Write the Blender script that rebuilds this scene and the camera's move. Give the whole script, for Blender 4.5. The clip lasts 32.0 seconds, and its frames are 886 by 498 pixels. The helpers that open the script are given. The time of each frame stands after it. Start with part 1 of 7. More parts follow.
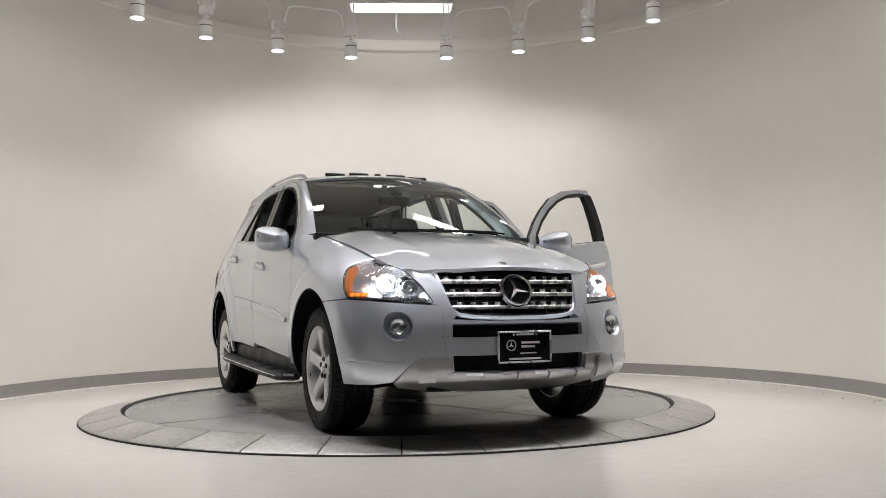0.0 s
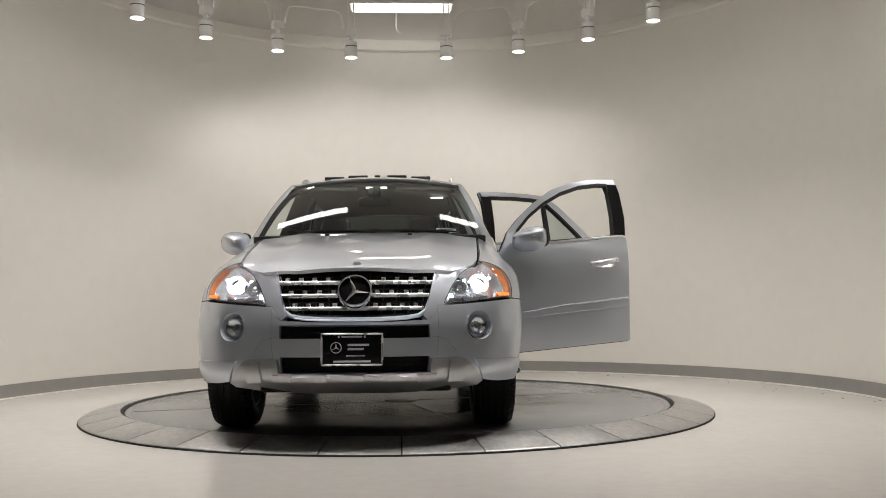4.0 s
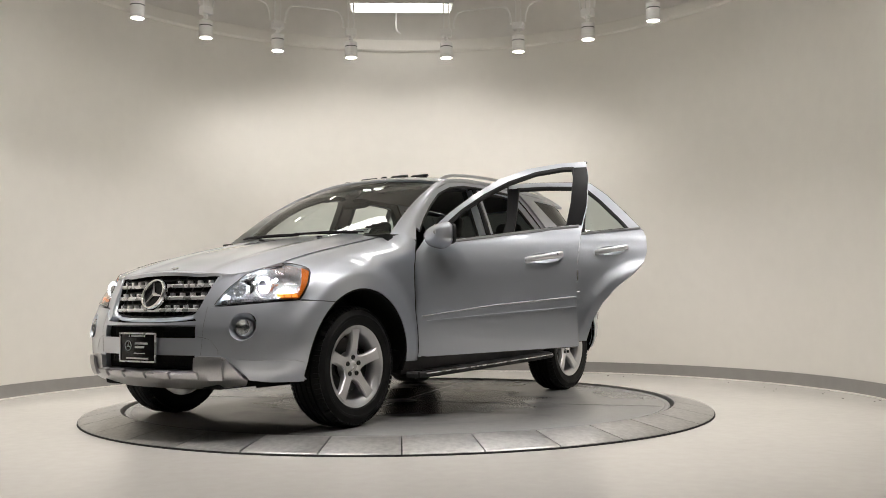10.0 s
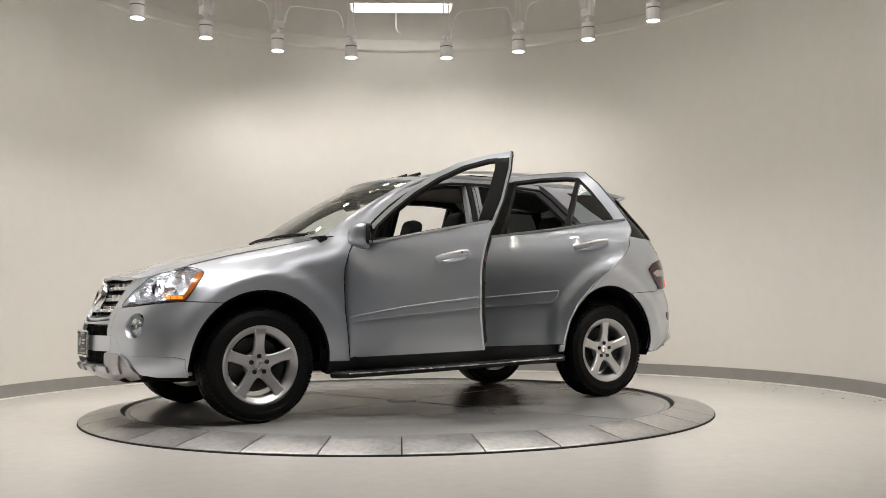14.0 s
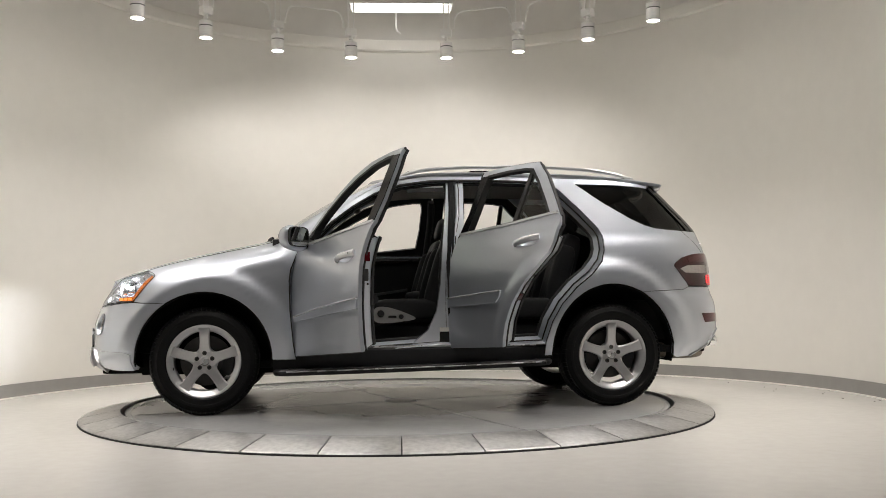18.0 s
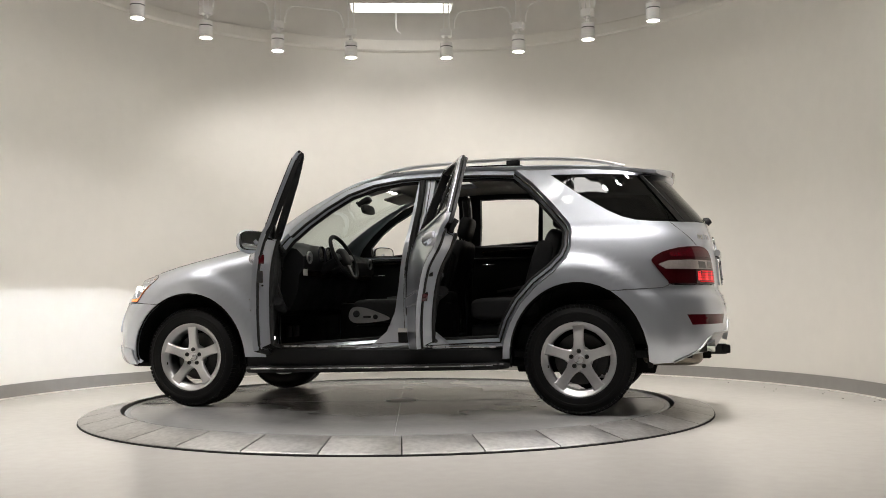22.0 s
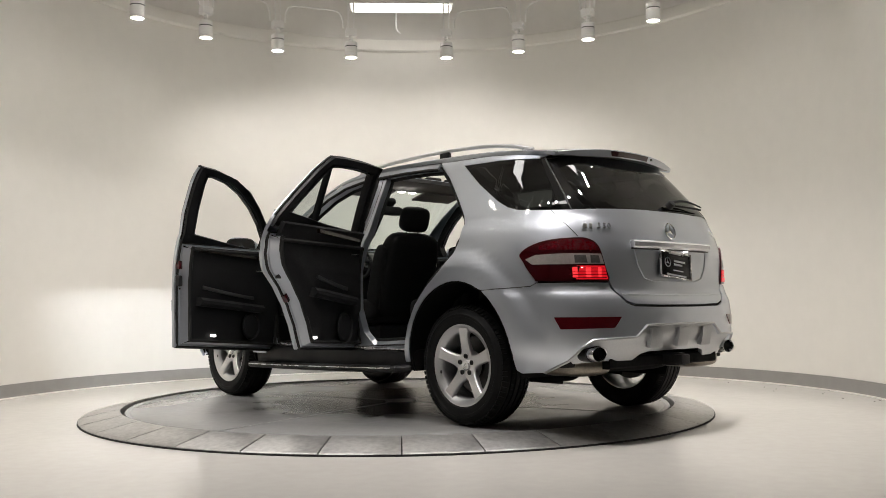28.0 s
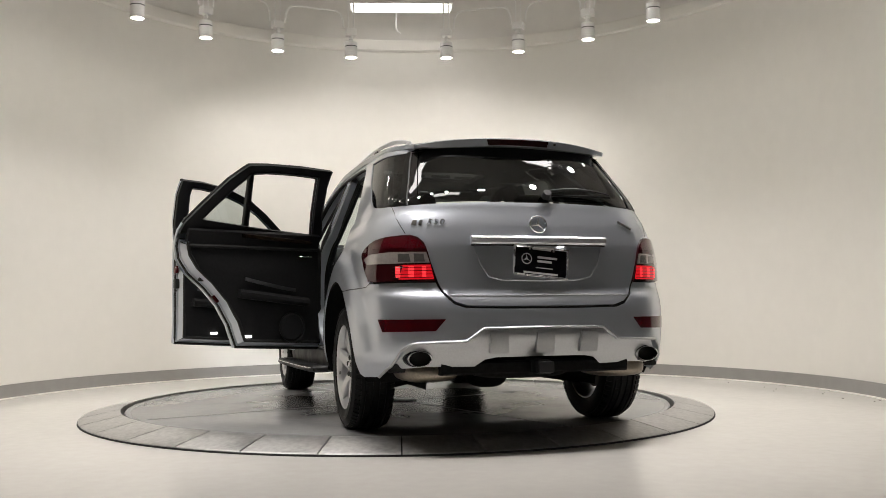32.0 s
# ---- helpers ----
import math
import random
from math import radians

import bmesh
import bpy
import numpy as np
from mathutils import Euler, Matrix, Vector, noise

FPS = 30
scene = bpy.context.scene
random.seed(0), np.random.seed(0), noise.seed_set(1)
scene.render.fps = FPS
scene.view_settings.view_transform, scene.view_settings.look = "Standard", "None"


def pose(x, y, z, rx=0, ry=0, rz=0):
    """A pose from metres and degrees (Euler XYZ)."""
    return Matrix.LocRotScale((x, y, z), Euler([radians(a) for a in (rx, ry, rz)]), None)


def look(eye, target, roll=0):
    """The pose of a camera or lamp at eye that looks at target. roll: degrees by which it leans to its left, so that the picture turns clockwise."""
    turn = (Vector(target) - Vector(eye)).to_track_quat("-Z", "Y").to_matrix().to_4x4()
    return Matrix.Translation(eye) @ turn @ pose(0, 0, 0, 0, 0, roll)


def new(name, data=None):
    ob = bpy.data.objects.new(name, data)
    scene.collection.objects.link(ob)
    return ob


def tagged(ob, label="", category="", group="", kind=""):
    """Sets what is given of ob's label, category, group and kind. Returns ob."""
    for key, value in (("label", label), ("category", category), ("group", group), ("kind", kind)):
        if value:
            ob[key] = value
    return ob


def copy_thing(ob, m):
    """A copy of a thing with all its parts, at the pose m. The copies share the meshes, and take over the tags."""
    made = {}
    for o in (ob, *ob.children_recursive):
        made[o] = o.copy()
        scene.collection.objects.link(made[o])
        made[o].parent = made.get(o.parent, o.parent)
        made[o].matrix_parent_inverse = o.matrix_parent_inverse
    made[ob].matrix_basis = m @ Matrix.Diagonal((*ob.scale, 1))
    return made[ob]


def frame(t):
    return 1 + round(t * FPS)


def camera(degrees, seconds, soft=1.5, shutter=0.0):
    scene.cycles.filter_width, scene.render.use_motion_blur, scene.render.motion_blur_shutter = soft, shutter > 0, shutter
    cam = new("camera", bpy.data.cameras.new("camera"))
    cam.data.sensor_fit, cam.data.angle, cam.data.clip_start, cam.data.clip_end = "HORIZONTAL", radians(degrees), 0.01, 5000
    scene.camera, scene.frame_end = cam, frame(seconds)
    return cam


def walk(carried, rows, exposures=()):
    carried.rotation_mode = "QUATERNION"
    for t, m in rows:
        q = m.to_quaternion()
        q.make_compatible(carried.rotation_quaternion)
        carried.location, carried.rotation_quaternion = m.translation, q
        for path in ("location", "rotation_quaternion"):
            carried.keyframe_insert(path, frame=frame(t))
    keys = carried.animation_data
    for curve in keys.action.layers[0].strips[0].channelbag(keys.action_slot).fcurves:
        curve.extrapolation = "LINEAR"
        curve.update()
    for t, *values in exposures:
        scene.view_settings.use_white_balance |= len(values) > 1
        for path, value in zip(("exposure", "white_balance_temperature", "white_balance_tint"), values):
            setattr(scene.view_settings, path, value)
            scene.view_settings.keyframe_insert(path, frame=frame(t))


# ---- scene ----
# ---------- camera: stands still on a low tripod ----------
EYE = (0.0, -7.2827, 0.7384)
AIM = (0.2334, -2.2978, 1.0486)
cam = camera(51.543, 32.0, soft=0.6)
walk(cam, [(0.0, look(EYE, AIM, -0.537)), (32.0, look(EYE, AIM, -0.537))],
     exposures=[(0.0, -0.02, 6150, 11), (1.0, 0.04, 6150, 10), (2.0, -0.04, 6180, 11), (3.0, -0.26, 6420, 10), (3.5, -0.24, 6420, 10), (6.0, 0.0, 6380, 10), (9.0, 0.0, 6420, 10), (20.0, 0.0, 6420, 10), (27.0, 0.03, 6410, 10), (32.0, 0.10, 6400, 10)])

FLOOR_Z = -0.055
WALL_C = (0.15, 0.24)
WALL_R = 3.80
WALL_TOP = 3.93
# heading of the car on the turntable, degrees, second by second
HEADING = [-68.60, -74.42, -80.24, -86.05, -91.84, -97.55, -103.21, -108.91, -114.73, -120.73, -126.86, -133.02, -139.13, -145.17, -151.19, -157.19, -163.18, -169.16, -175.14, -181.07, -186.91, -192.66, -198.34, -203.94, -209.47, -214.80, -219.99, -225.24, -230.81, -236.80, -243.08, -249.47, -255.80]
CAR_OFF = (-0.034, -0.178)

# ---------- world and lights ----------
world = bpy.data.worlds.new("dim_hall")
scene.world = world
world.use_nodes = True
world.node_tree.nodes["Background"].inputs[0].default_value = (0.75, 0.78, 0.85, 1)
world.node_tree.nodes["Background"].inputs[1].default_value = 0.02

SPOT_R, SPOT_Z = 2.9, 3.515
SPOT_ANGLES = [10.6 + 16.3 * i for i in range(11)]
SPOT_ANGLES = SPOT_ANGLES + [-a for a in SPOT_ANGLES]


def spot_radius(angle):
    """The ring is drawn in a little on the open side of the room."""
    return SPOT_R if abs(angle) < 80 else SPOT_R - 0.3


def add_spot(angle, energy):
    a = radians(angle)
    d = bpy.data.lights.new("spot_light", "SPOT")
    back = abs(angle) < 35
    d.energy, d.spot_size, d.spot_blend, d.shadow_soft_size = energy, radians(150 if abs(angle) < 20 else 128 if back else 80), 1.0, 0.05
    d.color = (1.0, 0.935, 0.895)
    ob = new("spot_light", d)
    r = spot_radius(angle)
    p = (r * math.sin(a), r * math.cos(a), SPOT_Z - 0.02)
    lean = 1.65 if abs(angle) < 20 else 1.35 if back else 1.0
    q = (p[0] * lean, p[1] * lean, 0)
    ob.matrix_world = look(p, q)


for ang in SPOT_ANGLES:
    add_spot(ang, {10.6: 42, -10.6: 34, 26.9: 52, -26.9: 44}.get(round(ang, 1), 98))


PANELS = [(0.03, 3.45, 4.28, 0), (-1.35, 0.85, 4.28, 0), (1.38, 0.75, 4.28, 0), (-1.2, -1.5, 4.28, 0), (1.6, -1.5, 4.28, 0), (0.2, -2.95, 4.28, 0)]

# ---------- materials ----------
def principled(name, color, rough=0.5, metal=0.0, **more):
    m = bpy.data.materials.new(name)
    m.use_nodes = True
    b = m.node_tree.nodes["Principled BSDF"]
    b.inputs["Base Color"].default_value = (*color, 1)
    b.inputs["Roughness"].default_value = rough
    b.inputs["Metallic"].default_value = metal
    for key, value in more.items():
        b.inputs[key.replace("_", " ")].default_value = value
    return m


def node(m, kind, x=0, y=0):
    n = m.node_tree.nodes.new(kind)
    n.location = (x, y)
    return n


def link(m, a, b):
    m.node_tree.links.new(a, b)


def vary(m, scale, amount, rough_amount=0.0, scale2=None, bump=0.0, bump_scale=200.0, coords="Object"):
    """Two scales of mottling on the base colour, some on the gloss, and fine relief."""
    t = m.node_tree
    b = t.nodes["Principled BSDF"]
    col = tuple(b.inputs["Base Color"].default_value)
    tc = node(m, "ShaderNodeTexCoord", -1200, 0)
    n1 = node(m, "ShaderNodeTexNoise", -1000, 100)
    n1.inputs["Scale"].default_value, n1.inputs["Detail"].default_value = scale, 5
    n2 = node(m, "ShaderNodeTexNoise", -1000, -150)
    n2.inputs["Scale"].default_value, n2.inputs["Detail"].default_value = scale2 or scale * 9, 3
    add = node(m, "ShaderNodeMath", -800, 0)
    add.operation = "ADD"
    link(m, tc.outputs[coords], n1.inputs["Vector"])
    link(m, tc.outputs[coords], n2.inputs["Vector"])
    link(m, n1.outputs["Fac"], add.inputs[0])
    link(m, n2.outputs["Fac"], add.inputs[1])
    ramp = node(m, "ShaderNodeMapRange", -620, 0)
    ramp.inputs["From Min"].default_value, ramp.inputs["From Max"].default_value = 0.7, 1.3
    ramp.inputs["To Min"].default_value, ramp.inputs["To Max"].default_value = 1 - amount, 1 + amount
    link(m, add.outputs[0], ramp.inputs["Value"])
    mul = node(m, "ShaderNodeVectorMath", -400, 0)
    mul.operation = "SCALE"
    mul.inputs[0].default_value = col[:3]
    link(m, ramp.outputs["Result"], mul.inputs["Scale"])
    link(m, mul.outputs[0], b.inputs["Base Color"])
    if rough_amount:
        r0 = b.inputs["Roughness"].default_value
        rr = node(m, "ShaderNodeMapRange", -400, -220)
        rr.inputs["From Min"].default_value, rr.inputs["From Max"].default_value = 0.35, 0.65
        rr.inputs["To Min"].default_value, rr.inputs["To Max"].default_value = r0 - rough_amount, r0 + rough_amount
        link(m, n1.outputs["Fac"], rr.inputs["Value"])
        link(m, rr.outputs["Result"], b.inputs["Roughness"])
    if bump:
        n3 = node(m, "ShaderNodeTexNoise", -800, -420)
        n3.inputs["Scale"].default_value, n3.inputs["Detail"].default_value = bump_scale, 4
        link(m, tc.outputs[coords], n3.inputs["Vector"])
        bp = node(m, "ShaderNodeBump", -400, -420)
        bp.inputs["Strength"].default_value, bp.inputs["Distance"].default_value = bump, 0.002
        link(m, n3.outputs["Fac"], bp.inputs["Height"])
        link(m, bp.outputs[0], b.inputs["Normal"])
    return m


def glowing(name, color, strength):
    m = principled(name, color, 0.4)
    b = m.node_tree.nodes["Principled BSDF"]
    b.inputs["Emission Color"].default_value = (*color, 1)
    b.inputs["Emission Strength"].default_value = strength
    return m


def glass_mat(name, color, ior=1.45, rough=0.0):
    """Thin automotive pane: tinted see-through with a sharp reflection."""
    m = bpy.data.materials.new(name)
    m.use_nodes = True
    nt = m.node_tree
    nt.nodes.remove(nt.nodes["Principled BSDF"])
    out = nt.nodes["Material Output"]
    tr = node(m, "ShaderNodeBsdfTransparent")
    tr.inputs[0].default_value = (*color, 1)
    gl = node(m, "ShaderNodeBsdfGlossy")
    gl.inputs["Roughness"].default_value = 0.01
    lw = node(m, "ShaderNodeLayerWeight")
    lw.inputs["Blend"].default_value = 0.5
    pw = node(m, "ShaderNodeMath")
    pw.operation = "POWER"
    pw.inputs[1].default_value = 4.0
    link(m, lw.outputs["Facing"], pw.inputs[0])
    fr = node(m, "ShaderNodeMapRange")
    fr.inputs["To Min"].default_value, fr.inputs["To Max"].default_value = ((ior - 1) / (ior + 1)) ** 2 * 1.9, 1.0
    link(m, pw.outputs[0], fr.inputs["Value"])
    mix = node(m, "ShaderNodeMixShader")
    link(m, fr.outputs[0], mix.inputs[0])
    link(m, tr.outputs[0], mix.inputs[1])
    link(m, gl.outputs[0], mix.inputs[2])
    link(m, mix.outputs[0], out.inputs[0])
    return m


M_WALL = vary(principled("warm_white_wall_paint", (0.80, 0.78, 0.725), 0.62), 0.5, 0.018, 0.05, 7.0, 0.08, 90)
M_HALL = vary(principled("unseen_hall_grey", (0.30, 0.30, 0.30), 0.7), 0.5, 0.05)
M_BASE = vary(principled("grey_vinyl_baseboard", (0.30, 0.29, 0.275), 0.45), 1.0, 0.06, 0.05)
M_FLOOR = vary(principled("pale_epoxy_floor", (0.60, 0.58, 0.54), 0.20), 0.35, 0.035, 0.02, 14.0, 0.02, 60)
M_CEIL = vary(principled("off_white_ceiling", (0.78, 0.76, 0.72), 0.8), 0.6, 0.03)
M_DISC = vary(principled("worn_grey_turntable_deck", (0.24, 0.24, 0.235), 0.25, 0.0, Specular_IOR_Level=0.25), 1.1, 0.06, 0.012, 18.0, 0.01, 150)
M_TILE = vary(principled("scuffed_grey_rim_plate", (0.44, 0.435, 0.42), 0.36, 0.75), 3.0, 0.20, 0.08, 30.0, 0.05, 120)
M_GAP = principled("dark_gap", (0.012, 0.012, 0.012), 0.8)
M_LAMP_W = vary(principled("white_lamp_enamel", (0.78, 0.77, 0.74), 0.35), 6, 0.03)
M_CONDUIT = vary(principled("painted_conduit", (0.80, 0.79, 0.76), 0.45), 6, 0.05)
M_SPOT = glowing("spot_lens", (1.0, 0.95, 0.86), 30.0)
M_LED = glowing("led_diffuser", (1.0, 0.96, 0.92), 11.0)
M_LED_BACK = glowing("dimmed_led_diffuser", (1.0, 0.96, 0.92), 4.0)

M_PAINT = principled("silver_metallic_paint", (0.60, 0.635, 0.695), 0.38, 0.80, Coat_Weight=1.0, Coat_Roughness=0.03)
vary(M_PAINT, 3.0, 0.012, 0.0, 900.0)
M_SATIN = vary(principled("brushed_silver_trim", (0.76, 0.76, 0.77), 0.28, 0.72), 12, 0.04, 0.05)
M_SKID = vary(principled("brushed_skid_metal", (0.48, 0.48, 0.49), 0.34, 0.9), 12, 0.06, 0.05)
M_REARSKID = vary(principled("brushed_rear_skid", (0.46, 0.47, 0.48), 0.40, 0.90), 12, 0.06, 0.05)
M_CHROME = principled("chrome", (0.86, 0.87, 0.88), 0.06, 1.0)
M_BLACK = vary(principled("black_plastic", (0.018, 0.018, 0.019), 0.5, Specular_IOR_Level=0.35), 8, 0.15, 0.08, 60, 0.1, 400)
M_GLOSSBLACK = principled("gloss_black_trim", (0.006, 0.006, 0.007), 0.25, Specular_IOR_Level=0.2)
M_RUBBER = vary(principled("tyre_rubber", (0.007, 0.007, 0.007), 0.55, Specular_IOR_Level=0.18), 10, 0.2, 0.06, 80, 0.1, 300)
M_SEAL = principled("door_seal_rubber", (0.012, 0.012, 0.012), 0.6)
M_RIM = vary(principled("silver_alloy", (0.66, 0.66, 0.665), 0.34, 0.78, Coat_Weight=0.3), 8, 0.03, 0.03)
M_DISCB = vary(principled("brake_steel", (0.085, 0.083, 0.08), 0.5, 0.8), 20, 0.1)
M_CALIPER = vary(principled("dark_caliper", (0.035, 0.035, 0.035), 0.5, 0.3), 20, 0.1)
M_LEATHER = vary(principled("black_leather", (0.020, 0.0202, 0.0210), 0.55, Specular_IOR_Level=0.2), 6, 0.15, 0.08, 60, 0.35, 500)
M_CARPET = vary(principled("black_carpet", (0.022, 0.022, 0.023), 0.95), 15, 0.2, 0, 150, 0.6, 700)
M_LINER = vary(principled("grey_headliner", (0.28, 0.27, 0.25), 0.9), 20, 0.05, 0, 200, 0.3, 600)
M_WOOD = vary(principled("dark_wood_trim", (0.016, 0.009, 0.006), 0.15), 30, 0.4, 0.04)
M_ALU = vary(principled("interior_aluminium", (0.55, 0.55, 0.55), 0.35, 0.9), 20, 0.05)
M_GLASS = glass_mat("windscreen_glass", (0.80, 0.88, 0.86))
M_DGLASS = glass_mat("door_glass", (0.62, 0.68, 0.67))
M_TINT = glass_mat("privacy_glass", (0.035, 0.04, 0.04))
M_UNDER = vary(principled("underbody", (0.009, 0.009, 0.009), 0.85, Specular_IOR_Level=0.15), 8, 0.3, 0.1, 40, 0.3, 100)
M_EXH = vary(principled("exhaust_steel", (0.26, 0.23, 0.19), 0.4, 0.9), 10, 0.2, 0.1)


def stain_shade_deck(m):
    """Oily dirt out from the pivot in ragged patches, deepened as painted under-car shade."""
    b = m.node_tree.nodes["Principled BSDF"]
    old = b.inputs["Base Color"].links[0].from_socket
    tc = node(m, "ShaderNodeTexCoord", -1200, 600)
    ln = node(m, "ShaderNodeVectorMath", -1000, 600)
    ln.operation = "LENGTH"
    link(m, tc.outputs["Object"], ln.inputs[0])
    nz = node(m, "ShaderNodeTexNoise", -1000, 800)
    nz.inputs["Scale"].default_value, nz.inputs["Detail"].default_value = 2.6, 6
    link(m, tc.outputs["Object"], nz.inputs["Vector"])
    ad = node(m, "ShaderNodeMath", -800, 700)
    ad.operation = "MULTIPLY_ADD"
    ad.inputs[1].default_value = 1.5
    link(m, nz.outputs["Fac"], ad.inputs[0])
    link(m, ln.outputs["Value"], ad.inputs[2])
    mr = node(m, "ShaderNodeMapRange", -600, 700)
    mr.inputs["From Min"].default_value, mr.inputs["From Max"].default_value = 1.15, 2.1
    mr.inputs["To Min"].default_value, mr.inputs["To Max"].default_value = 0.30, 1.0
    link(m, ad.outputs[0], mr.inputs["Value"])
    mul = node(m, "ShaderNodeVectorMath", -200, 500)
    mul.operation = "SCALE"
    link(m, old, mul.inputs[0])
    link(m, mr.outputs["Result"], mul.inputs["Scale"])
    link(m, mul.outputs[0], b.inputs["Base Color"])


stain_shade_deck(M_DISC)

# ---------- mesh helpers ----------
from mathutils.geometry import delaunay_2d_cdt


def part(name, bm, material, parent=None, label="", smooth=True, m=None):
    me = bpy.data.meshes.new(name)
    bm.normal_update()
    keep = bm.verts.layers.float_vector.get("surface_normal")
    rimmed = bm.faces.layers.int.get("rim")
    loop_normals = []
    if keep and rimmed and smooth:
        for f in bm.faces:
            for lp in f.loops:
                loop_normals.append((0, 0, 0) if f[rimmed] else tuple(lp.vert[keep]))
    bm.to_mesh(me)
    bm.free()
    me.materials.append(material)
    if smooth:
        me.polygons.foreach_set("use_smooth", [True] * len(me.polygons))
        me.set_sharp_from_angle(angle=radians(38))
    if loop_normals:
        me.normals_split_custom_set(loop_normals)
    ob = new(name, me)
    if parent is not None:
        ob.parent = parent
    if m is not None:
        ob.matrix_basis = m
    if label:
        ob["label"] = label
    return ob


def box_bm(sx, sy, sz, bevel=0.0, at=(0, 0, 0), m=None, bm=None, segs=2):
    own = bmesh.new()
    bmesh.ops.create_cube(own, size=1.0)
    bmesh.ops.scale(own, vec=(sx, sy, sz), verts=own.verts)
    if bevel:
        bmesh.ops.bevel(own, geom=own.edges[:], offset=bevel, segments=segs, affect="EDGES", profile=0.6)
    bmesh.ops.transform(own, matrix=Matrix.Translation(at) @ (m or Matrix()), verts=own.verts)
    return merge(bm, own)


def merge(bm, own):
    if bm is None:
        return own
    me = bpy.data.meshes.new("scratch")
    own.to_mesh(me)
    own.free()
    bm.from_mesh(me)
    bpy.data.meshes.remove(me)
    return bm


def lathe(profile, n=48, axis="Z", bm=None, a0=0.0, a1=360.0):
    """Turns (radius, height) rows about an axis; rows that close on the first make a ring."""
    bm = bm or bmesh.new()
    full = abs(a1 - a0 - 360) < 1e-6
    cnt = n if full else n + 1
    rings = []
    for i in range(cnt):
        a = radians(a0 + (a1 - a0) * i / n)
        c, s = math.cos(a), math.sin(a)
        row = []
        for r, h in profile:
            p = (r * c, r * s, h) if axis == "Z" else ((r * c, h, r * s) if axis == "Y" else (h, r * c, r * s))
            row.append(bm.verts.new(p))
        rings.append(row)
    for i in range(n):
        a, b = rings[i], rings[(i + 1) % cnt]
        for j in range(len(profile) - 1):
            bm.faces.new((a[j], b[j], b[j + 1], a[j + 1]))
    bmesh.ops.remove_doubles(bm, verts=bm.verts[:], dist=1e-5)
    bmesh.ops.recalc_face_normals(bm, faces=bm.faces[:])
    return bm


def catmull(points, per=6, closed=False):
    """A smooth curve through points of any dimension."""
    P = [Vector(p) for p in points]
    n = len(P)
    out = []
    for i in range(n if closed else n - 1):
        if closed:
            a, b, c, d = P[(i - 1) % n], P[i], P[(i + 1) % n], P[(i + 2) % n]
        else:
            b, c = P[i], P[i + 1]
            a = P[i - 1] if i else b * 2 - c
            d = P[i + 2] if i + 2 < n else c * 2 - b
        for k in range(per):
            u = k / per
            out.append(0.5 * (2 * b + (c - a) * u + (2 * a - 5 * b + 4 * c - d) * u * u + (3 * b - a - 3 * c + d) * u ** 3))
    if not closed:
        out.append(P[-1])
    return out


def sweep(path, section, bm=None, closed=False, up=(0, 0, 1), caps=True, scale=None):
    """Carries a flat section (side, up) along a path."""
    bm = bm or bmesh.new()
    path = [Vector(p) for p in path]
    n = len(path)
    rings = []
    for i, p in enumerate(path):
        a = path[(i - 1) % n] if (closed or i) else p
        b = path[(i + 1) % n] if (closed or i < n - 1) else p
        t = (b - a).normalized()
        side = t.cross(Vector(up))
        side = side.normalized() if side.length > 1e-4 else Vector((1, 0, 0))
        u = side.cross(t).normalized()
        k = scale(i / max(n - 1, 1)) if scale else 1.0
        rings.append([bm.verts.new(p + side * (x * k) + u * (y * k)) for x, y in section])
    m = len(section)
    for i in range(n if closed else n - 1):
        r, q = rings[i], rings[(i + 1) % n]
        for j in range(m):
            bm.faces.new((r[j], r[(j + 1) % m], q[(j + 1) % m], q[j]))
    if caps and not closed:
        bm.faces.new(rings[0][::-1])
        bm.faces.new(rings[-1])
    bmesh.ops.recalc_face_normals(bm, faces=bm.faces[:])
    return bm


def circle_section(r, n=10, ry=None):
    return [(r * math.cos(2 * math.pi * i / n), (ry or r) * math.sin(2 * math.pi * i / n)) for i in range(n)]


def rect_section(w, h, b=None):
    b = b if b is not None else min(w, h) * 0.2
    w, h = w / 2, h / 2
    return [(-w + b, -h), (w - b, -h), (w, -h + b), (w, h - b), (w - b, h), (-w + b, h), (-w, h - b), (-w, -h + b)]


def densify(poly, step):
    out = []
    for i in range(len(poly)):
        a, b = Vector(poly[i][:2]), Vector(poly[(i + 1) % len(poly)][:2])
        k = max(1, int(math.ceil((b - a).length / step)))
        out += [a + (b - a) * (j / k) for j in range(k)]
    return out


def inside(pts, poly):
    pts = np.asarray(pts, float)
    q = np.array([(p[0], p[1]) for p in poly])
    x, y = pts[:, 0], pts[:, 1]
    res = np.zeros(len(pts), bool)
    j = len(q) - 1
    for i in range(len(q)):
        hit = (q[i, 1] > y) != (q[j, 1] > y)
        with np.errstate(divide="ignore", invalid="ignore"):
            xx = (q[j, 0] - q[i, 0]) * (y - q[i, 1]) / (q[j, 1] - q[i, 1]) + q[i, 0]
        res ^= hit & (x < xx)
        j = i
    return res


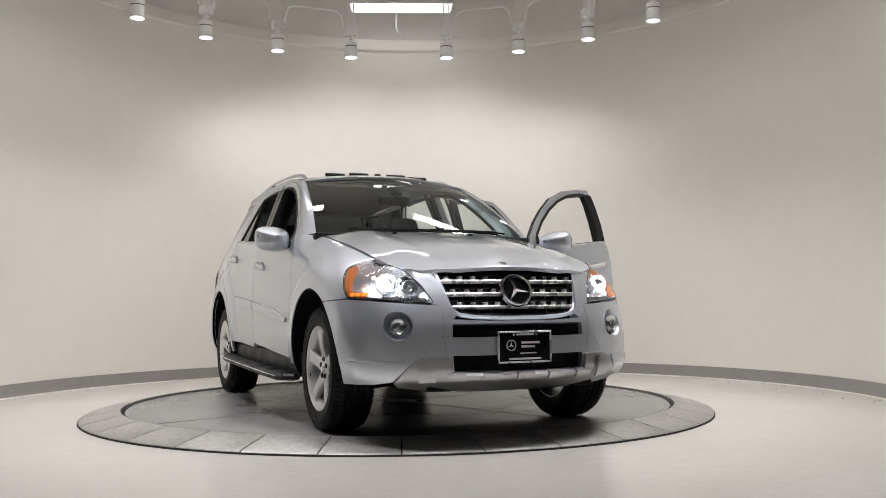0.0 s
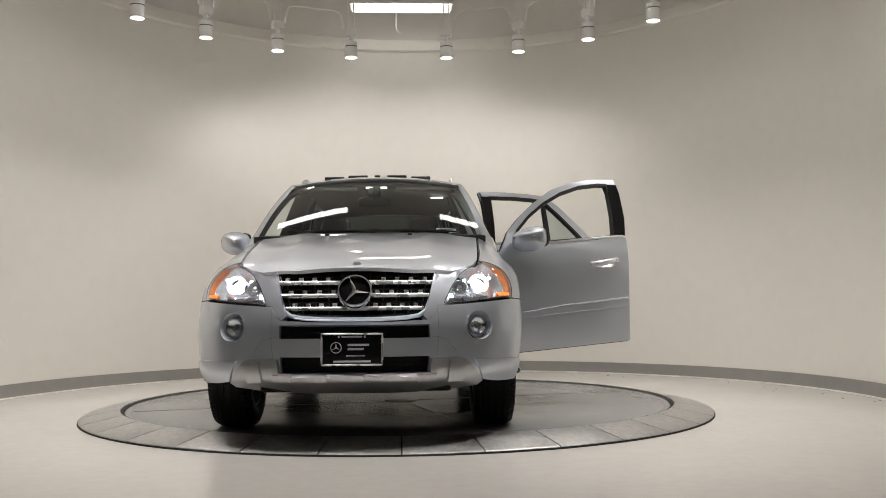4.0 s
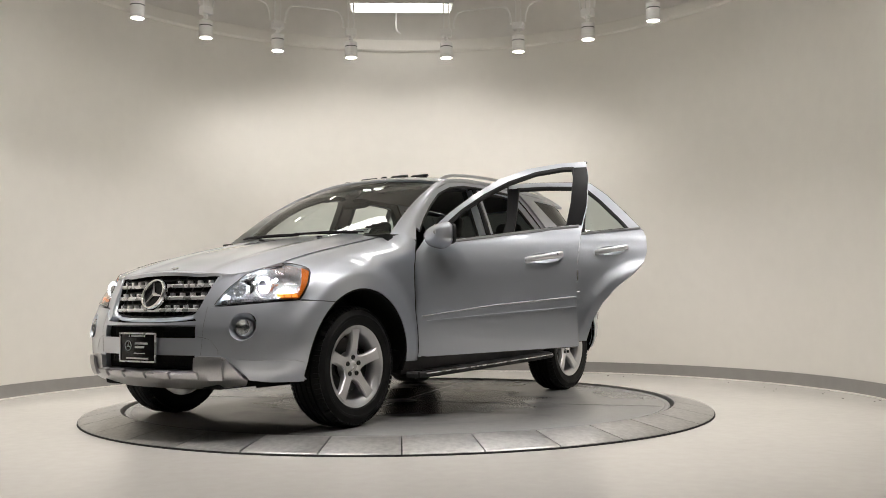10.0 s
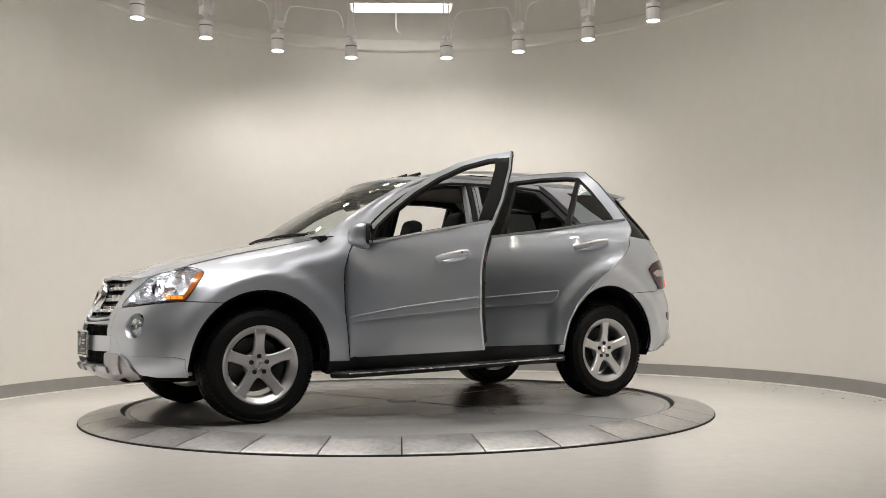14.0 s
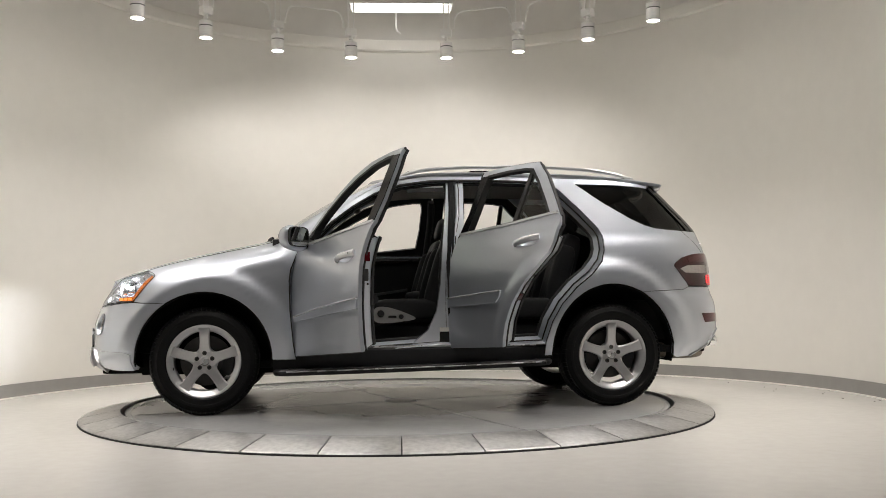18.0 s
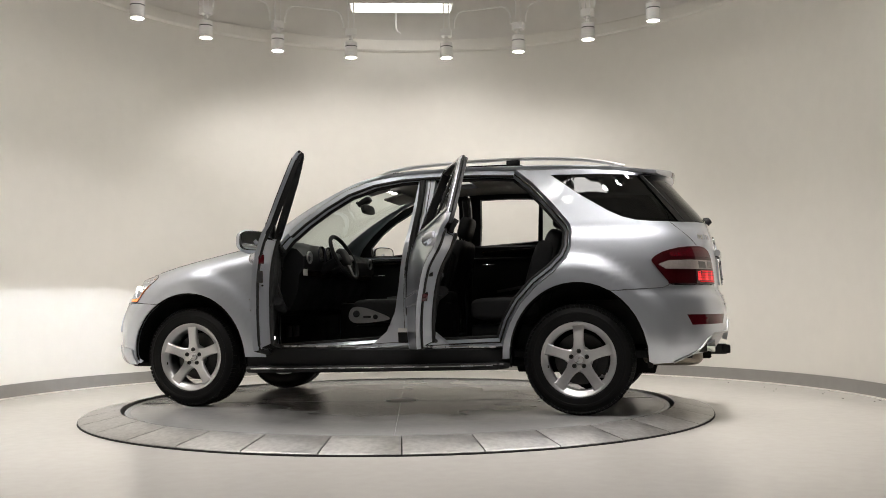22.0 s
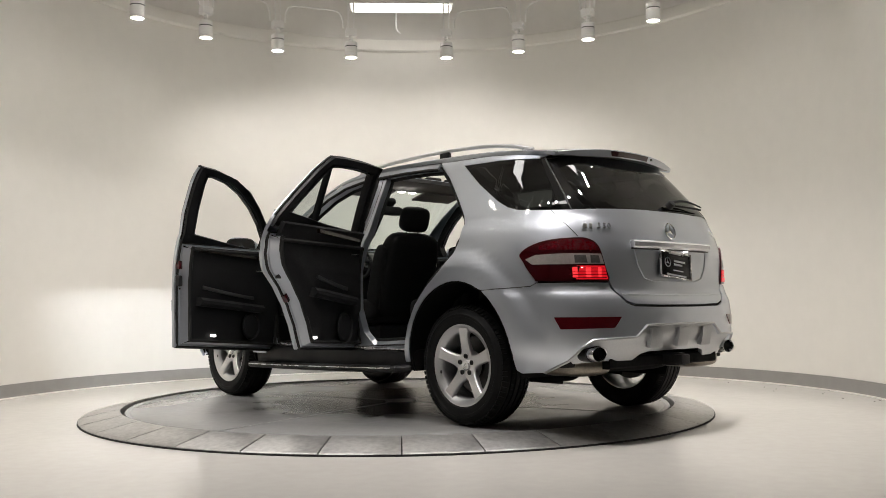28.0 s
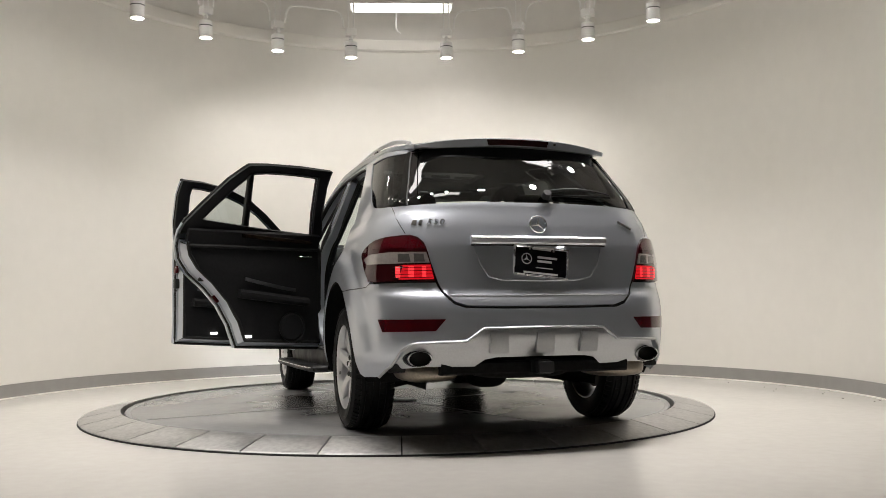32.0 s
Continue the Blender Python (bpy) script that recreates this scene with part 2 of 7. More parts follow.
def panel_bm(outline, fn, step=0.04, holes=(), rim=0.018, centre=(0, 0, 0.8), inward=None):
    """A sheet cut to a flat outline (with holes), laid on the surface fn(a, b), with turned-in edges."""
    loops = [densify(outline, step)] + [densify(h, step) for h in holes]
    V, E = [], []
    for lp in loops:
        s = len(V)
        V += lp
        E += [(s + i, s + (i + 1) % len(lp)) for i in range(len(lp))]
    arr = np.array([(v[0], v[1]) for v in V])
    lo, hi = arr.min(0), arr.max(0)
    gx, gy = np.meshgrid(np.arange(lo[0] + step / 2, hi[0], step), np.arange(lo[1] + step / 2, hi[1], step))
    G = np.stack([gx.ravel(), gy.ravel()], 1)
    keep = inside(G, loops[0])
    for h in loops[1:]:
        keep &= ~inside(G, h)
    G = G[keep]
    if len(G):
        d = np.sqrt(((G[:, None, :] - arr[None]) ** 2).sum(2)).min(1)
        G = G[d > step * 0.55]
    V2 = V + [Vector((float(a), float(b))) for a, b in G]
    vs, _, fs, *_ = delaunay_2d_cdt(V2, E, [], 0, 1e-6)
    cen = np.array([[(vs[f[0]][k] + vs[f[1]][k] + vs[f[2]][k]) / 3 for k in (0, 1)] for f in fs])
    ok = inside(cen, loops[0])
    for h in loops[1:]:
        ok &= ~inside(cen, h)
    bm = bmesh.new()
    lay = bm.verts.layers.float_vector.new("surface_normal")
    rimmed = bm.faces.layers.int.new("rim")
    made = {}
    for f, k in zip(fs, ok):
        if not k:
            continue
        tri = []
        for i in f:
            if i not in made:
                made[i] = bm.verts.new(fn(vs[i][0], vs[i][1]))
            tri.append(made[i])
        if len(set(tri)) == 3:
            try:
                bm.faces.new(tri)
            except ValueError:
                pass
    bm.normal_update()
    c = Vector(centre)
    if sum((f.normal.dot(f.calc_center_median() - c)) * f.calc_area() for f in bm.faces) < 0:
        bmesh.ops.reverse_faces(bm, faces=bm.faces[:])
        bm.normal_update()
    e = 0.010
    for i, v in made.items():
        a, b = vs[i]
        nn = (fn(a + e, b) - fn(a - e, b)).cross(fn(a, b + e) - fn(a, b - e))
        if nn.length > 1e-12:
            nn.normalize()
            d = nn.dot(v.normal)
            if d < 0:
                nn, d = -nn, -d
        else:
            d = 0
        v[lay] = nn if d > 0.6 else v.normal
    if rim:
        edges = [e for e in bm.edges if len(e.link_faces) == 1]
        nor = {v: v.normal.copy() for v in bm.verts}
        old = set(bm.faces)
        res = bmesh.ops.extrude_edge_only(bm, edges=edges)
        for f in bm.faces:
            if f not in old:
                f[rimmed] = 1
        src = {}
        for e in edges:
            for v in e.verts:
                src[tuple(round(k, 6) for k in v.co)] = nor.get(v)
        for v in [g for g in res["geom"] if isinstance(g, bmesh.types.BMVert)]:
            nn = src.get(tuple(round(k, 6) for k in v.co))
            if nn is not None:
                v.co -= nn * rim
    return bm


def table(rows):
    xs, ys = [r[0] for r in rows], [r[1] for r in rows]
    if xs[0] > xs[-1]:
        xs, ys = xs[::-1], ys[::-1]
    slope = []
    n = len(xs)
    for i in range(n):
        if i == 0 or i == n - 1:
            j = 0 if i == 0 else n - 2
            slope.append((ys[j + 1] - ys[j]) / (xs[j + 1] - xs[j]))
        else:
            a = (ys[i] - ys[i - 1]) / (xs[i] - xs[i - 1])
            b = (ys[i + 1] - ys[i]) / (xs[i + 1] - xs[i])
            slope.append(0.0 if a * b <= 0 else 2 * a * b / (a + b))

    def f(x):
        if x <= xs[0]:
            return ys[0]
        if x >= xs[-1]:
            return ys[-1]
        lo, hi = 0, n - 1
        while hi - lo > 1:
            mid = (lo + hi) // 2
            if xs[mid] <= x:
                lo = mid
            else:
                hi = mid
        h = xs[hi] - xs[lo]
        t = (x - xs[lo]) / h
        return ((1 + 2 * t) * (1 - t) ** 2 * ys[lo] + t * (1 - t) ** 2 * h * slope[lo]
                + t * t * (3 - 2 * t) * ys[hi] + t * t * (t - 1) * h * slope[hi])
    return f


def step01(a, b, x):
    t = min(1.0, max(0.0, (x - a) / (b - a)))
    return t * t * (3 - 2 * t)

# ---------- the round photo room ----------
M_CHIP = principled("brown_dirt", (0.06, 0.05, 0.04), 0.9)
M_SEAM = principled("grey_weld_seam", (0.19, 0.19, 0.185), 0.3)

def ring_sheet(name, r0, r1, z0, z1, mat, n=96, a0=0.0, a1=360.0, centre=(0, 0)):
    """A ring of solid section between two radii and two heights."""
    prof = [(r0, z0), (r1, z0), (r1, z1), (r0, z1), (r0, z0)]
    bm = lathe(prof, n, "Z", None, a0, a1)
    bmesh.ops.translate(bm, verts=bm.verts, vec=(centre[0], centre[1], 0))
    return bm


def build_room():
    bm = box_bm(16, 22, 0.2, 0, (0, -3.5, FLOOR_Z - 0.1))
    tagged(part("floor", bm, M_FLOOR, smooth=False), "pale glossy epoxy floor with faint scuffs", "floor", kind="structure")
    # curved wall, open on the camera's side
    bm = ring_sheet("wall", WALL_R, WALL_R + 0.15, FLOOR_Z, WALL_TOP, M_WALL, 120, -32, 212, WALL_C)
    wall = tagged(part("wall_round", bm, M_WALL), "curved warm white painted wall", "wall", kind="structure")
    bm = ring_sheet("base", WALL_R - 0.012, WALL_R - 0.001, FLOOR_Z, FLOOR_Z + 0.125, M_BASE, 120, -32, 212, WALL_C)
    tagged(part("baseboard", bm, M_BASE), "grey vinyl baseboard along the curved wall", "baseboard", kind="structure")
    bm = ring_sheet("toe", WALL_R - 0.030, WALL_R - 0.013, FLOOR_Z, FLOOR_Z + 0.010, M_WALL, 120, -32, 212, WALL_C)
    tagged(part("baseboard_toe", bm, M_WALL), "thin pale sealant line under the baseboard", "trim", kind="structure")
    # chips of dirt swept against the wall
    rng = random.Random(5)
    bm = bmesh.new()
    for k in range(30):
        a = radians(rng.uniform(-5, 62))
        r = WALL_R - 0.05 - abs(rng.gauss(0, 0.28))
        w = rng.uniform(0.006, 0.016)
        box_bm(w, w * rng.uniform(0.5, 1.0), 0.004, 0.0, (WALL_C[0] + r * math.cos(a), WALL_C[1] + r * math.sin(a), FLOOR_Z + 0.002), Matrix.Rotation(a * 7, 4, "Z"), bm)
    tagged(part("floor_debris", bm, M_CHIP, smooth=False), "small dark chips of dirt on the floor", "debris", kind="stuff")
    # soft rounded cap of the wall
    prof = [(WALL_R - 0.015, WALL_TOP - 0.02), (WALL_R - 0.035, WALL_TOP + 0.0), (WALL_R - 0.035, WALL_TOP + 0.10),
            (WALL_R - 0.015, WALL_TOP + 0.13), (WALL_R + 0.15, WALL_TOP + 0.13), (WALL_R + 0.15, WALL_TOP - 0.02), (WALL_R - 0.015, WALL_TOP - 0.02)]
    bm = lathe(prof, 120, "Z", None, -32, 212)
    bmesh.ops.translate(bm, verts=bm.verts, vec=(*WALL_C, 0))
    tagged(part("trim", bm, M_WALL), "rounded white cap along the top of the wall", "trim", kind="structure")
    bm = ring_sheet("wall", WALL_R + 0.06, WALL_R + 0.15, WALL_TOP + 0.13, 4.655, M_CEIL, 120, -32, 212, WALL_C)
    tagged(part("wall_upper", bm, M_CEIL), "upper band of the curved white wall", "wall", kind="structure")
    # hall round and behind the camera; its unseen grey walls dim the car's reflections
    tagged(part("ceiling", box_bm(16, 22, 0.2, 0, (0, -3.5, 4.75)), M_CEIL, smooth=False), "off-white ceiling over the photo room", "ceiling", kind="structure")
    for nm, s, c in (("wall_north", (16, 0.2, 4.8), (0, 7.4, 2.3)), ("wall_south", (16, 0.2, 4.8), (0, -14.4, 2.3)),
                     ("wall_east", (0.2, 22, 4.8), (7.9, -3.5, 2.3)), ("wall_west", (0.2, 22, 4.8), (-7.9, -3.5, 2.3))):
        tagged(part(nm, box_bm(*s, 0, c), M_HALL, smooth=False), "unseen plain wall closing the hall, grey set for reflections", "wall", kind="structure")


def build_turntable():
    disc = tagged(new("turntable"), "round grey steel turntable deck under the car", "turntable")
    R = 2.055
    bm = lathe([(0, 0), (0.1, 0), (0.5, 0), (1.0, 0), (1.5, 0), (R - 0.045, 0), (R - 0.04, -0.003), (R - 0.035, 0), (R - 0.004, 0), (R, -0.004), (R, -0.04), (0, -0.04)], 128)
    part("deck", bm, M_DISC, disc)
    for k in range(2):
        a = math.pi * k / 2 + 0.3
        bm = box_bm(2 * R - 0.12, 0.0014, 0.003, 0, (0, 0, 0.0008), Matrix.Rotation(a, 4, "Z"))
        part("seam", bm, M_SEAM, disc, smooth=False)
    part("centre_cover", lathe([(0, 0.004), (0.11, 0.004), (0.125, 0.001), (0.125, -0.002)], 40), M_TILE, disc)
    rim = tagged(new("floor_ring"), "fixed sloping rim of grey plates round the turntable", "floor ring")
    part("pit", lathe([(0, -0.045), (2.10, -0.045), (2.10, -0.052), (0, -0.052)], 96), M_GAP, rim)
    r0, r1, n = 2.082, 2.362, 33
    z0, z1 = 0.016, -0.036
    step = 360.0 / n
    gap = 0.11
    bm = bmesh.new()
    segs = 6
    rows = []
    for i in range(segs + 1):
        a = radians(-step / 2 + gap + (step - 2 * gap) * i / segs)
        s, c = math.sin(a), -math.cos(a)
        rows.append([bm.verts.new((r * s, r * c, z)) for r, z in
                     ((r0, -0.05), (r0, z0 - 0.004), (r0 + 0.004, z0), (r1 - 0.008, z1), (r1, z1 - 0.006), (r1, FLOOR_Z))])
    for i in range(segs):
        for j in range(5):
            bm.faces.new((rows[i][j], rows[i + 1][j], rows[i + 1][j + 1], rows[i][j + 1]))
    bm.faces.new(rows[0])
    bm.faces.new(rows[-1][::-1])
    bmesh.ops.recalc_face_normals(bm, faces=bm.faces[:])
    first = part("plate", bm, M_TILE, rim)
    for i in range(n):
        ob = first if i == 0 else new("plate", first.data)
        ob.parent = rim
        ob.matrix_basis = pose(0, 0, 0, 0, 0, 5.5 + step * i)
    part("underlay", lathe([(r0 + 0.003, -0.052), (r0 + 0.003, z0 - 0.012), (r1 - 0.004, z1 - 0.012), (r1 - 0.004, FLOOR_Z)], 99), M_GAP, rim)
    # black ring standing in for the shadow line at the rim's outer edge
    part("edge_shadow", lathe([(r1 + 0.001, FLOOR_Z), (r1 + 0.008, FLOOR_Z), (r1 + 0.006, z1 - 0.010), (r1 + 0.001, z1 - 0.009)], 99), M_GAP, rim, "black ring drawn as the shadow line at the foot of the plates")
    return disc


build_room()
TURNTABLE = build_turntable()

# ---------- the car: x forward, y to its left, z up, origin on the deck between the axles ----------
CAR = tagged(new("car"), "silver mid-size off-road wagon, driver-side doors open", "car")
AXF, AXR, HUB_Z = 1.4575, -1.4575, 0.372

# plan outline at bumper height, nose centre to tail centre
PLAN = catmull([(2.352, 0.0), (2.345, 0.2), (2.30, 0.42), (2.225, 0.64), (2.14, 0.785), (2.02, 0.875), (1.85, 0.918), (1.5, 0.93), (1.0, 0.93), (0.4, 0.93),
                (-0.4, 0.93), (-1.0, 0.93), (-1.5, 0.928), (-1.85, 0.92), (-2.03, 0.90), (-2.17, 0.86), (-2.28, 0.785), (-2.36, 0.68), (-2.408, 0.53), (-2.435, 0.3), (-2.445, 0.0)], 14)
PLAN_U = [0.0]
for i in range(1, len(PLAN)):
    PLAN_U.append(PLAN_U[-1] + (PLAN[i] - PLAN[i - 1]).length)
PX, PY, PU = np.array([p[0] for p in PLAN]), np.array([p[1] for p in PLAN]), np.array(PLAN_U)
U_END = PLAN_U[-1]

HALF = table([(0.26, 0.85), (0.36, 0.893), (0.45, 0.914), (0.58, 0.926), (0.75, 0.932), (0.92, 0.930), (1.02, 0.920), (1.10, 0.903), (1.17, 0.882), (1.215, 0.864),
              (1.228, 0.860), (1.240, 0.846), (1.30, 0.822), (1.45, 0.765), (1.60, 0.706), (1.68, 0.672), (1.74, 0.63)])
NOSE = table([(0.26, -0.08), (0.32, -0.03), (0.40, 0.0), (0.60, 0.0), (0.68, -0.02), (0.78, -0.06), (0.86, -0.10), (0.93, -0.145), (0.98, -0.19), (1.05, -0.27), (1.2, -0.40)])
TAIL = table([(0.30, 0.12), (0.38, 0.06), (0.46, 0.01), (0.56, 0.0), (0.70, 0.005), (0.79, 0.025), (0.83, 0.055), (0.90, 0.058), (1.04, 0.062), (1.17, 0.085), (1.25, 0.11),
              (1.30, 0.125), (1.49, 0.27), (1.64, 0.40), (1.72, 0.48)])
HOODE = table([(0.80, 1.245), (1.0, 1.205), (1.33, 1.138), (1.54, 1.095), (1.75, 1.045), (1.96, 0.985), (2.05, 0.957), (2.15, 0.925), (2.3, 0.90)])
HOODY = table([(0.80, 0.745), (1.0, 0.737), (1.5, 0.716), (1.8, 0.702), (1.9, 0.692), (2.0, 0.665), (2.08, 0.60), (2.15, 0.50), (2.2, 0.44)])


def flare(x, z):
    d1 = math.hypot(x - AXF, (z - HUB_Z))
    d2 = math.hypot((x - AXR), (z - HUB_Z) * 0.93)
    out = 0.0
    for d in (d1, d2):
        out += 0.032 * (1 - step01(0.560, 0.685, d)) + 0.008 * (1 - step01(0.47, 0.56, d))
    return out


def side_y(x0, z):
    """Half width of the body where the plan outline is at x0."""
    base = float(np.interp(-x0, -PX, PY))
    return scale_y(x0, base, z)


def scale_y(x0, base, z):
    k = HALF(z) / 0.93
    y = base * k
    xa = x0 + shift_x(x0, z)
    w = step01(0.80, 1.02, xa) * (1 - step01(2.12, 2.25, xa))
    if w > 0:
        zt = HOODE(xa)
        z1 = zt - 0.20
        yy = base * HALF(min(z, z1)) / 0.93
        f = max(0.0, (z - z1) / 0.20)
        yt = min(HOODY(xa), base)
        yy = yy + (yt - yy) * min(f, 1.2) ** 2.6
        y = y * (1 - w) + yy * w
    fl = flare(x0, z) * (1 if base > 0.8 else max(0.0, (base - 0.6) / 0.2))
    return y + fl


def shift_x(x0, z):
    if x0 > 0:
        return NOSE(z) * step01(1.25, 2.12, x0)
    return TAIL(z) * step01(-1.0, -2.32, x0)


def skin(u, z):
    """The body's skin at arc length u from the nose (left positive) and height z."""
    a = min(abs(u), U_END)
    x0, y0 = float(np.interp(a, PU, PX)), float(np.interp(a, PU, PY))
    y = scale_y(x0, y0, z)
    return Vector((x0 + shift_x(x0, z), y if u >= 0 else -y, z))


def side(x, z, off=0.0):
    x0 = x
    for _ in range(5):
        x0 = x - shift_x(x0, z)
    return Vector((x, side_y(x0, z) + off, z))


def u_at(x=None, y=None, z=0.6, front=True):
    """Arc length at which the skin has that x (on the flank) or y (on the nose or tail)."""
    best, bu = 1e9, 0
    for i in range(len(PU)):
        for f in (0, 0.5):
            a = PU[i] if f == 0 else (PU[i] + PU[min(i + 1, len(PU) - 1)]) / 2
            p = skin(a, z)
            if y is not None:
                if (p.x > 0) != front or abs(p.x) < 1.4:
                    continue
                d = abs(p.y - y)
            else:
                d = abs(p.x - x)
            if d < best:
                best, bu = d, a
    span = 0.045
    for _ in range(4):
        c = bu
        for k in range(-6, 7):
            a = min(max(c + span * k / 6, 0.0), U_END)
            p = skin(a, z)
            d = abs(p.y - y) if y is not None else abs(p.x - x)
            if d < best:
                best, bu = d, a
        span /= 5
    return bu


def arc(cx, cz, rx, rz, a0, a1, n=20):
    return [(cx + rx * math.cos(radians(a0 + (a1 - a0) * i / n)), cz + rz * math.sin(radians(a0 + (a1 - a0) * i / n))) for i in range(n + 1)]


def mirror_y(fn):
    return lambda a, b: Vector((fn(a, b).x, -fn(a, b).y, fn(a, b).z))


def both(name, outline, mat, step=0.045, holes=(), rim=0.02, fn=side, label=""):
    """The same panel on the left and on the right flank."""
    out = []
    for sgn in (1, -1):
        f = fn if sgn == 1 else mirror_y(fn)
        out.append(part(name, panel_bm(outline, f, step, holes, rim), mat, CAR, label))
    return out


ARCH_F = arc(AXF, 0.378, 0.468, 0.474, -12, 180, 26)
ARCH_R = arc(AXR, 0.378, 0.463, 0.513, 0, 189, 26)

# door outlines in the flank's own plane (x, z)
FD_LOW = [(0.828, 0.395), (0.845, 0.50), (0.866, 0.72), (0.872, 0.92), (0.862, 1.0), (0.82, 1.11), (0.775, 1.185)]
FD_TOP = [(0.72, 1.27), (0.60, 1.385), (0.45, 1.50), (0.28, 1.605), (0.08, 1.675), (-0.14, 1.708), (-0.318, 1.715)]
FD_REAR = [(-0.335, 1.60), (-0.325, 1.40), (-0.285, 1.22), (-0.258, 1.0), (-0.252, 0.75), (-0.255, 0.60), (-0.262, 0.468)]
FD_OUT = FD_LOW + FD_TOP + FD_REAR
FD_WIN = [(0.635, 1.275), (0.52, 1.382), (0.37, 1.487), (0.20, 1.575), (0.02, 1.635), (-0.16, 1.662), (-0.225, 1.662), (-0.235, 1.60), (-0.22, 1.42), (-0.19, 1.262), (0.20, 1.222), (0.55, 1.188), (0.64, 1.20)]
RD_OUT = [(-0.271, 0.435), (-0.264, 0.60), (-0.260, 0.75), (-0.266, 1.0), (-0.293, 1.22), (-0.333, 1.40), (-0.343, 1.60), (-0.33, 1.715),
          (-0.60, 1.718), (-0.85, 1.712), (-0.995, 1.700), (-1.12, 1.60), (-1.27, 1.44), (-1.39, 1.30), (-1.412, 1.25), (-1.412, 1.14), (-1.385, 1.06), (-1.30, 0.965), (-1.18, 0.87),
          (-1.07, 0.75), (-0.995, 0.62), (-0.955, 0.50), (-0.945, 0.465)]
RD_WIN = [(-0.425, 1.60), (-0.43, 1.662), (-0.65, 1.668), (-0.85, 1.660), (-0.955, 1.645), (-1.06, 1.550), (-1.20, 1.40), (-1.265, 1.325), (-0.80, 1.286), (-0.385, 1.262), (-0.41, 1.42)]


def build_shell():
    # fender
    hood_edge = [(x, HOODE(x) - 0.004) for x in (1.87, 1.80, 1.65, 1.5, 1.3, 1.15, 1.02, 0.93)]
    fender = [(0.832, 0.375)] + [(0.853, 0.50), (0.874, 0.72), (0.880, 0.92), (0.870, 1.0), (0.828, 1.11), (0.79, 1.18), (0.82, 1.215), (0.88, 1.225)] + hood_edge[::-1] + \
             [(1.862, 0.99), (1.80, 0.968), (1.86, 0.885), (1.935, 0.786), (1.86, 0.778), (1.72, 0.772)] + [p for p in ARCH_F if p[0] < 1.71][0:]
    both("front_fender", fender, M_PAINT, 0.032)
    # rear quarter with the rear pillar
    quarter = [(-0.945, 0.375), (-0.953, 0.465), (-0.963, 0.50), (-1.003, 0.615), (-1.078, 0.745), (-1.187, 0.862), (-1.307, 0.958), (-1.393, 1.055), (-1.421, 1.14), (-1.421, 1.25), (-1.397, 1.305), (-1.278, 1.447),
               (-1.127, 1.607), (-1.005, 1.706), (-1.10, 1.700), (-1.5, 1.690), (-1.88, 1.655), (-1.96, 1.58), (-2.13, 1.38), (-2.20, 1.28), (-2.235, 1.20), (-2.25, 1.12), (-2.20, 1.12), (-2.02, 1.085), (-1.955, 1.035),
               (-2.0, 0.97), (-2.06, 0.87), (-2.03, 0.848), (-1.85, 0.838), (-1.685, 0.830)] + [p for p in ARCH_R if p[0] > -1.68][::-1]
    qhole = [(-1.255, 1.656), (-1.45, 1.510), (-1.66, 1.378), (-1.76, 1.330), (-1.84, 1.307), (-1.95, 1.296), (-2.10, 1.290), (-2.165, 1.290), (-2.10, 1.38), (-1.93, 1.575), (-1.88, 1.635), (-1.60, 1.650)]
    both("rear_quarter", quarter, M_PAINT, 0.032, [qhole])
    both("quarter_glass", qhole, M_TINT, 0.06, fn=lambda a, b: side(a, b, -0.006), rim=0, label="dark tinted rear side glass")
    # front bumper
    arch_low = u_at(x=1.918, z=0.38)
    useam = u_at(x=1.72, z=0.77)
    flank = [(u_at(x=px, z=pz), pz) for px, pz in ARCH_F if px > 1.70 and pz > 0.332][::-1]
    flank = sorted(flank, key=lambda p: p[1])
    hl = lambda y, z: (u_at(y=y, z=z), z)
    half = flank + [(useam, 0.768), (u_at(x=1.885, z=0.774), 0.774), (u_at(x=1.95, z=0.778), 0.778), hl(0.78, 0.765), hl(0.64, 0.752), hl(0.50, 0.742), hl(0.46, 0.742), hl(0.44, 0.70), hl(0.40, 0.665), (0.2, 0.655)]
    low = [(arch_low, 0.322), hl(0.80, 0.322), hl(0.70, 0.332), (0.45, 0.36), (0.2, 0.36)]
    out = half + [(-a, b) for a, b in half[::-1]] + [(-a, b) for a, b in low] + low[::-1]
    holes = [[(-0.418, 0.568), (0.418, 0.568), (0.412, 0.640), (-0.412, 0.640)], [(-0.418, 0.375), (0.418, 0.375), (0.418, 0.468), (-0.418, 0.468)]]
    fog_u = u_at(y=0.685, z=0.63)
    for s in (1, -1):
        holes.append(arc(s * fog_u, 0.632, 0.078, 0.078, 0, 348, 29))
    part("front_bumper", panel_bm(out, skin, 0.04, holes, 0.03), M_PAINT, CAR)
    # rear bumper
    ru = lambda y, z: (u_at(y=y, z=z, front=False), z)
    rflank = sorted([(u_at(x=px, z=pz), pz) for px, pz in ARCH_R if px < -1.69 and pz > 0.355], key=lambda p: p[1])
    half = rflank + [(u_at(x=-1.688, z=0.825), 0.826), (u_at(x=-1.85, z=0.834), 0.834), (u_at(x=-2.02, z=0.84), 0.843), (u_at(x=-2.06, z=0.862), 0.862), ru(0.70, 0.862), ru(0.585, 0.862), ru(0.555, 0.80), ru(0.50, 0.745), ru(0.44, 0.725), ru(0.2, 0.72)]
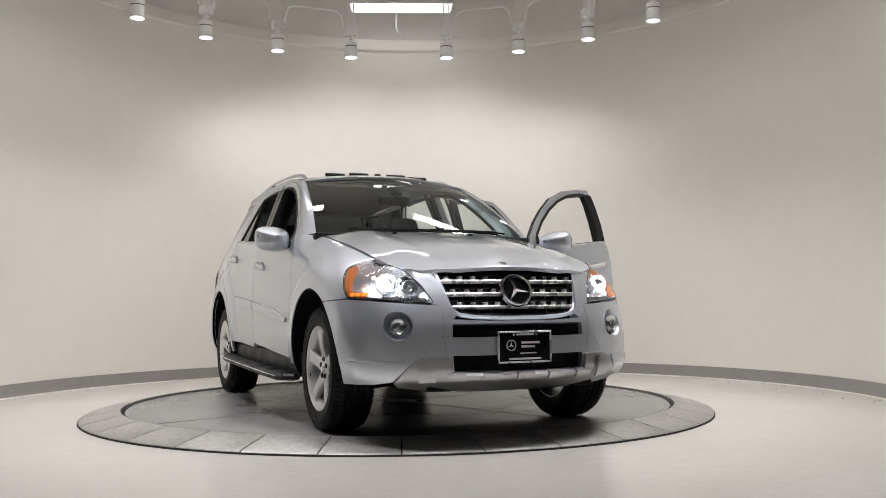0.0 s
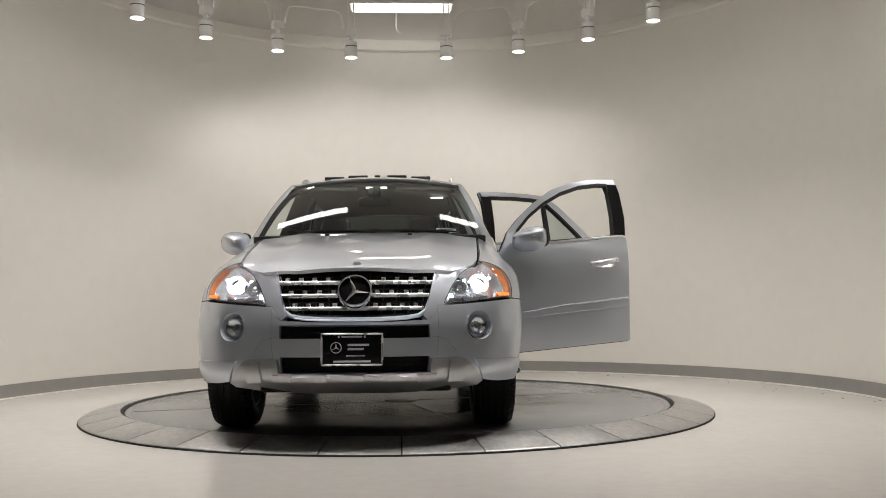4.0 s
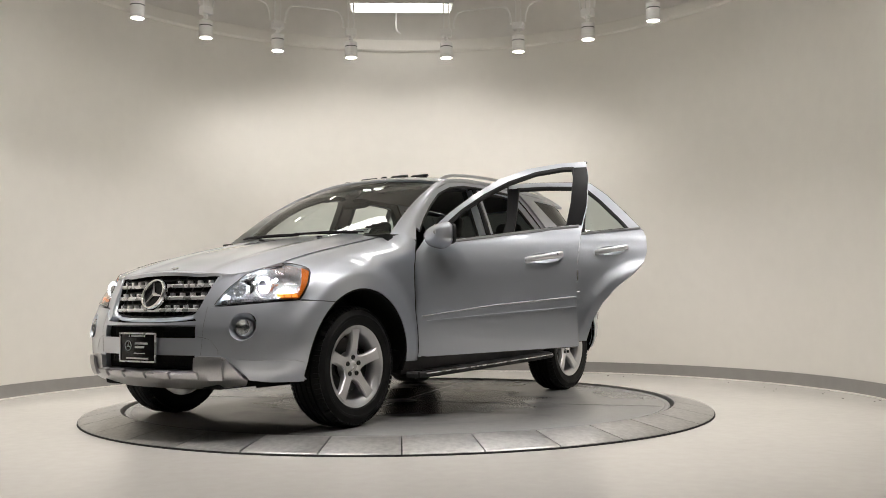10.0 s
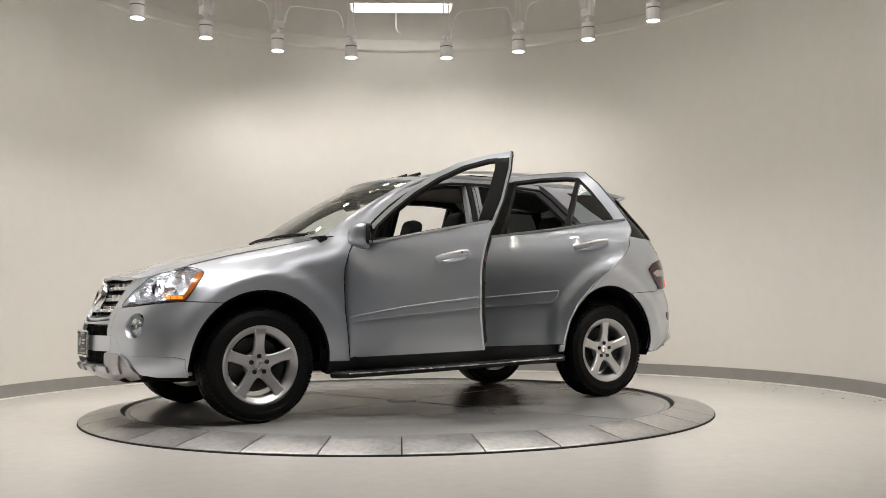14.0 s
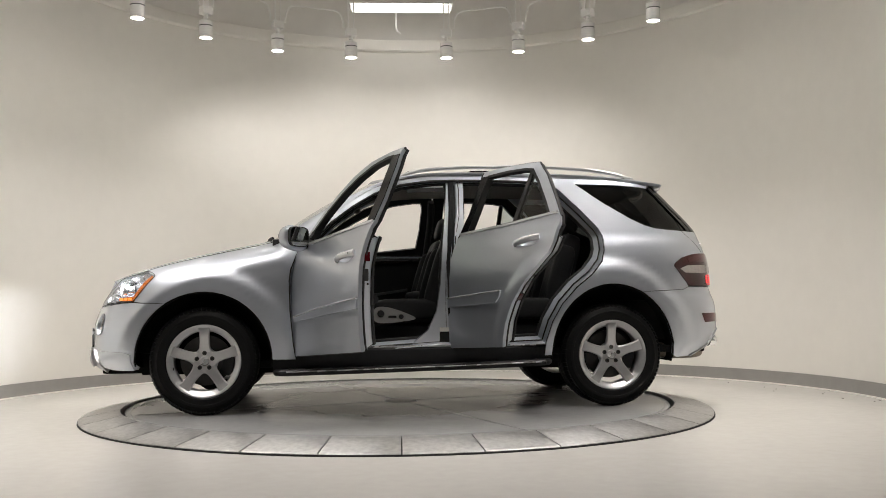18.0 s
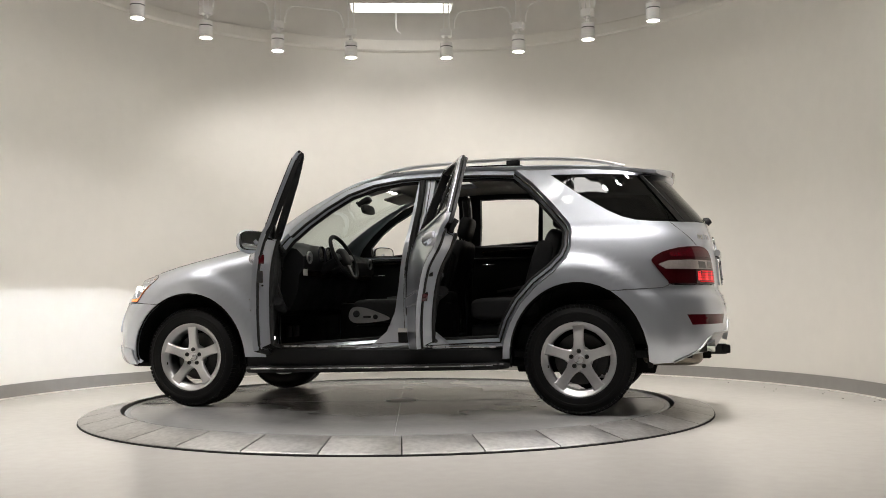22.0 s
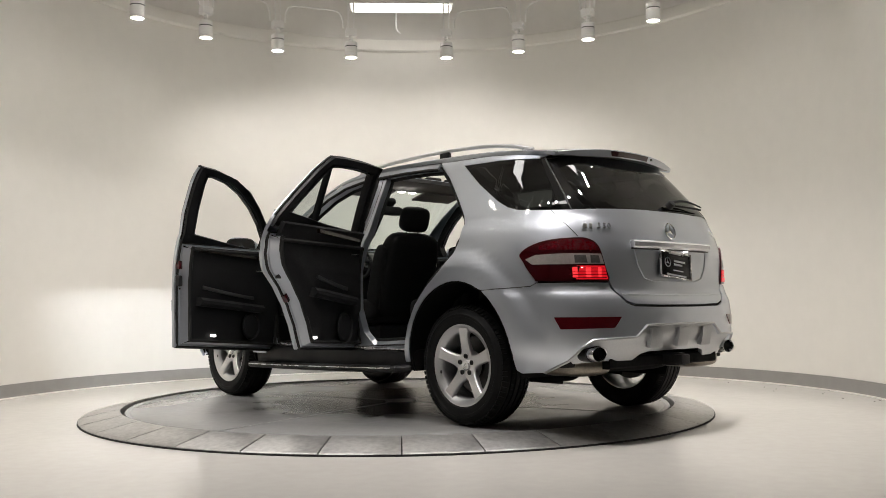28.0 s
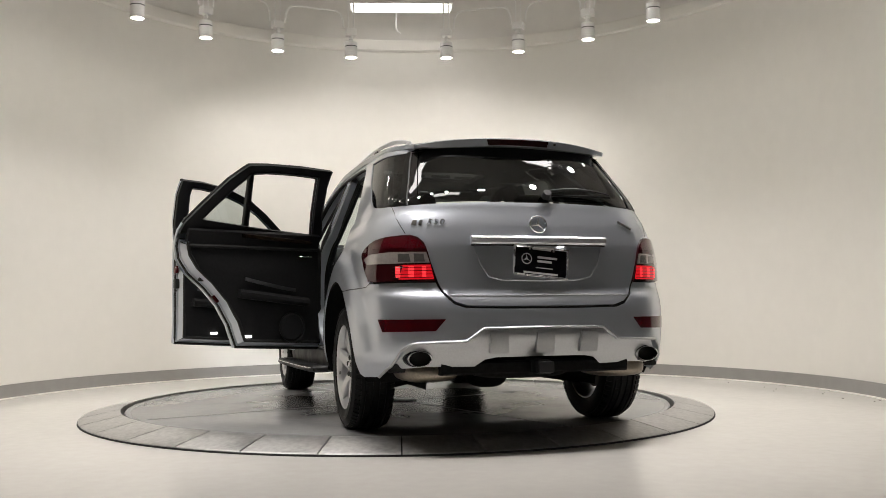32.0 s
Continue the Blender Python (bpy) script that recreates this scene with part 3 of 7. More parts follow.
    low = [(u_at(x=-1.96, z=0.36), 0.345), ru(0.83, 0.352), ru(0.795, 0.42), ru(0.76, 0.50), ru(0.715, 0.536), ru(0.60, 0.541), ru(0.44, 0.545), ru(0.345, 0.612), ru(0.2, 0.615)]
    out = half + [(2 * U_END - a, b) for a, b in half[::-1]] + [(2 * U_END - a, b) for a, b in low] + low[::-1]

    def tail_skin(u, z):
        return skin(u, z) if u <= U_END else mirror_y(skin)(2 * U_END - u, z)
    part("rear_bumper", panel_bm(out, tail_skin, 0.04, (), 0.03), M_PAINT, CAR)
    # tailgate and its glass
    half = [ru(0.2, 0.735), ru(0.43, 0.74), ru(0.495, 0.76), ru(0.545, 0.81), ru(0.572, 0.865), ru(0.60, 0.95), ru(0.63, 1.04), ru(0.665, 1.11), ru(0.72, 1.13), ru(0.745, 1.20), ru(0.755, 1.285), ru(0.4, 1.30), ru(0.2, 1.305)]
    out = half + [(2 * U_END - a, b) for a, b in half[::-1]]
    tailgate = part("tailgate", panel_bm(out, tail_skin, 0.04, (), 0.02), M_PAINT, CAR)
    half = [ru(0.2, 1.312), ru(0.4, 1.307), ru(0.752, 1.294), ru(0.70, 1.40), ru(0.655, 1.50), ru(0.61, 1.60), ru(0.585, 1.645), ru(0.4, 1.66), ru(0.2, 1.665)]
    out = half + [(2 * U_END - a, b) for a, b in half[::-1]]
    part("rear_window", panel_bm(out, lambda a, b: tail_skin(a, b) + Vector((0.006, 0, 0)), 0.06, (), 0), M_TINT, CAR, "dark tinted rear window")

    # bonnet
    def hood(x, y):
        e = max(HOODY(x), 0.05)
        c = 0.042 * (1 - min(1.0, abs(y) / e) ** 2.2) + 0.010 * (step01(0.30, 0.42, abs(y)) - step01(0.42, 0.60, abs(y)))
        return Vector((x, y, HOODE(x) + c))
    half = [(2.215, 0.0), (2.21, 0.15), (2.19, 0.30), (2.165, 0.42), (2.13, 0.525), (2.07, 0.603), (1.99, 0.663), (1.88, HOODY(1.88) - 0.004), (1.65, HOODY(1.65) - 0.004), (1.5, HOODY(1.5) - 0.004), (1.3, HOODY(1.3) - 0.004), (1.02, HOODY(1.02) - 0.004), (0.93, 0.738), (0.96, 0.5), (1.0, 0.25), (1.02, 0.0)]
    out = half + [(a, -b) for a, b in half[-2:0:-1]]
    part("bonnet", panel_bm(out, hood, 0.04, (), 0.02, centre=(1.5, 0, 0)), M_PAINT, CAR)

    # windscreen: ruled between cowl and roof with a little bow
    def screen(s, t):
        bow = 1 - s * s
        a = Vector((0.945 + 0.115 * bow, 0.775 * s, 1.225 + 0.005 * bow))
        b = Vector((0.175 + 0.10 * bow, 0.630 * s, 1.668 + 0.045 * bow))
        p = a.lerp(b, t)
        n = Vector((0.5, 0, 0.86))
        return p + n * (0.035 * 4 * t * (1 - t))
    bm = bmesh.new()
    grid = [[bm.verts.new(screen(-1 + i / 24, j / 20)) for j in range(21)] for i in range(49)]
    for i in range(48):
        for j in range(20):
            bm.faces.new((grid[i][j], grid[i + 1][j], grid[i + 1][j + 1], grid[i][j + 1]))
    bmesh.ops.recalc_face_normals(bm, faces=bm.faces[:])
    part("windscreen", bm, M_GLASS, CAR, "clear windscreen")
    # roof
    zedge = table([(0.18, 1.678), (0.05, 1.710), (-0.2, 1.730), (-0.58, 1.738), (-1.0, 1.735), (-1.43, 1.722), (-1.65, 1.708), (-1.86, 1.682), (-1.97, 1.662)])
    yedge = table([(0.2, 0.632), (0.0, 0.640), (-0.6, 0.648), (-1.3, 0.640), (-1.97, 0.60)])

    def roof(x, s):
        e = yedge(x)
        xx = x + 0.10 * (1 - s * s) * step01(-0.3, 0.18, x) - 0.06 * (1 - s * s) * step01(-1.6, -1.97, x)
        return Vector((xx, e * s, zedge(x) + 0.045 * (1 - abs(s) ** 2.4)))
    rect = [(0.18, -1), (0.18, 1), (-1.97, 1), (-1.97, -1)]
    sun = [(-0.06, -0.60), (-0.06, 0.60), (-0.52, 0.60), (-0.52, -0.60)]
    part("roof", panel_bm(rect, roof, 0.07, [sun], 0.02, centre=(-0.8, 0, 1.0)), M_PAINT, CAR)
    return roof, screen


ROOF, SCREEN = build_shell()


def build_pillars():
    # A-pillar and cant rail as one pressed strip between door opening and roof or screen
    for s in (1, -1):
        rows = []
        top = [(0.775, 1.19), (0.72, 1.27), (0.60, 1.385), (0.45, 1.50), (0.28, 1.607), (0.08, 1.677), (-0.14, 1.710), (-0.335, 1.718), (-0.60, 1.720), (-0.85, 1.714), (-1.03, 1.704), (-1.3, 1.698), (-1.6, 1.685), (-1.88, 1.655)]
        inner = []
        for t in (0.0, 0.10, 0.30, 0.53, 0.77):
            p = SCREEN(1, t)
            inner.append(Vector((p.x, p.y, p.z)))
        inner += [Vector(ROOF(x, 1)) for x in (0.14, -0.14, -0.335, -0.60, -0.85, -1.03, -1.3, -1.6, -1.9)]
        A = catmull([side(x, z) for x, z in top], 4)
        B = catmull(inner, 4)
        bm = bmesh.new()
        vs = []
        for a, b in zip(A, B):
            row = []
            for k in range(5):
                f = k / 4
                p = a.lerp(b, f)
                out = Vector((0.25, 0.75, 0.6)).normalized()
                p = p + out * (0.018 * 4 * f * (1 - f))
                row.append(bm.verts.new((p.x, p.y * s, p.z)))
            vs.append(row)
        for i in range(len(vs) - 1):
            for k in range(4):
                bm.faces.new((vs[i][k], vs[i + 1][k], vs[i + 1][k + 1], vs[i][k + 1]))
        bmesh.ops.recalc_face_normals(bm, faces=bm.faces[:])
        bm.normal_update()
        if sum(f.normal.y * s * f.calc_area() for f in bm.faces) < 0:
            bmesh.ops.reverse_faces(bm, faces=bm.faces[:])
        part("roof_pillar", bm, M_PAINT, CAR)


build_pillars()


def build_wheel():
    """One wheel standing at the origin, its face towards +y."""
    w = new("wheel")
    r, hw = 0.372, 0.128
    prof = [(0.245, -hw + 0.02), (0.262, -hw + 0.004), (0.30, -hw), (0.335, -hw + 0.008), (0.355, -hw + 0.025), (0.366, -0.085)]
    for g in (-0.06, -0.02, 0.02, 0.06):
        prof += [(r, g - 0.017), (r, g - 0.005), (r - 0.009, g - 0.0045), (r - 0.009, g + 0.0045), (r, g + 0.005), (r, g + 0.017)]
    prof += [(0.366, 0.085), (0.355, hw - 0.025), (0.335, hw - 0.008), (0.318, hw - 0.002), (0.316, hw + 0.001), (0.30, hw + 0.001), (0.298, hw - 0.001), (0.262, hw - 0.004), (0.245, hw - 0.02), (0.245, -hw + 0.02)]
    part("tyre", lathe(prof, 72, "Y"), M_RUBBER, w, "black all-season tyre")
    bm = bmesh.new()
    for k in range(72):
        a = 2 * math.pi * k / 72
        turn = Matrix.Rotation(-a, 4, "Y")
        for sy in (1, -1):
            box_bm(0.023, 0.036, 0.012, 0.0, (0, 0, 0), turn @ Matrix.Translation((0, 0.099 * sy, 0.3596)) @ Matrix.Rotation(radians(-27 * sy), 4, "X"), bm)
            box_bm(0.020, 0.026, 0.006, 0.0, (0, 0, 0), turn @ Matrix.Rotation(0.05 * sy, 4, "Y") @ Matrix.Translation((0, 0.040 * sy, 0.3705)), bm)
    tread = part("tread", bm, M_RUBBER, w, smooth=False)
    tread["kind"] = "stuff"
    rim = [(0.246, -0.11), (0.25, -0.10), (0.235, -0.06), (0.225, 0.0), (0.228, 0.07), (0.238, 0.098), (0.250, 0.106), (0.256, 0.112), (0.252, 0.118), (0.246, 0.117), (0.236, 0.108), (0.214, 0.094), (0.207, 0.086), (0.205, 0.05), (0.207, 0.0), (0.224, -0.07), (0.24, -0.11), (0.246, -0.11)]
    rim_ob = part("rim", lathe(rim, 72, "Y"), M_RIM, w)
    # five broad spokes with a flat ridge
    for k in range(5):
        bm = bmesh.new()
        secs = []
        for rad, half, face, depth in ((0.030, 0.052, 0.076, 0.03), (0.070, 0.046, 0.082, 0.035), (0.095, 0.036, 0.090, 0.035), (0.13, 0.033, 0.098, 0.035), (0.18, 0.034, 0.106, 0.03), (0.212, 0.038, 0.108, 0.03), (0.228, 0.046, 0.106, 0.028)):
            pts = [(-half, face - depth), (-half, face - 0.008), (-half * 0.80, face), (half * 0.80, face), (half, face - 0.008), (half, face - depth)]
            secs.append([bm.verts.new((x, y, rad)) for x, y in pts])
        for i in range(len(secs) - 1):
            for j in range(6):
                bm.faces.new((secs[i][j], secs[i][(j + 1) % 6], secs[i + 1][(j + 1) % 6], secs[i + 1][j]))
        bm.faces.new(secs[0])
        bm.faces.new(secs[-1])
        bmesh.ops.recalc_face_normals(bm, faces=bm.faces[:])
        bmesh.ops.rotate(bm, verts=bm.verts, cent=(0, 0, 0), matrix=Matrix.Rotation(2 * math.pi * k / 5, 3, "Y"))
        part("spoke", bm, M_RIM, w)
    part("hub", lathe([(0, 0.082), (0.034, 0.082), (0.036, 0.078), (0.070, 0.081), (0.084, 0.076), (0.090, 0.03), (0.0, 0.03)], 40, "Y"), M_RIM, w)
    part("hub_cap", lathe([(0, 0.089), (0.028, 0.088), (0.033, 0.082), (0.033, 0.075)], 32, "Y"), M_SATIN, w, "silver hub cap with a raised emblem")
    bm = None
    for a in (90, 210, 330):
        bm = merge(bm, star_arm(a, 0.024, 0.004, 0.088))
    part("emblem", bm, M_CHROME, w)
    for k in range(5):
        a = radians(90 + 72 * k)
        bm = lathe([(0, 0.080), (0.007, 0.081), (0.010, 0.089), (0.0150, 0.087), (0.0165, 0.06)], 14, "Y")
        bmesh.ops.translate(bm, verts=bm.verts, vec=(0.055 * math.cos(a), 0, 0.055 * math.sin(a)))
        part("wheel_bolt", bm, M_CALIPER, w)
    part("brake_disc", lathe([(0.07, 0.0), (0.175, 0.0), (0.175, -0.03), (0.07, -0.03), (0.07, 0.0)], 48, "Y"), M_DISCB, w)
    part("brake_hat", lathe([(0, 0.03), (0.075, 0.03), (0.08, 0.0), (0.08, -0.04), (0, -0.04)], 36, "Y"), M_CALIPER, w)
    bm = lathe([(0.12, 0.03), (0.19, 0.03), (0.195, -0.05), (0.12, -0.05), (0.12, 0.03)], 12, "Y", None, 150, 215)
    part("brake_caliper", bm, M_CALIPER, w)
    bm = box_bm(0.008, 0.006, 0.02, 0.002, (0.205, 0.105, -0.05))
    part("valve", bm, M_BLACK, w)
    return w


def star_arm(angle, length, width, y):
    """One pointed arm of a three-arm emblem in the xz plane."""
    bm = bmesh.new()
    a = radians(angle)
    c, s = math.cos(a), math.sin(a)
    pts = [(-width * 0.3, -width), (length, 0.0), (-width * 0.3, width)]
    lo = [bm.verts.new((p * c - q * s, y - 0.001, p * s + q * c)) for p, q in pts]
    tip = bm.verts.new((0, y + width * 0.7, 0))
    for i in range(3):
        bm.faces.new((lo[i], lo[(i + 1) % 3], tip))
    bm.faces.new(lo[::-1])
    bmesh.ops.recalc_face_normals(bm, faces=bm.faces[:])
    return bm


WHEEL = build_wheel()
for i, (x, y) in enumerate(((AXF, 0.795), (AXR, 0.795), (AXF, -0.795), (AXR, -0.795))):
    m = pose(x, y, HUB_Z, 0, 0, 0 if y > 0 else 180)
    wob = WHEEL if i == 0 else copy_thing(WHEEL, m)
    wob.parent = CAR
    wob.matrix_basis = m


# ---------- doors ----------
def inset_loop(poly, d):
    """Moves a closed outline inwards by d."""
    n = len(poly)
    area = sum(poly[i][0] * poly[(i + 1) % n][1] - poly[(i + 1) % n][0] * poly[i][1] for i in range(n))
    s = 1 if area > 0 else -1
    out = []
    for i in range(n):
        a, b, c = Vector(poly[i - 1]), Vector(poly[i]), Vector(poly[(i + 1) % n])
        e1, e2 = (b - a).normalized(), (c - b).normalized()
        n1, n2 = Vector((-e1.y, e1.x)) * s, Vector((-e2.y, e2.x)) * s
        m = n1 + n2
        m = m / max(0.45, m.dot(n1)) if m.length > 1e-6 else n1
        out.append(b + m * d)
    return out


def strip_bm(loop_a, loop_b, closed=True, bm=None):
    """A band between two rows of points, facing either way."""
    bm = bm or bmesh.new()
    A = [bm.verts.new(p) for p in loop_a]
    B = [bm.verts.new(p) for p in loop_b]
    n = len(A)
    for i in range(n if closed else n - 1):
        j = (i + 1) % n
        bm.faces.new((A[i], A[j], B[j], B[i]))
    return bm


def smooth_loop(poly, step=0.05):
    return densify(poly, step)


def sgn_side(s, off=0.0):
    def f(x, z):
        p = side(x, z, off)
        return Vector((p.x, p.y * s, p.z))
    return f


def jamb(name, outline, inset, depth, mat, parent, s=1, start=-0.016):
    A = smooth_loop(outline)
    B = inset_loop(A, inset)
    f0, f1, f2 = sgn_side(s, start), sgn_side(s, start - depth * 0.35), sgn_side(s, start - depth)
    C = inset_loop(A, inset * 0.3)
    D = inset_loop(A, inset * 0.45)
    loops = [[f0(*p) for p in A], [f1(*p) for p in C], [f1(*p) for p in D], [f2(*p) for p in B]]
    bm = bmesh.new()
    rows = [[bm.verts.new(p) for p in lp] for lp in loops]
    n = len(A)
    for r in range(3):
        for i in range(n):
            j = (i + 1) % n
            bm.faces.new((rows[r][i], rows[r][j], rows[r + 1][j], rows[r + 1][i]))
    bmesh.ops.recalc_face_normals(bm, faces=bm.faces[:])
    return part(name, bm, mat, parent), [f2(*p) for p in B], [sgn_side(s, start - depth * 0.2)(*p) for p in inset_loop(A, inset * 0.22)]


def tube(path, r, mat, name, parent, closed=False, n=8, label=""):
    return part(name, sweep(path, circle_section(r, n), None, closed), mat, parent, label)


def cut(poly, z0=None, z1=None, x0=None, x1=None):
    """Clips an outline (x, z) by upright and level lines."""
    def clip(pts, ins, cross):
        out = []
        for i in range(len(pts)):
            a, b = pts[i - 1], pts[i]
            if ins(b):
                if not ins(a):
                    out.append(cross(a, b))
                out.append(b)
            elif ins(a):
                out.append(cross(a, b))
        return out

    def at(k, v):
        def f(a, b):
            t = (v - a[k]) / (b[k] - a[k])
            return (a[0] + (b[0] - a[0]) * t, a[1] + (b[1] - a[1]) * t)
        return f
    pts = [tuple(p) for p in poly]
    if z0 is not None:
        pts = clip(pts, lambda p: p[1] >= z0, at(1, z0))
    if z1 is not None:
        pts = clip(pts, lambda p: p[1] <= z1, at(1, z1))
    if x0 is not None:
        pts = clip(pts, lambda p: p[0] >= x0, at(0, x0))
    if x1 is not None:
        pts = clip(pts, lambda p: p[0] <= x1, at(0, x1))
    return pts


def belt_line(front):
    return [(0.66, 1.170), (0.55, 1.176), (0.20, 1.212), (-0.10, 1.243), (-0.27, 1.258)] if front else [(-0.30, 1.250), (-0.5, 1.262), (-0.80, 1.276), (-1.1, 1.302), (-1.37, 1.322)]


def build_door(front, s, open_angle):
    out, win = (FD_OUT, FD_WIN) if front else (RD_OUT, RD_WIN)
    name = "front_door" if front else "rear_door"
    state = "open " if open_angle else "closed "
    hx, hz = (-0.045, 1.047) if front else (-1.145, 1.150)
    cup = arc(hx, hz, 0.108, 0.034, 0, 350, 35)
    door = part(name, panel_bm(out, sgn_side(s), 0.04, [win, cup], 0.022), M_PAINT, CAR, state + "silver door with its window lowered")
    h = Vector((0.83, 0.90, 0)) if front else Vector((-0.285, 0.90, 0))
    # black window surround, inside and out
    ring = inset_loop(win, -0.016)
    part("window_seal", panel_bm(ring, sgn_side(s, 0.003), 0.05, [inset_loop(win, 0.004)], 0.03), M_SEAL, door)
    back = cut(inset_loop(out, 0.006), z0=1.16 if front else 1.235)
    part("window_frame", panel_bm(back, sgn_side(s, -0.030), 0.05, [win], -0.02, centre=(0, 3 * s, 1)), M_BLACK, door, "black inner window frame")
    if front:
        pil = [(-0.237, 1.64), (-0.22, 1.42), (-0.192, 1.268), (-0.289, 1.262), (-0.322, 1.40), (-0.333, 1.60), (-0.322, 1.672), (-0.24, 1.672)]
        part("pillar_cover", panel_bm(pil, sgn_side(s, 0.005), 0.06, (), 0.012), M_GLOSSBLACK, door)
        tri = [(0.70, 1.205), (0.645, 1.205), (0.64, 1.27), (0.665, 1.262)]
        part("mirror_sail", panel_bm(tri, sgn_side(s, 0.006), 0.06, (), 0.012), M_GLOSSBLACK, door)
    else:
        pil = [(-0.345, 1.672), (-0.345, 1.60), (-0.336, 1.40), (-0.297, 1.262), (-0.383, 1.268), (-0.41, 1.42), (-0.424, 1.60), (-0.428, 1.672)]
        part("pillar_cover", panel_bm(pil, sgn_side(s, 0.005), 0.06, (), 0.012), M_GLOSSBLACK, door)
        bar = [(-0.905, 1.290), (-0.945, 1.294), (-0.972, 1.635), (-0.940, 1.645)]
        part("window_divider", panel_bm(bar, sgn_side(s, 0.002), 0.06, (), 0.03), M_BLACK, door)
        fixed = [(-0.945, 1.294), (-1.262, 1.322), (-1.20, 1.40), (-1.06, 1.550), (-0.968, 1.632)]
        part("fixed_glass", panel_bm(fixed, sgn_side(s, -0.006), 0.07, (), 0), M_DGLASS, door, "fixed grey-tinted triangular pane")
    if front:
        rim_path = [sgn_side(s, -0.016)(x - 0.007, z - 0.007) for x, z in densify_open(FD_LOW[-1:] + FD_TOP, 0.05)]
        part("frame_seal", sweep(rim_path, circle_section(0.008, 8)), M_SEAL, door)
        rim_path = [sgn_side(s, -0.016)(x + 0.009, z) for x, z in densify_open(FD_TOP[-1:] + FD_REAR[:3], 0.05)]
        part("frame_seal", sweep(rim_path, circle_section(0.008, 8)), M_SEAL, door)
    else:
        edge = [RD_OUT[4], RD_OUT[5], RD_OUT[6], (-0.336, 1.70)]
        rim_path = [sgn_side(s, -0.012)(x - 0.004, z) for x, z in densify_open(edge, 0.05)]
        part("frame_seal", sweep(rim_path, rect_section(0.012, 0.030, 0.004), None, False, (0, s, 0)), M_SEAL, door)
        rim_path = [sgn_side(s, -0.016)(x, z - 0.004) for x, z in densify_open([(-0.34, 1.712)] + RD_OUT[8:14], 0.05)]
        part("frame_seal", sweep(rim_path, circle_section(0.008, 8)), M_SEAL, door)
    # bright belt strip
    path = [side(x, z, 0.006) for x, z in densify_open(belt_line(front), 0.06)]
    part("belt_strip", sweep([(p.x, p.y * s, p.z) for p in path], rect_section(0.010, 0.018)), M_BELT, door, "chrome strip under the window")
    # rubbing strip with a bright line
    if front:
        strip = [(0.775, 0.668), (0.745, 0.640), (0.30, 0.682), (-0.245, 0.727), (-0.245, 0.790), (0.30, 0.737)]
    else:
        strip = [(-0.275, 0.728), (-0.6, 0.742), (-0.86, 0.760), (-0.90, 0.80), (-0.91, 0.838), (-0.6, 0.815), (-0.275, 0.792)]
    part("rub_strip", panel_bm(strip, sgn_side(s, 0.011), 0.03, (), 0.011), M_PAINT, door)
    line = [(0.77, 0.669), (0.30, 0.736), (-0.245, 0.788)] if front else [(-0.275, 0.790), (-0.6, 0.813), (-0.905, 0.835)]
    path = [side(x, z, 0.0125) for x, z in densify_open(line, 0.03)]
    part("strip_line", sweep([(p.x, p.y * s, p.z + 0.002) for p in path], circle_section(0.0045, 8)), M_BELT, door)
    line = [(0.745, 0.640), (0.30, 0.682), (-0.245, 0.727)] if front else [(-0.275, 0.728), (-0.6, 0.742), (-0.86, 0.760)]
    path = [side(x, z, 0.011) for x, z in densify_open(line, 0.03)]
    part("strip_foot", sweep([(p.x, p.y * s, p.z - 0.001) for p in path], rect_section(0.006, 0.004, 0.001)), M_PAINT, door)
    # handle in its cup
    cup = arc(hx, hz, 0.109, 0.035, 0, 350, 35)
    part("handle_cup", panel_bm(cup, lambda x, z: sgn_side(s, 0.001 - 0.030 * max(0.0, 1 - ((x - hx) / 0.115) ** 2 - ((z - hz) / 0.036) ** 2))(x, z), 0.012, (), 0.004), M_PAINT, door)
    slope = 0.15
    pts = []
    for k in range(13):
        f = k / 12
        x = hx + 0.118 - 0.236 * f
        z = hz - slope * (x - hx) + 0.004
        p = side(x, z, 0.004 + 0.034 * math.sin(math.pi * f) ** 0.6)
        pts.append((p.x, p.y * s, p.z))
    part("handle", sweep(pts, circle_section(0.014, 12, 0.021)), M_BELT, door, "chrome pull handle")
    if front and s > 0:
        c = side(hx - 0.088, hz + 0.020, 0.030)
        part("key_cylinder", lathe([(0, 0.008), (0.008, 0.007), (0.010, 0.0)], 16, "Y", None), M_BLACK, door, m=Matrix.Translation(c))
    # turned-in edge of the door shell and the trim inside
    _, loop, mid = jamb("door_shell", cut(out, z1=1.20), 0.052, 0.10, M_PAINT, door, s)
    tube(loop, 0.013, M_SEAL, "door_seal", door, True, 6)
    tube(mid, 0.010, M_SEAL, "weather_strip", door, True, 6)
    xb = [p for p in densify_open([(0.815, 0.408), (-0.25, 0.480)] if front else [(-0.28, 0.447), (-0.935, 0.478)], 0.15)]
    part("lower_seal", sweep([sgn_side(s, -0.022)(p[0], p[1]) for p in xb], rect_section(0.03, 0.035, 0.006)), M_SEAL, door)
    low = cut(inset_loop(out, 0.05), z1=1.165 if front else 1.245)
    bulge = lambda x, z: sgn_side(s, -0.095 - 0.035 * step01(0.45, 0.75, z) * (1 - step01(0.95, 1.2, z)))(x, z)
    trim = part("door_trim", panel_bm(low, bulge, 0.05, (), 0.03, centre=(0, 3 * s, 0.8)), M_LEATHER, door, "black leather door lining")
    x0, x1 = (0.60, -0.15) if front else (-0.42, -0.98)
    wz = 1.115 if front else 1.195
    fr = sgn_side(s, -0.118)
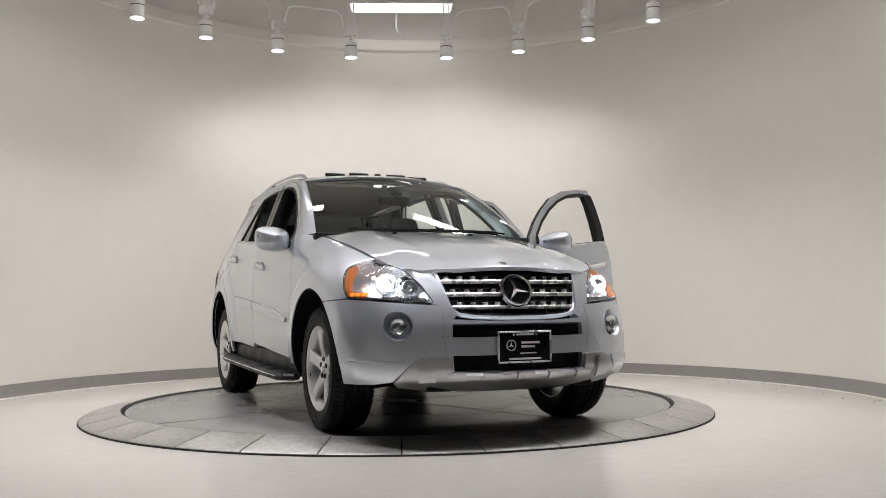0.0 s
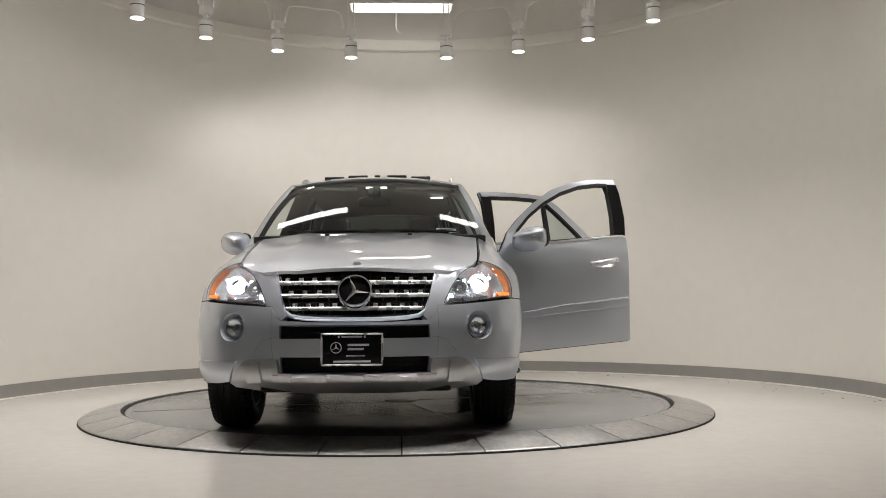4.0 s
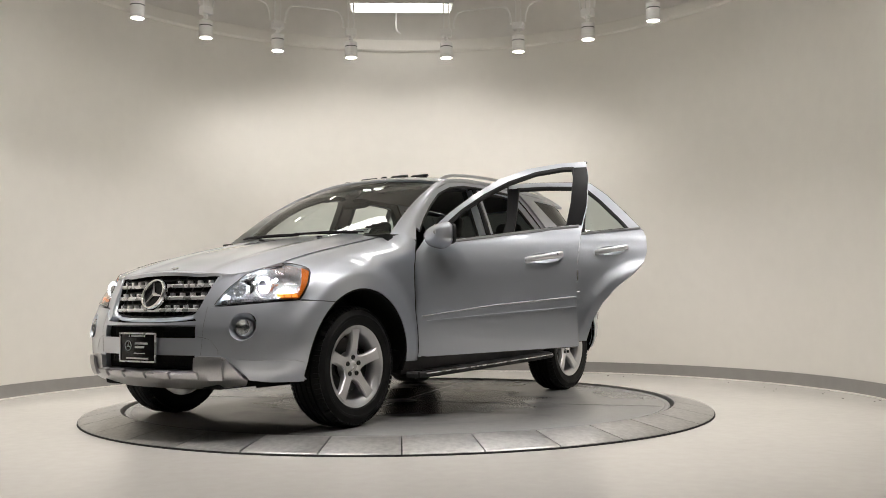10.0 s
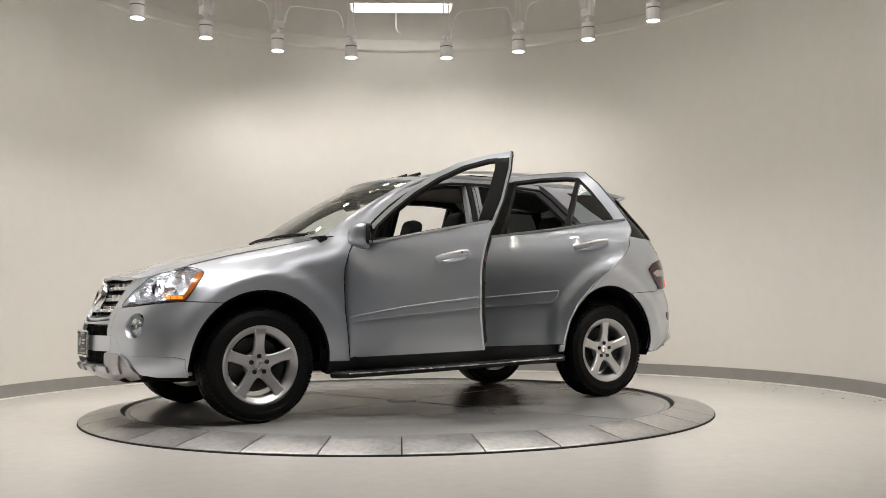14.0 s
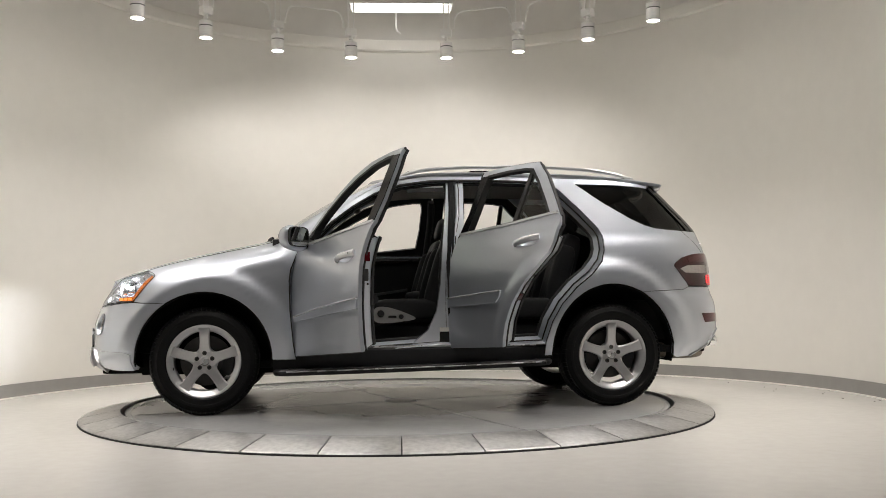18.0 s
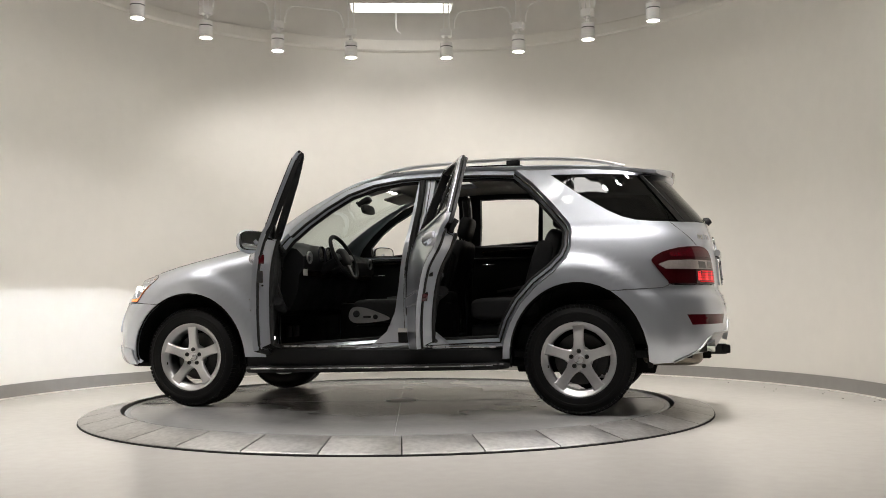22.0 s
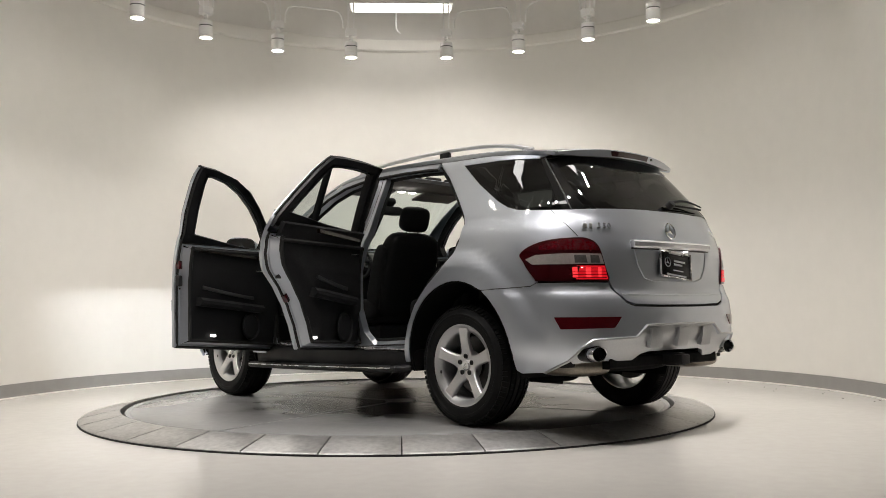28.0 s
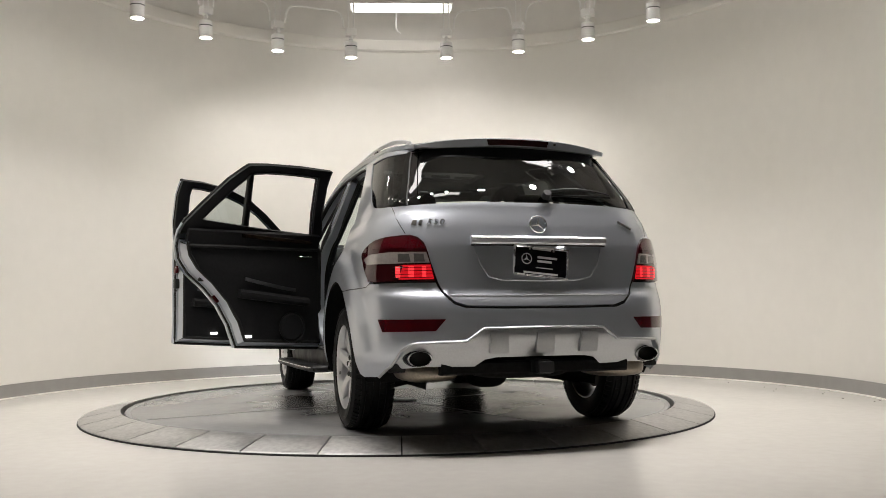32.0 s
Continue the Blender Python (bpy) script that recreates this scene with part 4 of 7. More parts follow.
    part("wood_trim", sweep([fr(x0 + (x1 - x0) * k / 8, wz + 0.03 * k / 8) for k in range(9)], rect_section(0.02, 0.028)), M_WOOD, door, "dark polished wood strip")
    fr = sgn_side(s, -0.152)
    az = 0.83 if front else 0.88
    part("pull_strip", sweep([fr(x0 - 0.12 + (x1 - x0 + 0.16) * k / 8, az + 0.075 * (k / 8) ** 1.2 - 0.02) for k in range(9)], rect_section(0.010, 0.024)), M_DOORALU, door, "satin aluminium grab strip")
    fr = sgn_side(s, -0.15)
    part("armrest", sweep([fr(x0 - 0.02 + (x1 - x0 + 0.02) * k / 8, az - 0.105 + 0.06 * k / 8) for k in range(9)], rect_section(0.075, 0.06, 0.02)), M_LEATHER, door)
    fr = sgn_side(s, -0.14)
    c = fr(x0 - 0.14, 0.60)
    bm = lathe([(0, 0.0), (0.085, 0.0), (0.10, 0.012), (0.108, 0.0)], 32, "Y")
    bmesh.ops.translate(bm, verts=bm.verts, vec=c - Vector((0, 0.002 * s, 0)))
    part("speaker", bm, M_LEATHER, door)
    c = fr(x0 - 0.05, wz - 0.10)
    part("inner_handle", sweep([c + Vector((0.05 - 0.1 * k / 5, -0.012 * s * math.sin(math.pi * k / 5), 0)) for k in range(6)], circle_section(0.007, 8)), M_CHROME, door)
    xx = (x0 + x1) / 2 + 0.1
    c = sgn_side(s, -0.116)(xx - 0.285, 0.54)
    part("door_lamp", box_bm(0.055, 0.012, 0.018, 0.003, c), M_DOORLAMP, door, "lit white courtesy lamp")
    # latch and red marker on the shut face
    if front:
        lx, lz = -0.238, 0.93
        rx, rz = -0.236, 1.04
    else:
        lx, lz = -1.200, 0.955
        rx, rz = -1.094, 0.798
    c = sgn_side(s, -0.05)(lx, lz)
    part("latch", box_bm(0.045, 0.035, 0.075, 0.008, c), M_CALIPER, door)
    for k in range(3):
        sc = lathe([(0, 0.004), (0.006, 0.003), (0.007, 0.0)], 10, "X")
        bmesh.ops.translate(sc, verts=sc.verts, vec=sgn_side(s, -0.066 + 0.004 * k)(lx - 0.012 if front else lx + 0.085 - 0.028 * k, lz - 0.055 + 0.022 * k))
        part("screw", sc, M_GAP, door)
    c = sgn_side(s, -0.045)(rx - (0.012 if front else 0.0), rz)
    part("door_marker", box_bm(0.026, 0.036, 0.058, 0.004, c, Matrix.Rotation(0 if front else radians(-43), 4, "Y")), M_REDLENS, door, "dark red door marker lens")
    # mirror
    if front:
        bm = bmesh.new()
        bmesh.ops.create_uvsphere(bm, u_segments=28, v_segments=18, radius=1.0)
        for v in bm.verts:
            x, y, z = v.co
            q = lambda a, p: math.copysign(abs(a) ** p, a)
            x, y, z = q(x, 0.85), q(y, 0.66), q(z, 0.62)
            taper = 1 - 0.22 * max(0.0, x) - 0.10 * max(0.0, -y)
            v.co = Vector((0.655 + (0.110 * x * (1 - 0.25 * max(0.0, y)) if x > 0 else 0.048 * x), 1.000 + 0.122 * y, 1.205 + 0.086 * z * taper + 0.012 * y))
            v.co.x += -0.05 * (v.co.y - 1.0)
        toe = Matrix.Translation((0.655, 0.93, 0)) @ Matrix.Rotation(radians(30), 4, "Z") @ Matrix.Translation((-0.655, -0.93, 0))
        bmesh.ops.transform(bm, matrix=Matrix.Diagonal((1, s, 1, 1)) @ toe, verts=bm.verts)
        bmesh.ops.recalc_face_normals(bm, faces=bm.faces[:])
        part("mirror_housing", bm, M_PAINT, door, "silver mirror housing")
        bm = box_bm(0.05, 0.12, 0.05, 0.015, (0.665, 0.915 * s, 1.165))
        part("mirror_foot", bm, M_BLACK, door)
        g = arc(1.010, 1.215, 0.106, 0.066, 0, 350, 35)
        g = [(y, z) for y, z in g]
        sq = [(1.01 + math.copysign(abs((y - 1.01) / 0.106) ** 0.55, y - 1.01) * 0.104, 1.215 + math.copysign(abs((z - 1.215) / 0.066) ** 0.55, z - 1.215) * 0.064) for y, z in g]
        def fm(y, z):
            p = toe @ Vector((0.6075 - 0.05 * (y - 1.0), y, z))
            return Vector((p.x, p.y * s, p.z))
        part("mirror_glass", panel_bm(sq, fm, 0.05, (), 0.004, centre=(2, 0, 1.2)), M_MIRROR, door, "silvered mirror glass")
        sq2 = [(1.01 + (y - 1.01) * 1.05, 1.215 + (z - 1.215) * 1.07) for y, z in sq]
        part("mirror_bezel", panel_bm(sq2, lambda y, z: fm(y, z) + Vector((-0.003, 0, 0)), 0.05, [[(1.01 + (y - 1.01) * 0.99, 1.215 + (z - 1.215) * 0.99) for y, z in sq]], 0.02, centre=(2, 0, 1.2)), M_BLACK, door)
        pth = []
        for k in range(9):
            a = k / 8
            q = toe @ Vector((0.752 - 0.018 * a * a - 0.05 * (0.16 * a - 0.08), 0.92 + 0.16 * a, 1.212 + 0.010 * a))
            pth.append((q.x, q.y * s, q.z))
        part("turn_signal", sweep(pth, rect_section(0.012, 0.022)), M_CLEARLENS, door, "clear turn signal strip")
    if open_angle:
        door.matrix_basis = Matrix.Translation(h) @ Matrix.Rotation(radians(-open_angle), 4, "Z") @ Matrix.Translation(-h)
    return door


def densify_open(pts, step):
    out = []
    for i in range(len(pts) - 1):
        a, b = Vector(pts[i]), Vector(pts[i + 1])
        k = max(1, int(math.ceil((b - a).length / step)))
        out += [a + (b - a) * (j / k) for j in range(k)]
    return out + [Vector(pts[-1])]


M_DOORALU = vary(principled("dim_brushed_trim", (0.16, 0.16, 0.165), 0.4, 0.9), 20, 0.05)
M_SHUT = principled("grey_panel_joint", (0.16, 0.165, 0.17), 0.4, 0.5)
M_BELT = vary(principled("bright_trim", (0.82, 0.83, 0.85), 0.2, 0.55), 20, 0.03)
M_PAPER = principled("white_paper", (0.75, 0.75, 0.73), 0.7)
M_DOORLAMP = glowing("courtesy_lamp", (1.0, 0.95, 0.9), 3.0)
M_REDLENS = vary(principled("dark_red_lens", (0.075, 0.003, 0.007), 0.12, Coat_Weight=0.6), 40, 0.1)
M_MIRROR = principled("mirror_silver", (0.80, 0.82, 0.80), 0.01, 1.0)
M_CLEARLENS = principled("clear_ribbed_lens", (0.75, 0.76, 0.78), 0.12, 0.5, Coat_Weight=1.0)

for s_ in (1, -1):
    build_door(True, s_, 67 if s_ > 0 else 0)
    build_door(False, s_, 65 if s_ > 0 else 0)


def build_openings():
    for out in (FD_OUT, RD_OUT):
        o2 = inset_loop(out, -0.004)
        _, loop, _mid = jamb("door_jamb", o2, 0.062, 0.075, M_PAINT, CAR, 1)
        tube([loop[i] for i in range(0, len(loop), 1)], 0.013, M_SEAL, "opening_seal", CAR, True, 8, "black rubber seal round a door opening")
        B = [sgn_side(1, -0.035)(*p) for p in inset_loop(smooth_loop(out), 0.022)]
        tube(B, 0.006, M_SEAL, "jamb_seal", CAR, True, 6)
    pil = [(0.02, 0.462), (-0.10, 0.56), (-0.165, 0.70), (-0.195, 0.90), (-0.215, 1.15), (-0.25, 1.40), (-0.275, 1.66), (-0.40, 1.66), (-0.385, 1.30), (-0.365, 1.0), (-0.38, 0.72), (-0.44, 0.56), (-0.56, 0.462)]
    # black tube added as the shaded gap between fender and open front door
    tube([side(x + 0.006, z, -0.002) for x, z in densify_open(FD_LOW, 0.05)], 0.005, M_SEAL, "hinge_gap_shade", CAR)
    part("b_pillar", panel_bm(pil, sgn_side(1, -0.030), 0.05, (), 0.05), M_PAINT, CAR, "silver centre pillar between the open doors")
    part("pillar_label", panel_bm([(-0.185, 0.48), (-0.285, 0.48), (-0.285, 0.585), (-0.185, 0.585)], sgn_side(1, -0.028), 0.06, (), 0), M_GLOSSBLACK, CAR, "black and white tyre label")
    part("pillar_label_head", panel_bm([(-0.185, 0.555), (-0.265, 0.555), (-0.265, 0.585), (-0.185, 0.585)], sgn_side(1, -0.0265), 0.06, (), 0), M_PAPER, CAR)
    # flange over the two openings, with its seal
    top = [Vector(p) for p in ((0.70, 1.29), (0.60, 1.385), (0.45, 1.50), (0.28, 1.606), (0.08, 1.676), (-0.14, 1.709), (-0.335, 1.716), (-0.60, 1.718), (-0.85, 1.712), (-0.99, 1.702))]
    low = []
    for i, p in enumerate(top):
        t = (top[min(i + 1, len(top) - 1)] - top[max(i - 1, 0)]).normalized()
        low.append(p + Vector((-t.y, t.x)) * 0.042)
    part("roof_flange", panel_bm([tuple(p) for p in top] + [tuple(p) for p in low[::-1]], sgn_side(1, -0.006), 0.03, (), 0.012), M_PAINT, CAR)
    tube([sgn_side(1, -0.014)(*p) for p in densify_open(low, 0.05)], 0.011, M_SEAL, "flange_seal", CAR)
    # sill with a bright tread strip, rocker and step on both sides
    for s in (1, -1):
        prof = [(0.80, 0.30), (0.895, 0.29), (0.905, 0.36), (0.902, 0.430), (0.885, 0.446), (0.80, 0.452)]
        bm = bmesh.new()
        A = [bm.verts.new((0.99, y * s, z if z > 0.4 else z)) for y, z in prof]
        B = [bm.verts.new((-1.0, y * s, z + (0.004 if z > 0.4 else 0.03))) for y, z in prof]
        for i in range(len(prof)):
            j = (i + 1) % len(prof)
            bm.faces.new((A[i], A[j], B[j], B[i]))
        bm.faces.new(A)
        bm.faces.new(B[::-1])
        bmesh.ops.recalc_face_normals(bm, faces=bm.faces[:])
        part("rocker", bm, M_BLACK, CAR, "black plastic rocker cover")
        part("sill_strip", box_bm(1.78, 0.075, 0.012, 0.003, (0.0, 0.855 * s, 0.4535)), M_SATIN, CAR)
        path = catmull([(0.93, 0.90 * s, 0.286), (0.89, 0.955 * s, 0.288), (0.80, 0.975 * s, 0.290), (0.0, 0.978 * s, 0.305), (-0.80, 0.975 * s, 0.325), (-0.90, 0.955 * s, 0.330), (-0.94, 0.90 * s, 0.333)], 6)
        part("step", sweep(path, rect_section(0.13, 0.042, 0.012)), M_BLACK, CAR, "black running board")
        trimp = [(p[0], p[1] + 0.066 * s * (1 if 0.1 < k < len(path) else 1), p[2] + 0.008) for k, p in enumerate(path)][3:-3]
        part("step_trim", sweep(trimp, rect_section(0.005, 0.007)), M_SATIN, CAR, "bright strip along the running board")
        for k in range(6):
            x = 0.75 - 0.3 * k
            part("tread_rib", box_bm(0.26, 0.07, 0.005, 0.002, (x, 0.955 * s, 0.312 + 0.0215 * (0.75 - x) / 1.6)), M_RUBBER, CAR)


build_openings()


# ---------- cabin ----------
def soft_box(sx, sy, sz, at, m=None, power=0.55, nu=20, nv=14):
    """A cushion: a rounded block."""
    bm = bmesh.new()
    bmesh.ops.create_uvsphere(bm, u_segments=nu, v_segments=nv, radius=1.0)
    for v in bm.verts:
        x, y, z = (math.copysign(abs(c) ** power, c) for c in v.co)
        v.co = Vector((x * sx / 2, y * sy / 2, z * sz / 2))
    bmesh.ops.transform(bm, matrix=Matrix.Translation(at) @ (m or Matrix()), verts=bm.verts)
    return bm


def build_seat(x, y, front=True):
    seat = new("seat" if front else "rear_seat")
    seat.parent = CAR
    seat.matrix_basis = pose(x, y, 0)
    tilt = Matrix.Rotation(radians(-16), 4, "Y")
    part("cushion", soft_box(0.54, 0.50, 0.15, (0.20, 0, 0.69), Matrix.Rotation(radians(-5), 4, "Y"), 0.42), M_LEATHER, seat)
    for s in (1, -1):
        part("bolster", soft_box(0.50, 0.10, 0.16, (0.20, 0.225 * s, 0.715), None, 0.5), M_LEATHER, seat)
        part("back_bolster", soft_box(0.15, 0.11, 0.50, (-0.045, 0.215 * s, 0.95), tilt, 0.5), M_LEATHER, seat)
    part("backrest", soft_box(0.15, 0.50, 0.66, (-0.09, 0, 0.965), tilt, 0.42), M_LEATHER, seat)
    part("headrest", soft_box(0.11, 0.25, 0.19, (-0.195, 0, 1.385), tilt, 0.55), M_LEATHER, seat)
    for s in (1, -1):
        part("headrest_post", sweep([(-0.15, 0.055 * s, 1.24), (-0.185, 0.055 * s, 1.36)], circle_section(0.006, 8)), M_CHROME, seat)
    part("base", box_bm(0.50, 0.44, 0.20, 0.03, (0.20, 0, 0.50)), M_BLACK, seat)
    if front:
        o = 1 if y > 0 else -1
        poly = [(0.46, 0.65), (0.455, 0.705), (0.42, 0.735), (0.34, 0.730), (0.23, 0.695), (0.14, 0.650), (0.22, 0.628), (0.40, 0.615)]
        poly = catmull([(a, b) for a, b in poly], 3, True)
        part("control_panel", panel_bm(poly, lambda a, b: Vector((a, 0.288 * o, b)), 0.05, (), 0.012, centre=(0.2, 0, 0.62)), M_ALU, seat, "satin silver seat control plate")
        for cx, cz, r in ((0.40, 0.685, 0.026), (0.25, 0.662, 0.018)):
            bm = lathe([(0, 0.012), (r * 0.8, 0.012), (r, 0.006), (r, 0)], 24, "Y")
            bmesh.ops.transform(bm, matrix=Matrix.Translation((cx, 0.289 * o, cz)) @ Matrix.Diagonal((1, o, 1, 1)), verts=bm.verts)
            bmesh.ops.recalc_face_normals(bm, faces=bm.faces[:])
            part("seat_knob", bm, M_BLACK, seat)
        part("seat_switch", box_bm(0.06, 0.012, 0.016, 0.004, (0.315, 0.293 * o, 0.662)), M_BLACK, seat)
    return seat


def build_cabin():
    part("carpet", box_bm(3.15, 1.62, 0.05, 0.01, (-0.62, 0, 0.405)), M_CARPET, CAR, "black carpet")
    part("firewall", box_bm(0.06, 1.60, 0.85, 0.01, (0.97, 0, 0.80)), M_BLACK, CAR)
    part("cargo_floor", box_bm(0.85, 1.45, 0.30, 0.02, (-1.85, 0, 0.62)), M_CARPET, CAR)
    # dashboard
    prof = [(0.98, 1.205), (0.80, 1.205), (0.66, 1.175), (0.605, 1.12), (0.60, 1.04), (0.64, 0.98), (0.65, 0.86), (0.72, 0.72), (0.98, 0.66)]
    bm = bmesh.new()
    rows = []
    for k in range(25):
        y = -0.76 + 1.52 * k / 24
        bump = 0.045 * math.exp(-((y - 0.37) / 0.20) ** 4)
        rows.append([bm.verts.new((x - (0.02 if 1.0 < z < 1.2 else 0) * math.exp(-(y / 0.16) ** 4), y, z + (bump if z > 1.15 and x < 0.9 else 0))) for x, z in prof])
    for i in range(24):
        for j in range(len(prof) - 1):
            bm.faces.new((rows[i][j], rows[i][j + 1], rows[i + 1][j + 1], rows[i + 1][j]))
    bm.faces.new(rows[0])
    bm.faces.new(rows[-1][::-1])
    bmesh.ops.recalc_face_normals(bm, faces=bm.faces[:])
    dash = part("dashboard", bm, M_BLACK, CAR, "black soft dashboard")
    for y in (0.66, -0.66, 0.10, -0.10):
        bm = lathe([(0.035, 0.0), (0.047, 0.0), (0.05, 0.008), (0.045, 0.014), (0.036, 0.01), (0.03, -0.01), (0, -0.012)], 28, "X")
        bmesh.ops.transform(bm, matrix=Matrix.Translation((0.605 if abs(y) > 0.3 else 0.585, y, 1.115)) @ Matrix.Rotation(math.pi, 4, "Z"), verts=bm.verts)
        part("air_vent", bm, M_ALU, dash)
    for y in (0.30, 0.44):
        bm = lathe([(0, 0.0), (0.058, 0.0), (0.062, 0.012), (0.066, 0.0)], 32, "X")
        bmesh.ops.transform(bm, matrix=Matrix.Translation((0.598, y, 1.15)) @ Matrix.Rotation(math.pi, 4, "Z"), verts=bm.verts)
        part("dial", bm, M_DIAL, dash, "round instrument dial with a faint blue glow")
    part("dash_wood", sweep([(0.622, 0.72 - 1.44 * k / 10, 0.995) for k in range(11)], rect_section(0.02, 0.05)), M_WOOD, dash)
    part("centre_screen", box_bm(0.015, 0.20, 0.12, 0.01, (0.605, 0, 1.03)), M_GLOSSBLACK, dash)
    part("service_label", box_bm(0.004, 0.075, 0.05, 0.001, (0.60, 0.735, 1.0)), M_PAPER, dash, "small white service sticker")
    # steering wheel
    wheel = new("steering_wheel")
    wheel.parent = CAR
    wheel.matrix_basis = pose(0.435, 0.37, 1.125, 0, -63, 0)
    bm = sweep([(0.185 * math.cos(2 * math.pi * k / 40), 0.185 * math.sin(2 * math.pi * k / 40), 0) for k in range(40)], circle_section(0.016, 10), None, True)
    part("wheel_rim", bm, M_LEATHER, wheel, "black leather rim")
    part("airbag_cover", soft_box(0.15, 0.17, 0.06, (0, 0, 0.0), None, 0.6), M_BLACK, wheel)
    for a in (0, 180, 270):
        c, s = math.cos(radians(a)), math.sin(radians(a))
        part("wheel_spoke", sweep([(0.06 * s, 0.06 * c, 0), (0.18 * s, 0.18 * c, 0)] if a != 270 else [(-0.06, 0, 0), (-0.18, 0, 0)], rect_section(0.05, 0.02)), M_DOORALU, wheel)
    part("column", sweep([(0.0, 0, -0.02), (0.0, 0, -0.22)], circle_section(0.04, 12), None, False, (1, 0, 0)), M_BLACK, wheel)
    # console
    part("console", box_bm(0.95, 0.24, 0.34, 0.04, (0.10, 0, 0.60), None), M_BLACK, CAR)
    part("console_wood", box_bm(0.45, 0.18, 0.012, 0.004, (0.30, 0, 0.775)), M_WOOD, CAR)
    part("armrest_box", soft_box(0.36, 0.22, 0.12, (-0.20, 0, 0.80), None, 0.45), M_LEATHER, CAR)
    # seats
    for y in (0.37, -0.37):
        build_seat(-0.18, y)
    for y in (0.40, -0.40):
        build_seat(-1.10, y, False)
    part("centre_backrest", soft_box(0.15, 0.32, 0.60, (-1.19, 0, 0.94), Matrix.Rotation(radians(-16), 4, "Y"), 0.4), M_LEATHER, CAR)
    # headlining with the roof's opening
    rect = [(0.14, -0.98), (0.14, 0.98), (-1.93, 0.98), (-1.93, -0.98)]
    sun = [(-0.10, -0.58), (-0.10, 0.58), (-0.48, 0.58), (-0.48, -0.58)]
    part("headliner", panel_bm(rect, lambda a, b: ROOF(a, b) + Vector((0, 0, -0.045)), 0.09, [sun], 0.0, centre=(-0.8, 0, 3.0)), M_LINER, CAR, "grey fabric headlining")
    ring = densify([(-0.06, -0.60), (-0.06, 0.60), (-0.52, 0.60), (-0.52, -0.60)], 0.1)
    A = [ROOF(p[0], p[1]) + Vector((0, 0, -0.004)) for p in ring]
    B = [ROOF(-0.29 + (p[0] + 0.29) * 0.83, p[1] * 0.967) + Vector((0, 0, -0.047)) for p in ring]
    bm = strip_bm(A, B)
    bmesh.ops.recalc_face_normals(bm, faces=bm.faces[:])
    part("sunroof_frame", bm, M_BLACK, CAR)
    # slid-back glass and the wind deflector of five black blades
    pane = [(-0.50, -0.62), (-0.50, 0.62), (-1.0, 0.62), (-1.0, -0.62)]
    part("sunroof_panel", panel_bm(pane, lambda a, b: ROOF(a, b) + Vector((0, 0, 0.022 * (1 if a > -0.98 else 0.6))), 0.08, (), 0.015, centre=(-0.7, 0, 0)), M_GLOSSBLACK, CAR, "dark sunroof glass slid open")
    for y, w in ((-0.345, 0.155), (-0.155, 0.155), (0.0, 0.045), (0.155, 0.155), (0.345, 0.155)):
        p = ROOF(-0.045, y / 0.64)
        part("deflector_blade", box_bm(0.03, w, 0.022, 0.006, p + Vector((0, 0, 0.010)), Matrix.Rotation(radians(25), 4, "Y")), M_BLACK, CAR)
    # lamps, mirror, visors
    for y in (0.055, -0.055):
        part("reading_lamp", box_bm(0.04, 0.055, 0.012, 0.004, (0.16, y, 1.668)), M_DOORLAMP, CAR, "lit reading lamp in the headlining")
    part("rear_reading_lamp", box_bm(0.05, 0.11, 0.012, 0.004, (-0.72, 0.48, 1.688)), M_DOORLAMP, CAR, "lit reading lamp in the headlining")
    part("rear_view_mirror", soft_box(0.05, 0.25, 0.075, (0.37, 0.0, 1.535), Matrix.Rotation(radians(12), 4, "Y"), 0.5), M_BLACK, CAR)
    part("mirror_stem", sweep([(0.40, 0, 1.55), (0.47, 0, 1.60)], circle_section(0.012, 8)), M_BLACK, CAR)
    part("sensor_cover", soft_box(0.12, 0.10, 0.05, (0.40, 0, 1.60), Matrix.Rotation(radians(30), 4, "Y"), 0.5), M_BLACK, CAR)
    for y in (0.36, -0.36):
        part("sun_visor", box_bm(0.17, 0.42, 0.018, 0.006, (0.20, y, 1.652), Matrix.Rotation(radians(14), 4, "Y")), M_LINER, CAR)
    part("screen_sticker", panel_bm([(0.60, 0.04), (0.78, 0.04), (0.78, 0.10), (0.60, 0.10)], lambda a, b: SCREEN(a, b) + Vector((-0.004, 0, -0.006)), 0.05, (), 0, centre=(0, 0, 0.5)), M_PAPER, CAR, "white paper sticker inside the windscreen")
    for k in range(2):
        part("sticker_print", panel_bm([(0.62, 0.055 + 0.02 * k), (0.76, 0.055 + 0.02 * k), (0.76, 0.063 + 0.02 * k), (0.62, 0.063 + 0.02 * k)], lambda a, b: SCREEN(a, b) + Vector((-0.002, 0, -0.003)), 0.05, (), 0, centre=(0, 0, 0.5)), M_GLOSSBLACK, CAR)
    # inner pillars
    for s in (1, -1):
        path = [side(x, z, -0.075) for x, z in ((-0.31, 1.66), (-0.305, 1.45), (-0.28, 1.2), (-0.265, 1.0), (-0.27, 0.7), (-0.30, 0.45))]
        part("b_pillar_trim", sweep([(p.x, p.y * s, p.z) for p in path], rect_section(0.05, 0.12, 0.012), None, False, (0, s, 0)), M_BLACK, CAR)
        # lining behind the rear doors
        q = [(-1.43, 0.93), (-1.43, 1.20), (-1.36, 1.36), (-1.10, 1.64), (-1.9, 1.63), (-2.12, 1.30), (-2.28, 1.10), (-2.25, 0.93)]
        qh = [(-1.30, 1.636), (-1.66, 1.40), (-1.84, 1.325), (-2.08, 1.315), (-1.90, 1.61)]
